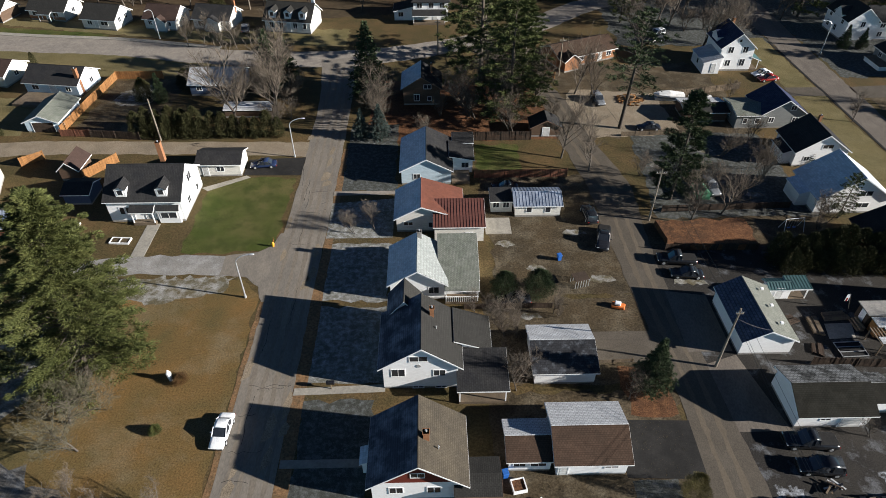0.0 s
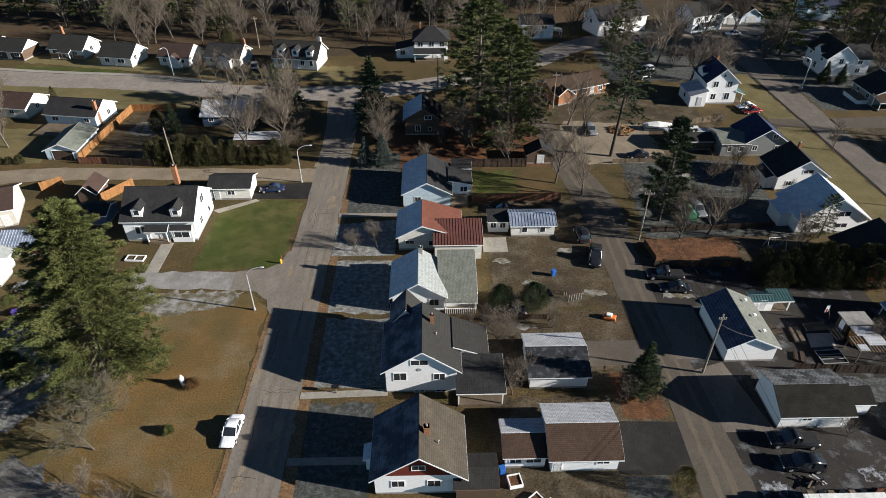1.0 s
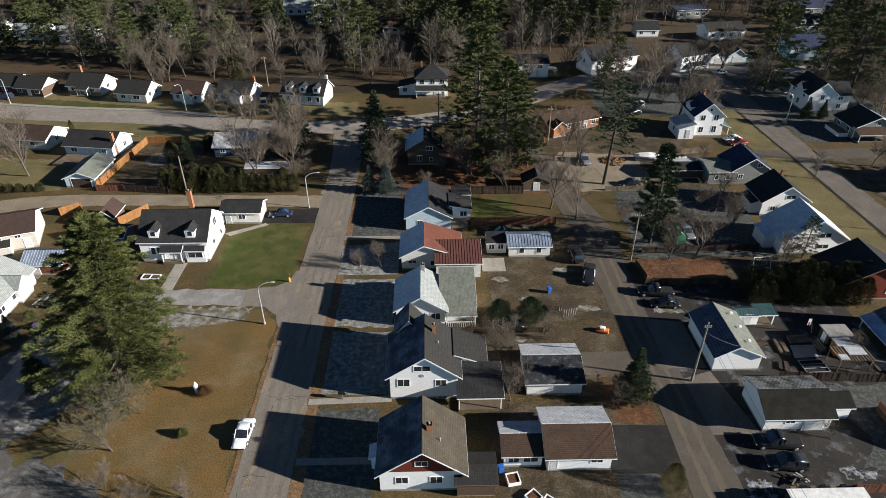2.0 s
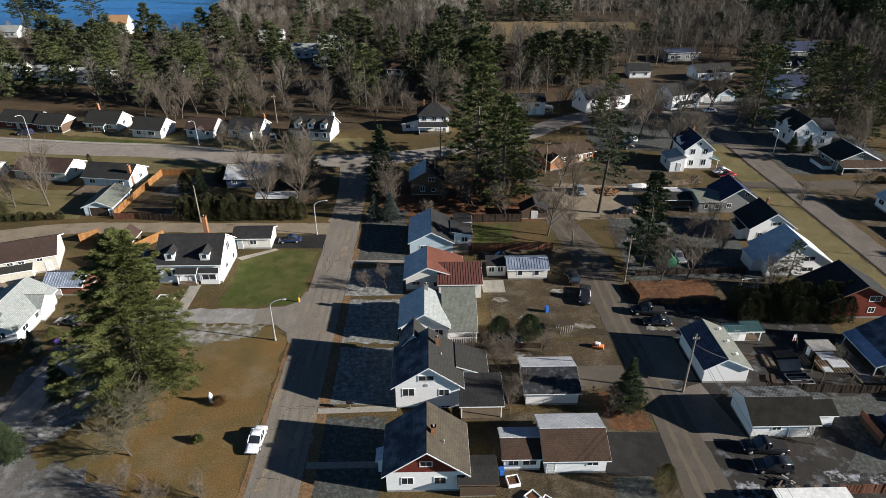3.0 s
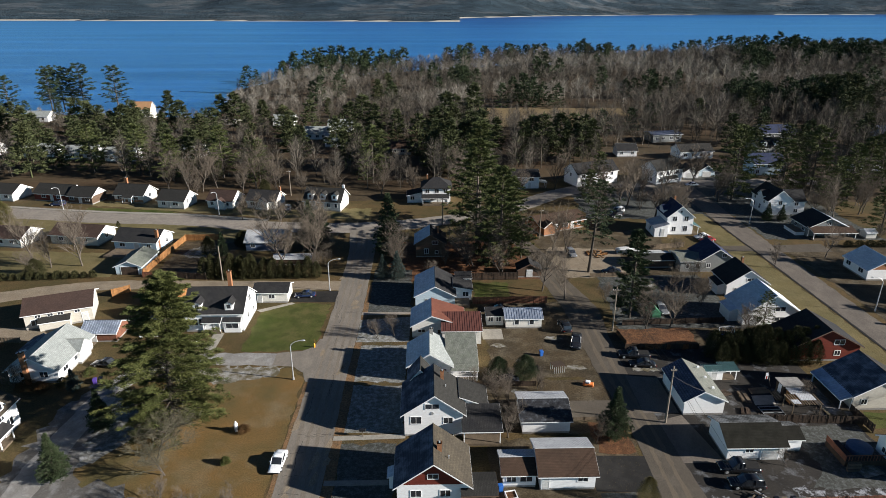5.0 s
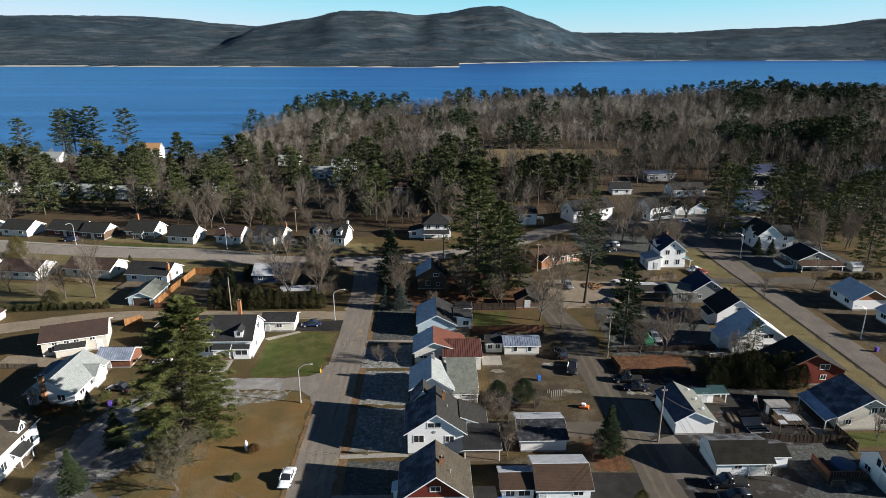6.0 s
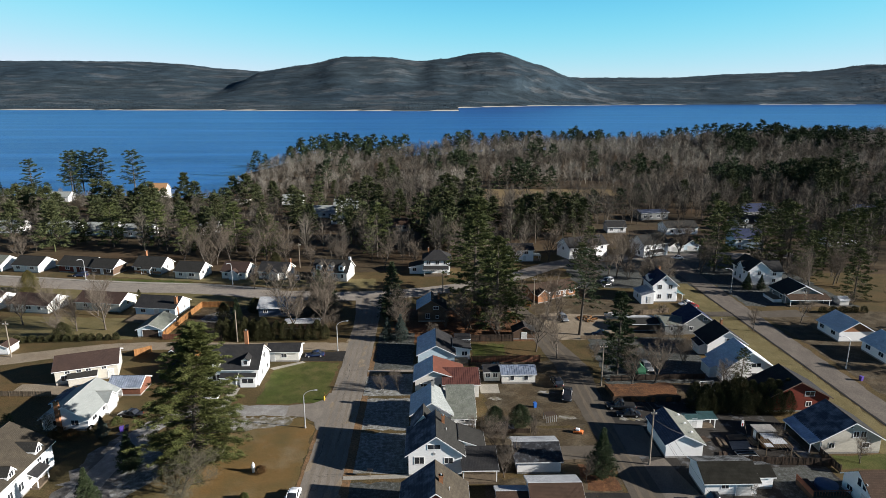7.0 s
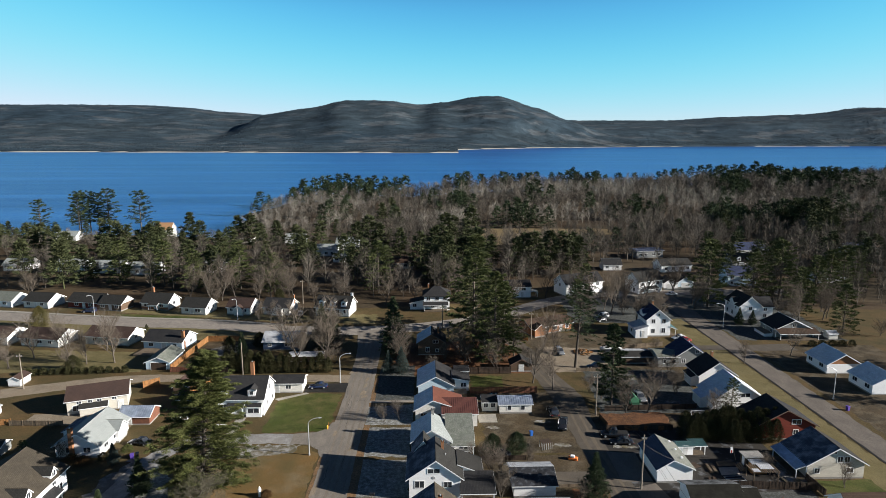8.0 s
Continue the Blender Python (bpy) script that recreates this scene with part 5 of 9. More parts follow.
sheet("lawn_frost_5", [(19.6, 24.0), (25.2, 24.0), (25.4, 33.6), (20.6, 33.4)], 0.014, G_FROST, "frosted grass beside the alley", wob=0.4)
sheet("lawn_frost_6", [(49.5, 33.6), (64.0, 33.8), (64.0, 46.8), (53.2, 46.8), (52.8, 37.0)], 0.016, G_FROST, "frosted grass behind the long garage", wob=0.5)
sheet("yard_frost_3", [(34.0, 62.8), (38.8, 62.6), (38.4, 63.6), (34.2, 63.8)], 0.034, G_RIME, "rimed strip beside the parked cars", wob=0.3, step=0.6)
sheet("slab_yard", [(51.4, 54.9), (55.0, 55.0), (54.3, 52.5), (50.8, 52.3)], 0.05, CONCRETE, "tan concrete slab in the back yard", "slab")
sheet("slab_deck", [(61.0, 56.2), (66.6, 56.2), (64.9, 49.2), (61.0, 49.4)], 0.2, G_RIME, "rimed terrace behind the beige house", "terrace", wob=0.05)
for k in range(9):
    x0, y0 = ((11, 72), (15, 66.5), (22, 74.5), (13, 57.0), (24, 64), (41, 93), (50, 98), (44, 86.5), (54, 84))[k]
    r0 = crk.uniform(1.2, 2.6)
    sheet("frost_patch", [(x0 - r0, y0), (x0 - r0 * 0.2, y0 - r0 * 0.4), (x0 + r0, y0 - 0.2), (x0 + r0 * 0.7, y0 + r0 * 0.4), (x0 - r0 * 0.6, y0 + r0 * 0.5)], 0.03, G_RIME, "patch of rime on the worn yard", wob=0.35, step=0.6)

sheet("yard_back", [(6.6, 20.0), (28.4, 20.0), (28.4, 60.6), (6.6, 60.6)], 0.006, YARD, "worn grass and dirt behind the houses", wob=0.5)
sheet("yard_back_2", [(6.6, 77.6), (27.2, 76.8), (27.0, 90.2), (8.8, 90.2)], 0.006, YARD, "worn dirt yard behind the red-roofed house", wob=0.5)
sheet("yard_bed", [(31.0, 70.2), (62.6, 70.2), (62.6, 79.0), (31.0, 79.0)], 0.008, YARD, "shaded dirt beside the leaf-covered bed", wob=0.5)
sheet("yard_trees", [(27.0, 103.0), (62.0, 103.0), (62.0, 136.0), (27.0, 136.0)], 0.006, YARD, "worn yards among bare trees", wob=0.8)

sheet("lot_gravel", [(-62, -30), (-35, -30), (-36.0, 31), (-43.0, 35), (-51.5, 38.5), (-53.8, 45), (-55.0, 60), (-59.5, 62), (-61.4, 50), (-61.6, 38)], 0.02, LOT, "rimed gravel lot beside the open grass", wob=1.3)
sheet("lot_frost", [(-56.5, 38.0), (-49.5, 42.0), (-46.5, 47.0), (-48.5, 53.0), (-53.6, 59.0), (-57.0, 60.0)], 0.017, G_HOAR, "frosted grass beside the gravel drive", wob=0.9, step=0.9)
sheet("path_garage", [(-38.8, 87.9), (-32.0, 91.5), (-31.2, 90.9), (-37.6, 87.0)], 0.04, CONCRETE, "pale garden path to the garage", "path")

for pts in ([(46.8, 32.2), (50.4, 31.9), (51.2, 33.6), (48.6, 34.3), (46.6, 33.4)], [(51.6, 31.6), (61.0, 31.8), (63.6, 33.2), (56.0, 33.5), (52.0, 33.0)], [(34.6, 29.5), (37.5, 29.0), (38.2, 32.2), (35.2, 32.8)]):
    sheet("frost_patch", pts, 0.022, DIRT_RIME, "patch of rime on the trodden dirt", wob=0.4, step=0.5)
sheet("lawn_side", [(66.4, 46.0), (77.0, 45.8), (77.0, 50.2), (67.2, 50.2)], 0.014, G_GREEN, "green grass beside the beige house", wob=0.4)
sheet("terrace_rime", [(57.6, 38.0), (60.6, 38.2), (61.0, 36.2), (57.8, 35.4)], 0.12, G_RIME, "rimed plank terrace below the pool deck", "terrace", wob=0.05)
sheet("lawn_tan", [(-46, 141.0), (-104, 150.0), (-150, 154.0), (-150, 141), (-86, 132.5), (-46, 131.5)], 0.008, G_STRAW, "tan grass behind the bungalows along the street", wob=0.6)
sheet("lawn_tan_2", [(-20, 147.0), (-52, 150.0), (-110, 162.5), (-112, 168), (-52, 158), (-20, 158)], 0.008, G_STRAW, "tan front lawns beside the curving street", wob=0.6)
sheet("yard_street", [(46, 146), (84, 146), (84, 182), (70, 180), (46, 174)], 0.007, G_FROST, "frosted ground under bare trees beside the street", wob=0.8)
sheet("yard_far", [(91, 128), (124, 126), (124, 160), (112, 205), (91, 190)], 0.007, G_FROST, "frosted shaded yards beyond the street", wob=0.8)
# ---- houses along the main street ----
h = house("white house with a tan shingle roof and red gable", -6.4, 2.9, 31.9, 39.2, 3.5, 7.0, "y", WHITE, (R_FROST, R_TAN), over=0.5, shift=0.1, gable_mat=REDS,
          wins="S-2.2,1.4,1.3,1.0 S1.6,1.4,1.3,1.0 S0,4.3,1.3,0.7 W0,1.4,1.2,1.0")
chimney(h, 0.9, -0.6, 5.6, 7.5, 0.6)
vent(h, 2.1, -1.3, 5.4, 0.5)
lean(h, -7.6 + 1.75, -6.4 + 1.75, -0.6, 1.0, 2.2, 2.6, "W", WHITE, R_ICEY, over=0.25)
wing(h, 6.0, -2.6, 2.1, 1.9, 2.5, 3.0, "x", BROWNS, (R_GREY, R_GREY), over=0.3, base=0.2, trim=TRIM_BROWN)
h = house("brown-roofed white cottage annex with a porch window", 7.7, 12.1, 34.8, 39.4, 2.4, 3.2, "x", WHITE, (R_BROWN, R_ICE), wins="S-1.1,1.0,1.2,0.9 S0.9,1.0,1.6,0.9", doors="W0,0.3,0.9,2.0", over=0.35, name="shed", category="shed")
house("white garage with a brown shingle roof frosted behind", 12.6, 20.0, 34.2, 40.9, 2.7, 4.2, "x", WHITE, (R_BROWN, R_ICE), wins="S2.0,1.4,1.3,0.7", doors="S-3.0,0.2,0.9,2.0", over=0.4, name="garage", category="garage", drop=(0, -0.4))

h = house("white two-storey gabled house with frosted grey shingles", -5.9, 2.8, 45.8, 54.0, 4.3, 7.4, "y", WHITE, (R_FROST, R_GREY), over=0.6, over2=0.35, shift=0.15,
          wins="S-2.6,2.3,1.5,1.2 S2.2,2.3,1.3,1.0 S-0.2,4.9,2.0,0.8 S-0.3,0.12,1.2,0.28 S2.4,0.12,1.2,0.28 W1.5,2.3,1.2,1.1")
chimney(h, 1.4, 1.6, 6.2, 7.8, 0.5)
vent(h, 1.9, -0.2, 5.9, 0.5)
bm = bmesh.new()
tube(bm, (-0.2, -4.15, 4.1), (-0.2, -4.08, 4.1), 0.26, 0.26, 16)
part("round_vent", bm, GALV, h)
wing(h, -2.0, 5.6, 1.9, 1.8, 4.6, 6.9, "y", WHITE, (R_FROST, R_GREY), over=0.3)
lean(h, 4.2, 8.3, -0.9, 4.2, 3.2, 4.75, "E", WHITE, R_GREY, over=0.25, wins="S0.6,1.2,1.0,1.0")
lean(h, 4.4, 9.9, -6.5, -1.4, 2.7, 3.6, "S", WHITE, R_DARK, over=0.25, posts=True, base=0.4)
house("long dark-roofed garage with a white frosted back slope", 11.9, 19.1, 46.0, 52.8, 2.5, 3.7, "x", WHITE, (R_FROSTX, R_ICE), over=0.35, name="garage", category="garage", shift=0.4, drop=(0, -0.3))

h = house("white bungalow with a frost-white roof and a side wing", -5.7, 1.6, 60.6, 68.0, 3.3, 5.6, "y", WHITE, (R_ICEY, R_PALE), over=0.45, wins="S2.2,1.2,1.3,1.1 W0,1.2,1.2,1.0")
chimney(h, 0.3, 3.2, 4.9, 6.5, 0.6, STONE)
lean(h, 3.0, 8.2, -2.9, 4.3, 3.05, 4.9, "S", WHITE, R_GREEN, over=0.2, wins="S0.6,1.0,1.6,1.0")
lean(h, 3.75, 8.2, -4.6, -3.15, 2.55, 2.95, "S", WHITE, R_GREEN, over=0.12, posts=True, base=0.4)
bm = bmesh.new()
for k in range(16):
    box(bm, 3.8 + k * 0.28, 3.86 + k * 0.28, -4.66, -4.6, 0.4, 1.35)
box(bm, 3.7, 8.2, -4.68, -4.58, 1.3, 1.38)
part("railing", bm, TRIM, h)

h = house("white bungalow with frosted metal and rust-red roofs", -5.4, 4.6, 75.4, 82.6, 2.9, 5.0, "y", OFFWHITE, (R_ICEY, R_RUST), over=0.4, shift=-1.2, trim=TRIM, wins="S-3.2,1.3,1.3,0.6 S0.2,0.9,0.6,0.9")
lean(h, 0.8, 8.2, -6.1, -1.2, 3.0, 4.3, "S", OFFWHITE, R_RED, over=0.25, ribs=0.45, wins="S1.5,0.9,1.0,0.8")
sheet("path_slab", [(8.3, 74.5), (12.3, 74.5), (12.3, 78.5), (8.3, 78.5)], 0.12, CONCRETE, "concrete slab beside the red-roofed house", "path")

h = house("pale blue house with frosted metal and dark roofs", -5.0, 3.4, 88.2, 98.6, 3.0, 5.2, "y", BLUE, (R_ICEY, R_DARK), over=0.35, wins="E-1,1.2,1.1,1.0 S-1.6,1.2,1.0,0.9")
lean(h, 4.2, 8.0, -1.6, 3.2, 2.7, 3.4, "E", WHITE, R_DARK, over=0.3, wins="E0,1.0,1.6,1.0 S0.6,1.0,1.2,1.0")
lean(h, 4.8, 8.2, 3.4, 6.2, 3.1, 3.4, "S", WHITE, R_DARK, over=0.25, wins="E0,1.0,1.0,1.0")
part("terrace", boxbm(4.3, 7.4, -5.2, -1.8, 0, 0.6), WOOD, h)

h = house("dark brown wooden cabin with a frosted roof", -5.4, 2.0, 116.8, 124.0, 4.0, 6.3, "y", BROWNS, (R_ICEY, R_DARK), over=0.5, trim=TRIM_BROWN, wins="S-1.0,1.0,1.0,1.3 S1.2,3.6,1.4,0.8 S1.6,1.0,0.7,0.8")
chimney(h, 2.0, 1.0, 5.0, 6.9, 0.5)
h = house("small shed with a frost-striped metal roof", 13.2, 20.4, 78.8, 83.4, 2.4, 3.3, "x", OFFWHITE, (R_METAL, R_METAL), over=0.3, ribs=0.5, wins="S-1.4,0.9,0.8,1.0 S1.6,0.9,0.8,1.0", name="shed", category="shed")
lean(h, -7.3, -3.9, -0.9, 2.1, 2.2, 2.6, "S", OFFWHITE, R_DARK, over=0.2, wins="S-0.9,0.9,0.9,1.0 S0.7,0.9,0.9,1.0")
house("dark wooden garden shed behind the fence", 19.0, 24.5, 103.6, 107.2, 2.2, 3.6, "y", BROWNS, (R_DARK, R_DARK), over=0.3, doors="S0,0.1,1.2,1.8", name="shed", category="shed", trim=TRIM_BROWN)

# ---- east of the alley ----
# One roof in two tones: west slope dark blue as shade, east slope pale.
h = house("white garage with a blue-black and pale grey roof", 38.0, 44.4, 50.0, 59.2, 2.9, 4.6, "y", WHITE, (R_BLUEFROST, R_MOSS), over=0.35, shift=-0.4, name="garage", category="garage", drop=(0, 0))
for k in range(3):
    bm = boxbm(1.5, 1.9, -3.2 + 3 * k, -2.8 + 3 * k, 3.9, 4.15, bevel=0.03)
    part("roof_vent", bm, TRIM, h)
house("white shed under a long teal metal roof", 45.6, 48.4, 59.6, 61.4, 2.1, 2.4, "x", WHITE, (R_TEAL, R_TEAL), over=0.3, ribs=0.4, doors="S0,0.1,0.9,1.9", name="shed", category="shed", base=0.1)
e = thing("carport", 49.6, 60.6, 0, 0, "open teal metal carport on thin posts", "carport")
lean(e, -1.2, 1.4, -1.0, 1.0, 2.1, 2.3, "S", WHITE, R_TEAL, over=0.25, posts=True, ribs=0.4, base=0.05)
h = house("long white garage with a dark mossy roof frosted on top", 40.2, 48.4, 39.4, 45.4, 2.7, 4.3, "x", WHITE, (R_MOSSDK, R_RIMED), over=0.4, wins="S-1.0,1.4,1.1,0.6", doors="S2.0,0.1,2.4,2.0", name="garage", category="garage", drop=(0, -0.5))
wing(h, 5.8, 0.6, 1.7, 1.9, 2.4, 3.2, "x", WHITE, (R_MOSSDK, R_RIMED), over=0.3)

# ---- white house with two dormers and its neighbours ----
h = house("white one-and-a-half-storey house with dark roof and two dormers", -50.3, -38.8, 78.9, 88.6, 4.3, 7.6, "x", WHITE, (R_DARK, R_DARK), over=0.4, over2=0.3,
          wins="S-3.6,1.5,0.7,1.3 S-2.6,1.5,0.7,1.3 S3.4,1.2,2.2,1.0 E0.6,4.2,1.5,1.3 E-1.6,1.4,1.0,1.1 E2.6,1.0,0.8,1.0", doors="S0.3,0.5,0.9,2.0")
dormer(h, -3.1, -4.5, 4.75, 1.6, 1.15, 3.0, WHITE, R_DARK)
dormer(h, 3.1, -4.5, 4.75, 1.6, 1.15, 3.0, WHITE, R_DARK)
lean(h, -2.0, 1.4, -5.9, -4.9, 2.7, 3.2, "S", WHITE, R_DARK, over=0.2, posts=True, base=0.5)
lean(h, 1.9, 5.2, -5.3, -4.9, 2.6, 3.1, "S", WHITE, R_DARK, over=0.15, wins="S0,1.0,2.4,1.0")
chimney(h, 1.4, 3.2, 6.2, 9.6, 0.75)
h = house("white garage with a dark roof beside the driveway", -40.0, -32.8, 91.4, 96.4, 2.7, 3.7, "x", OFFWHITE, (R_DARK, R_DARK), over=0.35, name="garage", category="garage", doors="S-2.4,0.1,0.9,2.0", wins="S0.2,1.1,1.2,0.9")
house("dark blue-grey garden shed with a shingle roof", -59.6, -55.4, 83.6, 88.0, 2.2, 3.0, "x", NAVY, (R_DARK, R_DARK), over=0.25, name="shed", category="shed")
house("small brown-roofed wooden playhouse", -63.2, -60.0, 90.6, 95.4, 2.4, 3.8, "y", BROWNS, (R_BROWN_Y, R_BROWN_Y), over=0.3, name="shed", category="shed", trim=TRIM)

# ---- beige two-storey, pale-roofed and tan-roofed houses ----
h = house("long beige two-storey house with a brown roof", -84.0, -72.0, 81.8, 90.2, 3.6, 5.3, "x", BEIGE, (R_BROWN_Y, R_BROWN_Y), over=0.45, rz=20,
          wins="S-3.6,2.5,0.9,0.7 S-1.4,2.5,0.9,0.7 S0.4,2.5,0.9,0.7 S3.4,2.5,0.9,0.7 S-4.2,0.9,1.4,1.2", doors="S4.6,0.2,1.0,2.0")
lean(h, -3.4, 2.0, -5.6, -4.2, 1.9, 2.5, "S", BEIGE, R_GREY, over=0.2)
h = house("white bungalow with a pale grey-green shingle roof", -74.0, -65.6, 61.4, 72.9, 2.9, 5.2, "y", WHITE, (R_PALE, R_PALE), over=0.5, shift=0.2,
          wins="E-3.4,1.2,1.4,1.0 E0.4,1.2,1.8,1.1 E3.8,1.2,1.0,1.0 S-1.5,1.2,1.3,1.0 S1.8,1.2,1.3,1.0", doors="E2.2,0.4,0.9,2.0")
wing(h, 3.5, 2.0, 1.4, 1.7, 2.9, 4.2, "x", WHITE, (R_PALE, R_GREEN), over=0.3)
chimney(h, -0.9, -6.0, 0, 6.2, 0.7)
wing(h, -4.8, 3.5, 1.6, 2.6, 2.4, 3.0, "y", WHITE, (R_FROST, R_PALE), over=0.3)
h = house("white two-storey house with a tan roof and dormers", -78.6, -65.6, 36.0, 50.4, 4.6, 8.0, "y", WHITE, (R_TAN, R_TAN), over=0.5,
          wins="E-4,1.2,1.1,1.3 E-1.4,1.2,1.1,1.3 E2.4,1.2,1.1,1.3 E5.0,1.2,1.4,1.3 E3.6,3.1,1.0,1.0 N0,1.2,1.2,1.2")
for yy in (-3.0, 3.8):
    wing(h, 4.9, yy, 1.6, 0.9, 5.5, 6.5, "x", WHITE, (R_GREY, R_TAN), over=0.2, z0=3.5, base=0)
    put_window(h, "E", 6.52, 0, yy, 4.75, 0.9, 0.9)
lean(h, 6.5, 7.9, 0.4, 3.4, 2.4, 3.0, "E", WHITE, R_DARK, over=0.2, posts=True)
h = house("small shed with a striped metal roof", -68.8, -62.2, 75.2, 80.4, 2.1, 3.4, "x", WOOD_RED, (R_METAL, R_DARK), over=0.25, ribs=0.45, name="shed", category="shed", doors="S-1.6,0.1,2.2,1.8")

# ---- row behind the lane ----
h = house("pale blue bungalow with a dark roof and white gable", -84.2, -72.4, 122.6, 130.6, 2.9, 5.0, "x", BLUE, (R_DARK, R_DARK), rz=-9, over=0.4, gable_mat=WHITE,
          wins="S3.8,1.2,1.0,0.9 S-3.6,1.2,1.4,0.9 E1,1.2,1.0,1.0", doors="S0.4,0.3,1.4,2.0")
chimney(h, 5.6, -2.4, 0, 5.6, 0.7)
part("terrace", boxbm(-5.6, 0.2, -9.6, -4.0, 0, 0.55), WOOD, h)
h = house("low blue garage with a green-grey roof and dark door", -77.0, -70.8, 107.3, 116.6, 2.4, 3.7, "y", BLUE, (R_GREEN, R_GREEN), over=0.4, name="garage", category="garage")
put_door(h, "S", 3.1, 4.65, 0.2, 0.05, 4.0, 2.0, WOOD_DK)
house("dark blue bungalow with a frosted roof", -50.0, -39.4, 121.9, 129.6, 2.8, 4.6, "x", NAVY, (R_ICE, R_ICE), over=0.4, wins="S-3.4,1.2,1.0,0.9 S1.6,1.2,1.4,0.9")
house("low shed with a frosted white roof", -40.6, -31.4, 112.2, 115.4, 1.9, 2.4, "x", BROWNS, (R_ICE, R_ICE), over=0.2, name="shed", category="shed")
for x0, x1, y0, y1, wl, rf in ((-103.6, -89.8, 127.6, 135.4, BEIGE, R_BROWN_Y), (-121.5, -109.4, 126.4, 134.6, OFFWHITE, R_BROWN_Y), (-137.5, -125.5, 128.8, 137.0, OFFWHITE, R_BROWN_Y)):
    house("bungalow with a brown roof and white gable end", x0, x1, y0, y1, 2.8, 4.7, "x", wl, (rf, rf), rz=-10, over=0.4, gable_mat=WHITE, wins="S-3.8,1.2,1.2,0.9 S0,1.2,1.6,0.9 S3.4,1.2,1.0,0.9 E0,1.2,1.1,1.0", group="bungalows in a row")
house("small white wooden garden shed", -106.0, -103.0, 96.8, 101.0, 2.0, 2.7, "y", WHITE, (R_BROWN_Y, R_BROWN_Y), over=0.2, name="shed", category="shed")
house("small grey garden shed with a bright gable", -88.4, -85.2, 62.6, 65.8, 1.9, 2.7, "x", GREY, (R_GREY, R_GREY), over=0.2, name="shed", category="shed", gable_mat=WHITE)
house("white garden shed at the edge of the yard", -101.0, -97.8, 78.2, 82.0, 2.0, 2.7, "y", WHITE, (R_PALE, R_PALE), over=0.2, name="shed", category="shed")

# ---- north row, facing the curved street ----
h = house("small bungalow with dark roof, red brick front and porch", -103.8, -93.6, 165.4, 173.0, 2.9, 5.4, "x", OFFWHITE, (R_GREY, R_GREY), rz=-11, over=0.45, gable_mat=WHITE, wins="S-3.2,1.2,1.6,1.0 S2.6,1.2,1.4,1.0 E0,1.4,1.1,1.1", doors="S0.2,0.4,0.9,2.0", group="bungalows in a row")
part("brick_facing", boxbm(-5.08, 5.08, -3.84, -3.79, 0.36, 1.14), BRICK, h, "red brick facing below the windows")
chimney(h, -4.3, 2.4, 4.0, 6.6, 0.7)
lean(h, -1.6, 1.8, -5.2, -3.8, 2.3, 2.9, "S", WHITE, R_GREY, over=0.2, posts=True)
h = house("small bungalow with a grey roof and white gable end", -87.2, -78.2, 158.8, 166.4, 2.9, 5.3, "x", OFFWHITE, (R_GREY, R_GREY), rz=-11, over=0.4, gable_mat=WHITE, wins="S-2.4,1.2,1.2,1.0 S1.6,1.2,1.8,1.0 E-1.6,1.6,1.0,1.1 E1.2,1.6,1.0,1.1", doors="S-0.6,0.4,0.9,2.0", group="bungalows in a row")
h = house("small bungalow with a brown roof and pale walls", -71.4, -63.0, 158.4, 166.0, 2.9, 5.2, "x", OFFWHITE, (R_BROWN_Y, R_BROWN_Y), rz=-11, over=0.4, gable_mat=WHITE, wins="S-2.6,1.2,1.0,1.0 S2.4,1.2,1.2,1.0 E0,1.4,1.0,1.0", doors="S0.8,0.4,0.9,2.0", group="bungalows in a row")
wing(h, 0.6, -4.4, 1.6, 0.8, 2.6, 3.8, "y", OFFWHITE, (R_BROWN_Y, R_BROWN_Y), over=0.2)
h = house("small bungalow with a green-black roof and white gable", -59.0, -49.4, 158.0, 165.6, 2.9, 5.2, "x", OFFWHITE, (R_DARK, R_DARK), rz=-11, over=0.4, gable_mat=WHITE, wins="S-2.8,1.2,1.4,1.0 S2.4,1.2,1.2,1.0", doors="S0.6,0.4,0.9,2.0", group="bungalows in a row")
wing(h, 0.6, -4.4, 2.0, 0.8, 2.6, 3.8, "y", OFFWHITE, (R_DARK, R_DARK), over=0.2)
chimney(h, 4.6, 1.0, 3.0, 6.2, 0.6)
h = house("grey house with white trim and three dormers", -40.4, -28.6, 155.6, 164.0, 3.4, 6.4, "x", OFFWHITE, (R_GREY, R_GREY), rz=-11, over=0.45, gable_mat=WHITE, wins="S-4.2,1.3,1.0,1.3 S-1.6,1.3,1.0,1.3 S2.0,1.3,1.0,1.3 S4.4,1.3,0.8,1.3", doors="S0.3,0.4,0.9,2.0")
for xx in (-3.8, 0.2, 4.0):
    dormer(h, xx, -4.0, 3.9, 1.7, 1.3, 3.2, WHITE, R_GREY)
chimney(h, 5.5, 1.0, 4.0, 7.2, 0.7, TRIM)
for x0, x1, y0, y1, wl, rf in ((-131, -118, 167.5, 175.0, REDS, R_GREY), (-147, -137, 168.5, 176.5, OFFWHITE, R_GREY), (-162, -151, 170.5, 178.5, WHITE, R_GREEN), (-118.2, -109.6, 164.6, 171.4, BROWNS, R_GREY)):
    house("small bungalow among the trees beside the street", x0, x1, y0, y1, 2.8, 5.0, "x", wl, (rf, rf), rz=-12, over=0.45, gable_mat=WHITE, wins="S-3.0,1.2,1.4,1.0 S2.6,1.2,1.4,1.0", doors="S0,0.3,0.9,2.0", group="bungalows in a row")

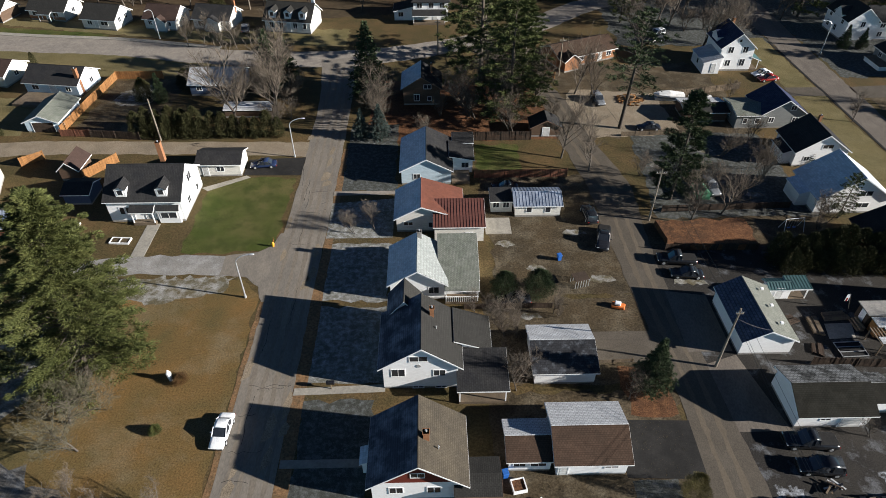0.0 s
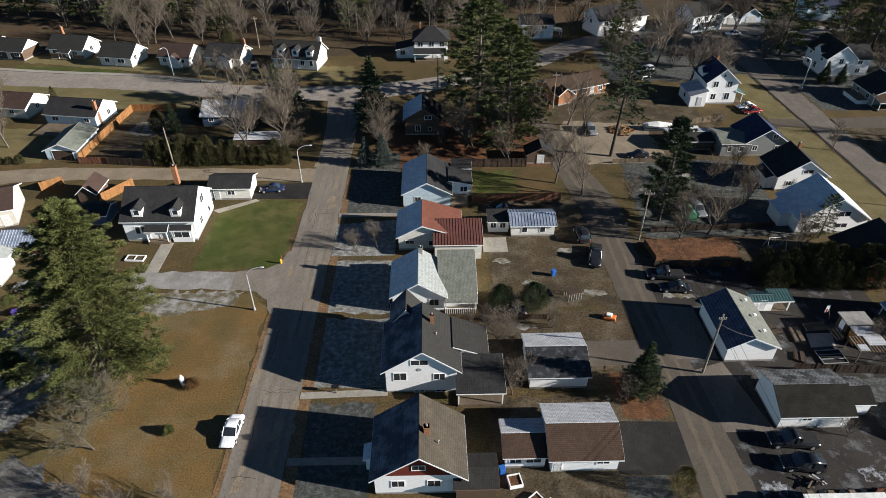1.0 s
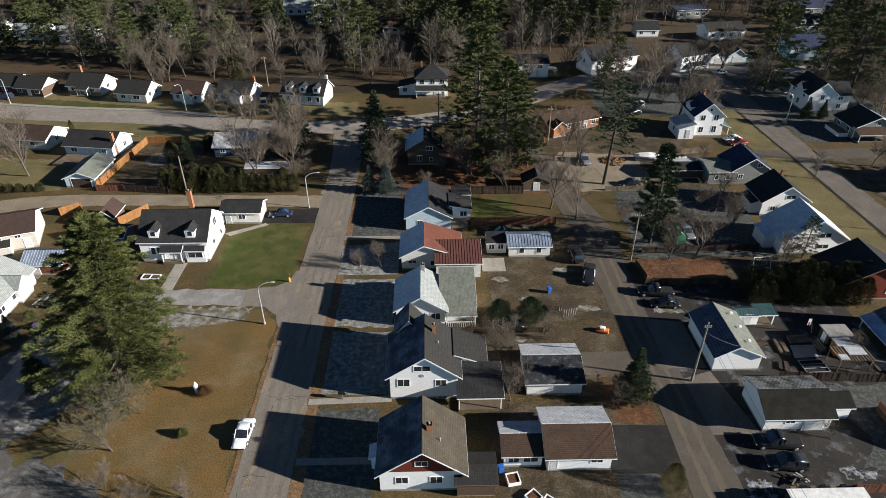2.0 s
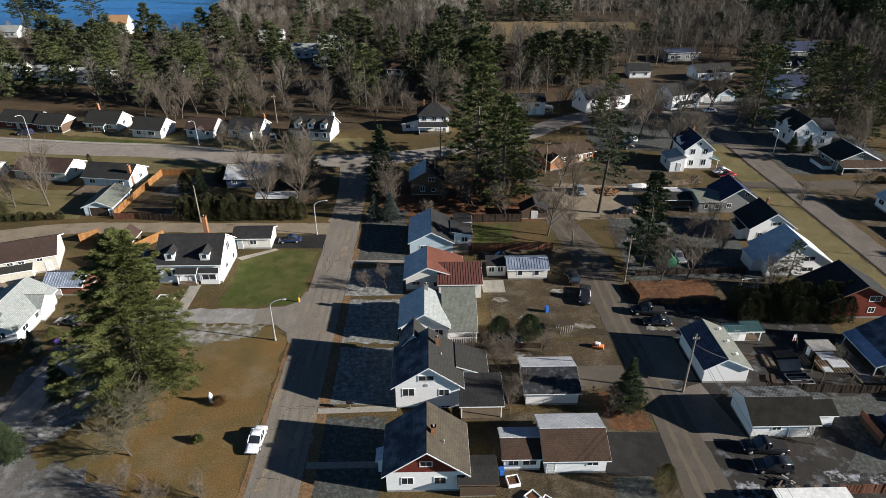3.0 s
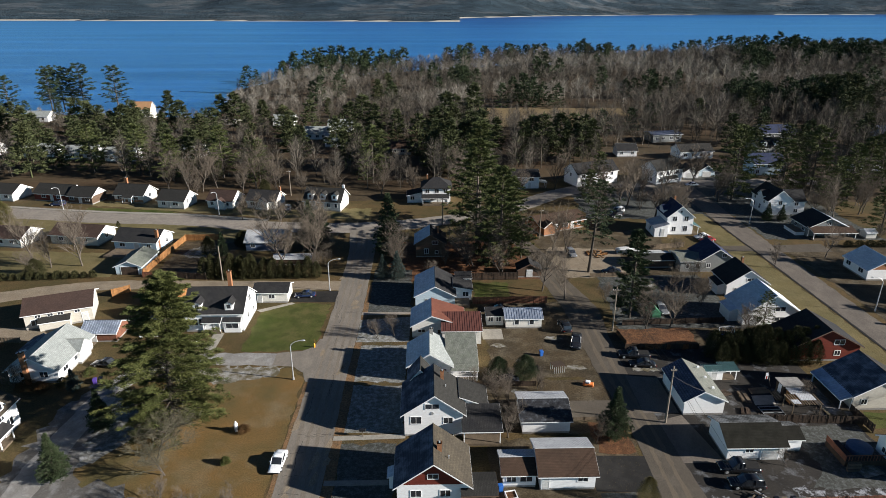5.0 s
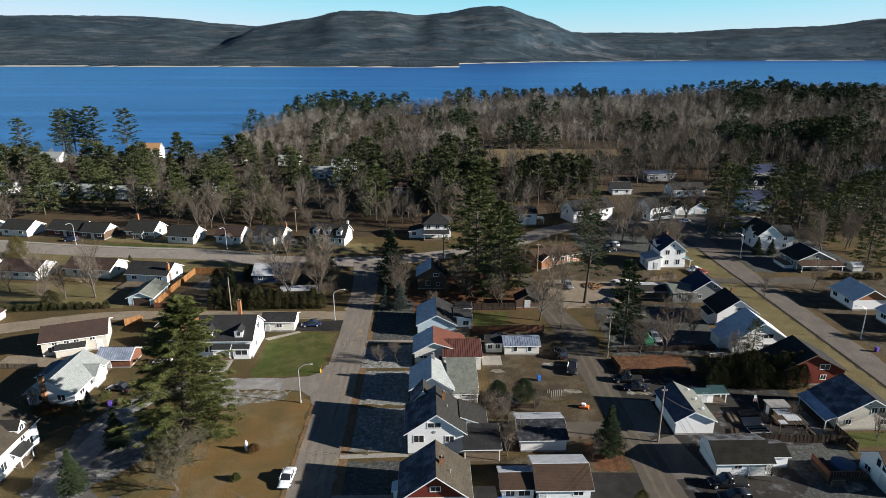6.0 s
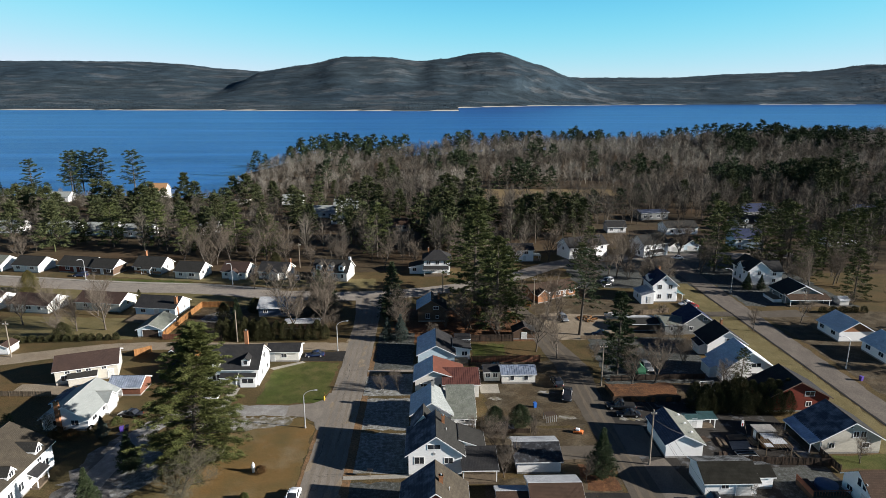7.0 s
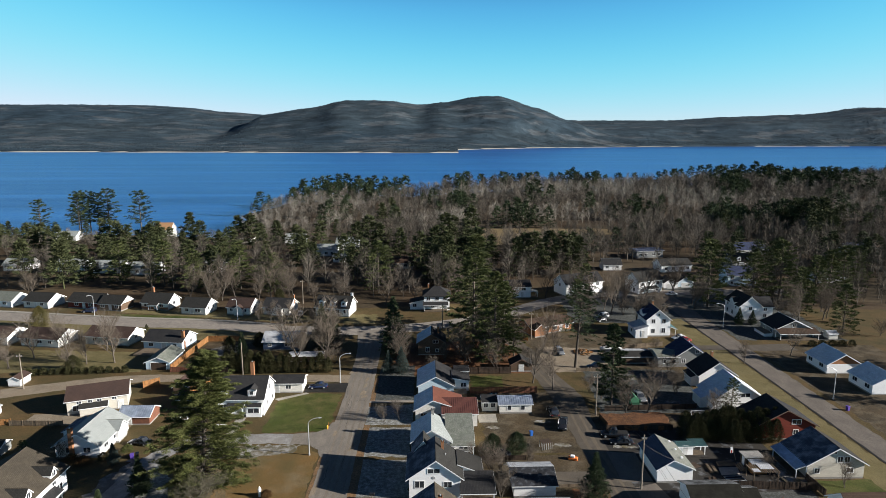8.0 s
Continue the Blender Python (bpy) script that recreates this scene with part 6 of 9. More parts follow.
h = thing("house", 0, 166.4, 0, 0, "white house with a dark hipped roof and open porch", "house")
FOOT.append((-9.5, 160, 5.5, 171))
part("wall", boxbm(-4.0, 5.0, -3.8, 3.8, 0, 5.3), WHITE, h)
bm = bmesh.new()
eave = [bm.verts.new(q) for q in ((-4.6, -4.4, 5.25), (5.6, -4.4, 5.25), (5.6, 4.4, 5.25), (-4.6, 4.4, 5.25))]
top = [bm.verts.new(q) for q in ((-0.5, 0, 7.9), (1.5, 0, 7.9))]
low = [bm.verts.new(q.co - Vector((0, 0, 0.18))) for q in eave]
for q in ((eave[0], eave[1], top[1], top[0]), (eave[1], eave[2], top[1]), (eave[2], eave[3], top[0], top[1]), (eave[3], eave[0], top[0])):
    bm.faces.new(q)
for k in range(4):
    bm.faces.new((low[k], low[(k + 1) % 4], eave[(k + 1) % 4], eave[k]))
bm.faces.new(low[::-1])
part("roof", bm, R_DARK, h)
openings(h, 5.0, 3.8, "S-2.4,3.6,1.2,1.2 S0.6,3.6,1.2,1.2 S3.4,3.6,1.2,1.2 S-1.0,1.2,1.2,1.2", "S1.6,0.5,0.9,2.0")
lean(h, -4.0, 4.2, -6.2, -3.82, 2.6, 3.2, "S", WHITE, R_DARK, over=0.3, posts=True, base=0.5)
lean(h, -9.0, -4.02, -2.6, 3.0, 2.5, 3.6, "W", WHITE, R_DARK, over=0.3, wins="S-0.8,1.0,1.2,1.1")
chimney(h, -2.4, 1.0, 5.6, 8.4, 0.5)
h = house("white house with brick ground storey and porch steps", 27.2, 36.4, 178.6, 187, 4.6, 6.2, "x", WHITE, (R_DARK, R_DARK), over=0.4, wins="S-2.4,3.0,1.4,1.0 S2.0,3.0,1.4,1.0 S-1.6,0.8,1.6,1.0", doors="S1.4,0.4,1.0,2.0")
lean(h, 4.6, 7.4, -3.6, -0.6, 2.3, 2.6, "E", WHITE, R_PALE, over=0.2, posts=True)
house("long white two-storey house with a dark roof", 48.1, 65.1, 182.9, 191.3, 5.0, 7.7, "x", WHITE, (R_DARK, R_DARK), over=0.4, rz=21, wins="S-6,3.2,1.2,1.2 S-2,3.2,1.2,1.2 S2,3.2,1.2,1.2 S6,3.2,1.2,1.2 S-4,1.0,1.2,1.2 S3,1.0,1.2,1.2 W0,3.2,1.0,1.2")
h = house("white two-storey house behind bare trees", 77.1, 88.7, 184.2, 192.2, 5.4, 8.2, "x", WHITE, (R_GREY, R_GREY), over=0.4, rz=22, wins="S-4,3.4,1.2,1.3 S-1,3.4,1.2,1.3 S3.4,3.4,1.2,1.3 S-4,1.0,1.2,1.3 S3.4,1.0,1.2,1.3 W-1.4,3.4,1.0,1.3 W1.4,1.0,1.0,1.3")
lean(h, -3.0, 2.6, -5.8, -4.05, 2.4, 3.0, "S", WHITE, R_GREY, over=0.25, posts=True)
house("small white gabled garage beside the street", 92.4, 98.0, 191.4, 197.6, 2.6, 4.5, "y", WHITE, (R_GREY, R_GREY), over=0.35, name="garage", category="garage", doors="S0,0.1,3.0,2.0")
house("pale blue gabled garage beside the street", 98.8, 104.8, 193.2, 199.6, 2.6, 4.6, "y", BLUE, (R_DARK, R_DARK), over=0.35, name="garage", category="garage", doors="S0,0.1,3.0,2.0")
h = house("white house with a steep dark roof beyond the street", 120.0, 131.6, 195.0, 203.0, 4.8, 7.8, "x", BLUE, (R_NAVY, R_NAVY), over=0.4, wins="S-4,3.0,1.1,1.2 S0,3.0,1.1,1.2 S4,3.0,1.1,1.2 S-4,0.9,1.1,1.2 S3,0.9,1.1,1.2")
h = house("grey house with two white dormers between pines", 138.0, 150.4, 230.0, 238.6, 3.2, 6.4, "x", GREY, (R_GREY, R_GREY), over=0.4, rz=8, wins="S-3.6,1.0,1.3,1.2 S3.4,1.0,1.3,1.2", doors="S0,0.3,0.9,2.0")
for xx in (-2.8, 2.8):
    dormer(h, xx, -4.0, 3.8, 1.8, 1.3, 3.0, WHITE, R_GREY)
house("large building with a broad blue metal roof", 154.6, 172.8, 260.5, 271.5, 3.4, 6.2, "x", GREY, (R_NAVY, R_NAVY), over=0.6, rz=8, wins="S-8,1.0,1.6,1.2 S-3,1.0,1.6,1.2 S3,1.0,1.6,1.2 S8,1.0,1.6,1.2")
house("long low building with a flat blue-grey roof", 101.6, 115.8, 255.6, 264.6, 3.7, 4.3, "x", GREY, (R_BLUEFROST, R_BLUEFROST), over=0.5, rz=8, wins="S-5,1.2,1.6,1.2 S-2,1.2,1.6,1.2 S2,1.2,1.6,1.2 S5,1.2,1.6,1.2")
house("white house with a pale roof in the clearing", 101.9, 116.3, 222.0, 230.4, 3.4, 5.6, "x", WHITE, (R_GREY, R_GREY), over=0.4, rz=7, wins="S-5,1.2,1.3,1.2 S-1.5,1.2,1.3,1.2 S2,1.2,1.3,1.2 S5.4,1.2,1.2,1.2")
house("small white gabled house in the clearing", 77.6, 85.8, 226.0, 233.0, 3.0, 5.2, "x", WHITE, (R_DARK, R_PALE), over=0.4, wins="S-2.4,1.2,1.1,1.1 S2.2,1.2,1.1,1.1")
house("low white bungalow between pines", 160.0, 172.6, 199.0, 207.0, 2.9, 4.8, "x", WHITE, (R_GREY, R_GREY), over=0.4, rz=7, wins="S-4,1.2,1.4,1.1 S0,1.2,1.4,1.1 S4,1.2,1.4,1.1")
house("pale blue house at the edge of the wood", 213.0, 228.0, 258.6, 267.0, 3.4, 6.2, "x", BLUE, (R_BLUEFROST, R_BLUEFROST), over=0.4, wins="S-4,1.2,1.4,1.1 S0,1.2,1.4,1.1 S4,1.2,1.4,1.1")
h = house("low orange brick bungalow with a brown roof", 27.0, 42.0, 135.5, 143.2, 2.8, 4.4, "x", BRICK, (R_BROWN, R_BROWN), over=0.5, rz=24, trim=TRIM, wins="S-2,1.1,1.6,1.0 S1.2,1.1,1.4,1.0 S5.8,1.1,1.2,1.0", doors="S3.4,0.3,0.9,2.0")
wing(h, -5.4, -4.6, 1.9, 1.0, 2.8, 4.1, "y", BRICK, (R_BROWN, R_BROWN), over=0.35, trim=TRIM)

# ---- houses beside the right-hand street ----
h = house("tall white house with a blue roof and side annex", 64.4, 71.7, 131.6, 140.0, 5.6, 8.6, "y", WHITE, (R_NAVY, R_PALE), over=0.4, wins="S-1.6,4.2,1.1,1.3 S1.6,4.2,1.1,1.3 S-1.6,1.2,1.1,1.3 S1.6,1.2,1.1,1.5 S0,6.6,0.5,0.6 W0,6,0.6,0.6", doors="")
lean(h, -7.4, -3.7, -5.6, 1.6, 2.7, 3.8, "W", WHITE, R_ICE, over=0.25, wins="W0,1.0,0.8,1.1", doors="S0.4,0.3,0.9,2.0")
lean(h, 3.7, 5.6, -4.0, 2.0, 2.5, 3.2, "E", WHITE, R_TEAL, over=0.3, posts=True)
wing(h, -2.2, 0.6, 1.6, 1.6, 6.6, 7.6, "x", WHITE, (R_NAVY, R_NAVY), over=0.15, z0=5.0, base=0)
chimney(h, 0.4, 2.6, 8, 9.4, 0.5)
h = house("grey gabled house with a dark blue roof", 63.6, 71.8, 106.0, 113.4, 3.3, 6.0, "y", GREY, (R_NAVY, R_NAVY), over=0.4, wins="S1.4,3.8,1.0,0.9 S-2.2,1.2,0.9,1.0 S2.4,1.2,1.0,1.0 W1,1.2,0.8,1.0")
wing(h, -6.3, -0.4, 2.7, 3.4, 3.0, 3.7, "x", GREY, (R_GREEN, R_GREEN), over=0.35, wins="S-1,1.1,0.7,1.0 S1.4,1.1,0.8,1.0 W0,1.1,0.8,1.0")
h = house("white gabled house with a near-black roof", 63.8, 73.0, 92.4, 99.6, 3.3, 6.4, "y", WHITE, (R_DARK, R_DARK), over=0.4, wins="S0.6,3.6,1.8,0.7 S-2.4,1.2,0.9,0.8")
lean(h, -6.2, -4.6, -2.6, 1.6, 2.4, 3.0, "W", WHITE, R_DARK, over=0.25)
chimney(h, 0.6, 1.6, 6.0, 7.2, 0.5)
h = house("white gabled house with a broad frosted roof", 61.0, 72.6, 78.6, 86.4, 3.2, 7.0, "y", WHITE, (R_ICEY, R_ICEY), over=0.4, wins="S1.4,3.4,2.0,0.9 S1.6,1.2,2.0,0.8 S-2.6,1.2,1.0,1.0")
lean(h, -7.6, -5.8, -1.6, 2.6, 2.5, 3.1, "W", WHITE, R_ICEY, over=0.2)
h = house("red-brown gabled house with a dark roof", 63.6, 76.0, 65.4, 73.0, 3.3, 6.6, "y", REDS, (R_DARK, R_DARK), over=0.5, trim=TRIM_BROWN, wins="S2.2,3.4,1.8,0.9 S2.2,1.2,1.0,0.9")
h = house("beige gabled house with a frosted blue roof and porch", 65.4, 75.8, 50.6, 58.4, 3.2, 6.2, "y", BEIGE, (R_FROST, R_GREY), over=0.5, wins="S0.6,3.2,0.9,1.1 S1.9,3.2,0.9,1.1 S2.6,1.2,1.2,0.9 S-3.4,1.2,0.9,0.9 S-0.4,4.9,0.5,0.4")
lean(h, -7.2, -5.2, -3.9, 3.9, 2.3, 3.1, "W", BEIGE, R_METAL, over=0.3, posts=True, ribs=0.5)
h = house("pale grey house with a long front porch", 103.4, 114.6, 129.4, 138.0, 3.0, 5.6, "y", GREY, (R_DARK, R_ICEY), over=0.45, wins="S0,3.4,0.9,0.9 W-2,1.2,1.2,1.0 W2,1.2,1.2,1.0")
lean(h, -5.6, 6.2, -7.2, -4.3, 2.3, 3.1, "S", WHITE, R_BROWN, over=0.3, posts=True)
lean(h, -8.2, -5.7, -3.0, 3.0, 1.0, 1.1, "W", WHITE, WOOD, over=0.1, base=0.4)
h = house("white L-shaped house with a dark roof beside the street", 101.0, 108.4, 147.4, 157.4, 5.2, 8.2, "y", WHITE, (R_DARK, R_DARK), over=0.4, wins="W-3,1.2,1.0,1.4 W0.4,1.2,1.0,1.4 W-3,3.6,0.9,1.1 W2.6,3.6,0.9,1.1 S0,3.6,1.0,1.2")
wing(h, 5.4, -1.0, 2.6, 3.4, 4.8, 7.4, "x", WHITE, (R_DARK, R_DARK), over=0.35, wins="S0,3.2,1.1,1.1 S0,1.0,1.1,1.1")
wing(h, -2.9, -0.5, 1.2, 1.6, 5.8, 7.2, "x", WHITE, (R_DARK, R_DARK), over=0.2, z0=4.8, base=0)
h = house("white bungalow with a brick gable and frosted roof", 100.6, 109.4, 100.0, 108.8, 2.9, 5.4, "y", WHITE, (R_ICEY, R_ICEY), over=0.45, gable_mat=BRICK, wins="W-2.6,1.2,1.6,1.0 W2.0,1.2,1.6,1.0")
h = house("white bungalow with a pale blue frosted roof", 103.0, 112.0, 86.6, 95.0, 2.9, 5.2, "y", WHITE, (R_ICEY, R_ICEY), over=0.45, wins="W-2,1.2,1.6,1.0 W2.4,1.2,1.6,1.0")
house("small white wooden garden shed", 118.6, 121.4, 127.2, 130.0, 1.9, 2.6, "x", OFFWHITE, (R_ICE, R_ICE), over=0.2, name="shed", category="shed")
house("low wooden garage with a grey flat roof", 49.8, 58.0, 108.6, 114.4, 2.2, 2.8, "x", BROWNS, (R_GREY, R_ICE), over=0.3, name="garage", category="garage")

house("white gabled house with a brown roof beyond the pool", 62.8, 77.0, 34.2, 40.9, 3.0, 5.4, "x", WHITE, (R_BROWN, R_BROWN), over=0.35, wins="W1.4,3.0,0.8,1.2 W0.2,3.0,0.8,1.2 W-1.6,1.0,1.2,0.8", doors="W1.8,0.2,1.8,2.1")
# ---- plants ----


def tri_block(P, D, size, width, rng, droop=0.0):
    """Thin needle-like triangles from points P along directions D: vertices and faces as arrays."""
    n = len(P)
    side = np.cross(D, rng.normal(size=(n, 3)))
    side /= np.linalg.norm(side, axis=1, keepdims=True) + 1e-9
    tip = P + D * size[:, None]
    tip[:, 2] -= droop * size
    a, b = P + side * (width / 2)[:, None], P - side * (width / 2)[:, None]
    v = np.stack([a, b, tip], 1).reshape(-1, 3)
    return v, np.arange(3 * n).reshape(-1, 3)


def mesh_np(name, v, f, mat):
    """A mesh from arrays of vertices and triangles."""
    me = bpy.data.meshes.new(name)
    v, f = np.asarray(v, dtype=np.float32), np.asarray(f, dtype=np.int32)
    me.vertices.add(len(v))
    me.vertices.foreach_set("co", v.ravel())
    me.loops.add(f.size)
    me.loops.foreach_set("vertex_index", f.ravel())
    me.polygons.add(len(f))
    me.polygons.foreach_set("loop_start", np.arange(0, f.size, 3, dtype=np.int32))
    me.update(calc_edges=True)
    me.validate()
    me.materials.append(mat)
    return me


def join(parts):
    vs, fs, o = [], [], 0
    for v, f in parts:
        vs.append(v)
        fs.append(f + o)
        o += len(v)
    return np.concatenate(vs), np.concatenate(fs)


def stick(p, q, r0, r1, n=3):
    """A tapered stick as triangles."""
    p, q = np.asarray(p, float), np.asarray(q, float)
    d = q - p
    d = d / (np.linalg.norm(d) + 1e-9)
    s = np.cross(d, (0.31, 0.77, 0.12))
    s /= np.linalg.norm(s)
    c = np.cross(d, s)
    an = np.arange(n) * 2 * math.pi / n
    ring = np.cos(an)[:, None] * s + np.sin(an)[:, None] * c
    v = np.concatenate([p + ring * r0, q + ring * r1])
    f = []
    for i in range(n):
        j = (i + 1) % n
        f += [(i, j, n + j), (i, n + j, n + i)]
    return v, np.array(f)


def conifer(H, R, rng, first=0.12, step=0.75, per=6, clumps=7, needles=6, lift=0.15, ragged=0.35, bulge=0.85, nsize=0.55, thin=(0.16, 0.3)):
    """Trunk and crown arrays of a pine or spruce: whorls of limbs, each with sprays of needles."""
    wood = [stick((0, 0, -0.1), (0, 0, H * 0.55), H * 0.017, H * 0.010, 8), stick((0, 0, H * 0.55), (0, 0, H * 0.97), H * 0.010, 0.02, 6)]
    P, D, S, Wd = [], [], [], []
    z = H * first
    while z < H * 0.985:
        u = (z - H * first) / (H * (1 - first))
        rad = R * max(0.05, (1 - u) ** bulge) * (0.55 + 0.45 * min(1, u * 6))
        m = max(3, int(per * (0.6 + 0.4 * (1 - u)) + 0.5))
        ph = rng.uniform(0, 6.28)
        for k in range(m):
            an = ph + k * 6.283 / m + rng.normal() * 0.35
            ln = rad * rng.uniform(1 - ragged, 1 + ragged * 0.45)
            el = lift * (0.4 + 1.4 * u) + rng.normal() * 0.08
            dv = np.array([math.cos(an) * math.cos(el), math.sin(an) * math.cos(el), math.sin(el)])
            p0 = np.array([0, 0, z + rng.normal() * 0.15])
            p1 = p0 + dv * ln
            if ln > 0.9:
                wood.append(stick(p0, p0 + dv * ln * 0.85, 0.012 * ln + 0.012, 0.012, 3))
            nc = max(2, int(clumps * ln / R + 1.5))
            for c in range(nc):
                w = 0.3 + 0.72 * (c + rng.uniform(0, 1)) / nc
                q = p0 + dv * ln * w + rng.normal(size=3) * np.array([0.16, 0.16, 0.08]) * (0.5 + ln * 0.22) * (1.25 - w * 0.4)
                for _ in range(needles):
                    nd = dv * 0.7 + rng.normal(size=3) * np.array([0.75, 0.75, 0.42])
                    nd /= np.linalg.norm(nd)
                    P.append(q), D.append(nd), S.append(nsize * rng.uniform(0.6, 1.3)), Wd.append(nsize * rng.uniform(*thin))
        z += step * (1 - 0.35 * u) * rng.uniform(0.8, 1.2)
    crown = tri_block(np.array(P), np.array(D), np.array(S), np.array(Wd), rng)
    return join(wood), crown


def plume(H, R, rng, limbs=40, blades=20, first=0.15, size=0.6, bulge=0.75, clump=0.17, flat=0.6, per=3, lift=0.18, ragged=0.3, tip=0.1):
    """Trunk and crown of a soft-needled pine: limbs that carry rounded, flattened plumes of needles."""
    wood = [stick((0, 0, -0.1), (0, 0, H * 0.55), H * 0.016, H * 0.010, 7), stick((0, 0, H * 0.55), (0, 0, H * 0.95), H * 0.010, 0.03, 5)]
    C, RC, DV = [], [], []
    for k in range(limbs):
        u = (k + rng.uniform(0, 1)) / limbs
        z = H * (first + (0.97 - first) * u)
        rad = R * (max(0.0, 1 - u) ** bulge * (0.62 + 0.38 * min(1, u * 5)) + tip)
        an = k * 2.4 + rng.normal() * 0.5
        ln = rad * rng.uniform(1 - ragged, 1 + ragged * 0.5)
        el = lift * (0.3 + 1.8 * u) + rng.normal() * 0.07
        dv = np.array([math.cos(an) * math.cos(el), math.sin(an) * math.cos(el), math.sin(el)])
        p0 = np.array([0, 0, z])
        wood.append(stick(p0, p0 + dv * ln * 0.9, 0.011 * ln + 0.015, 0.012, 3))
        for c in range(per):
            w = 1.0 - 0.72 * c / per * rng.uniform(0.8, 1.15)
            C.append(p0 + dv * ln * w + rng.normal(size=3) * 0.12 * clump * R * 3 * np.array([1, 1, 0.5]))
            DV.append(dv)
            RC.append((clump * R + 0.2) * rng.uniform(0.7, 1.25) * (0.6 + 0.4 * (1 - u)))
    C, RC, DV = np.repeat(np.array(C), blades, 0), np.repeat(np.array(RC), blades), np.repeat(np.array(DV), blades, 0)
    n = len(C)
    d = rng.normal(size=(n, 3))
    d /= np.linalg.norm(d, axis=1, keepdims=True)
    d[:, 2] = np.abs(d[:, 2]) * 1.1 - 0.25
    P = C + d * (RC * rng.uniform(0.2, 0.85, n))[:, None] * np.array([1, 1, flat])
    D = DV * 0.75 + d * np.array([0.7, 0.7, 0.35]) + np.array([0, 0, 0.12]) + rng.normal(size=(n, 3)) * 0.25
    D /= np.linalg.norm(D, axis=1, keepdims=True)
    return join(wood), tri_block(P, D, size * rng.uniform(0.6, 1.3, n), size * rng.uniform(0.2, 0.42, n), rng)


def bare(H, spread, rng, levels=4, stems=1, kids=(5, 5, 5, 4), twig=0.012, first=0.28, up=0.35):
    """Trunk with limbs, and a crown of thin twigs, of a leafless tree."""
    big, small = [], []

    def grow(p, d, ln, r, lv):
        if lv >= levels or lv >= 3:       # the finest twigs: thin blades
            d = d + rng.normal(size=3) * 0.2 + np.array([0, 0, 0.1])
            d = d / np.linalg.norm(d)
            sd = np.cross(d, rng.normal(size=3))
            sd = sd / np.linalg.norm(sd) * twig
            small.append((np.array([p - sd, p + sd, p + d * ln]), np.array([(0, 1, 2)])))
            if lv < levels:
                for _ in range(kids[lv]):
                    e = d * 0.7 + rng.normal(size=3) * np.array([0.5, 0.5, 0.35]) + np.array([0, 0, 0.15])
                    grow(p + d * ln * rng.uniform(0.15, 0.95), e / np.linalg.norm(e), ln * rng.uniform(0.45, 0.75), r * 0.5, lv + 1)
            return
        segs = 3 if lv < 2 else 1
        pts = [p]
        for _ in range(segs):
            d = d + rng.normal(size=3) * 0.14 + np.array([0, 0, 0.05])
            d = d / np.linalg.norm(d)
            pts.append(pts[-1] + d * ln / segs)
        for i in range(segs):
            ra, rb = r * (1 - i / segs * 0.5), r * (1 - (i + 1) / segs * 0.5)
            (big if lv < 2 else small).append(stick(pts[i], pts[i + 1], max(ra, twig), max(rb, twig * 0.8), 6 if lv == 0 else 3))
        for k in range(kids[lv]):
            w = first + (1 - first) * (k + rng.uniform(0.2, 1)) / kids[lv] if lv == 0 else rng.uniform(0.25, 1)
            i = min(segs - 1, int(w * segs))
            q = pts[i] + (pts[i + 1] - pts[i]) * (w * segs - i)
            an = rng.uniform(0, 6.283)
            e = np.array([math.cos(an), math.sin(an), up + rng.uniform(-0.1, 0.35)])
            nd = d * 0.55 + e * spread
            nd /= np.linalg.norm(nd)
            grow(q, nd, ln * rng.uniform(0.48, 0.68), r * 0.5, lv + 1)

    for s in range(stems):
        d0 = np.array([rng.normal() * 0.06, rng.normal() * 0.06, 1.0]) if stems == 1 else np.array([rng.normal() * 0.3, rng.normal() * 0.3, 1.0])
        grow(np.array([rng.normal() * 0.15 * (stems > 1), rng.normal() * 0.15 * (stems > 1), -0.1]), d0 / np.linalg.norm(d0), H * 0.62, H * 0.016 / math.sqrt(stems) + 0.02, 0)
    return join(big), join(small)


def bushy(rx, ry, h, n, rng, size=0.28, flat=0.0, pointed=0.6):
    """Dense foliage of a clipped or self-shaped evergreen: many small leaf blades round a rounded core."""
    u = rng.uniform(0, 1, n)
    an = rng.uniform(0, 6.283, n)
    prof = np.clip((1 - u ** 2.2) ** pointed, 0.05, 1) * (0.75 + 0.25 * np.clip(u * 6, 0, 1))
    lump = 1 + 0.13 * np.sin(an * 3 + u * 9) + 0.1 * np.sin(an * 7 - u * 15)
    rr = prof * lump * rng.uniform(0.4, 1.03, n)
    P = np.stack([rx * rr * np.cos(an), ry * rr * np.sin(an), 0.1 + h * u * 0.97], 1)
    D = np.stack([np.cos(an), np.sin(an), 0.6 + u], 1) + rng.normal(size=(n, 3)) * 0.6
    D /= np.linalg.norm(D, axis=1, keepdims=True)
    return tri_block(P, D, size * rng.uniform(0.6, 1.4, n), size * rng.uniform(0.15, 0.34, n), rng)


def plant(name, label, category, wood, crown, wmat, cmat, group=""):
    """A tree as a thing: trunk with limbs, and crown."""
    e = new(name)
    e.empty_display_size = 0.4
    tagged(e, label, category, group)
    if wood is not None:
        t = new("trunk", mesh_np("trunk", *wood, wmat))
        t.parent = e
    c = new("crown", mesh_np("crown", *crown, cmat))
    c.parent = e
    return e


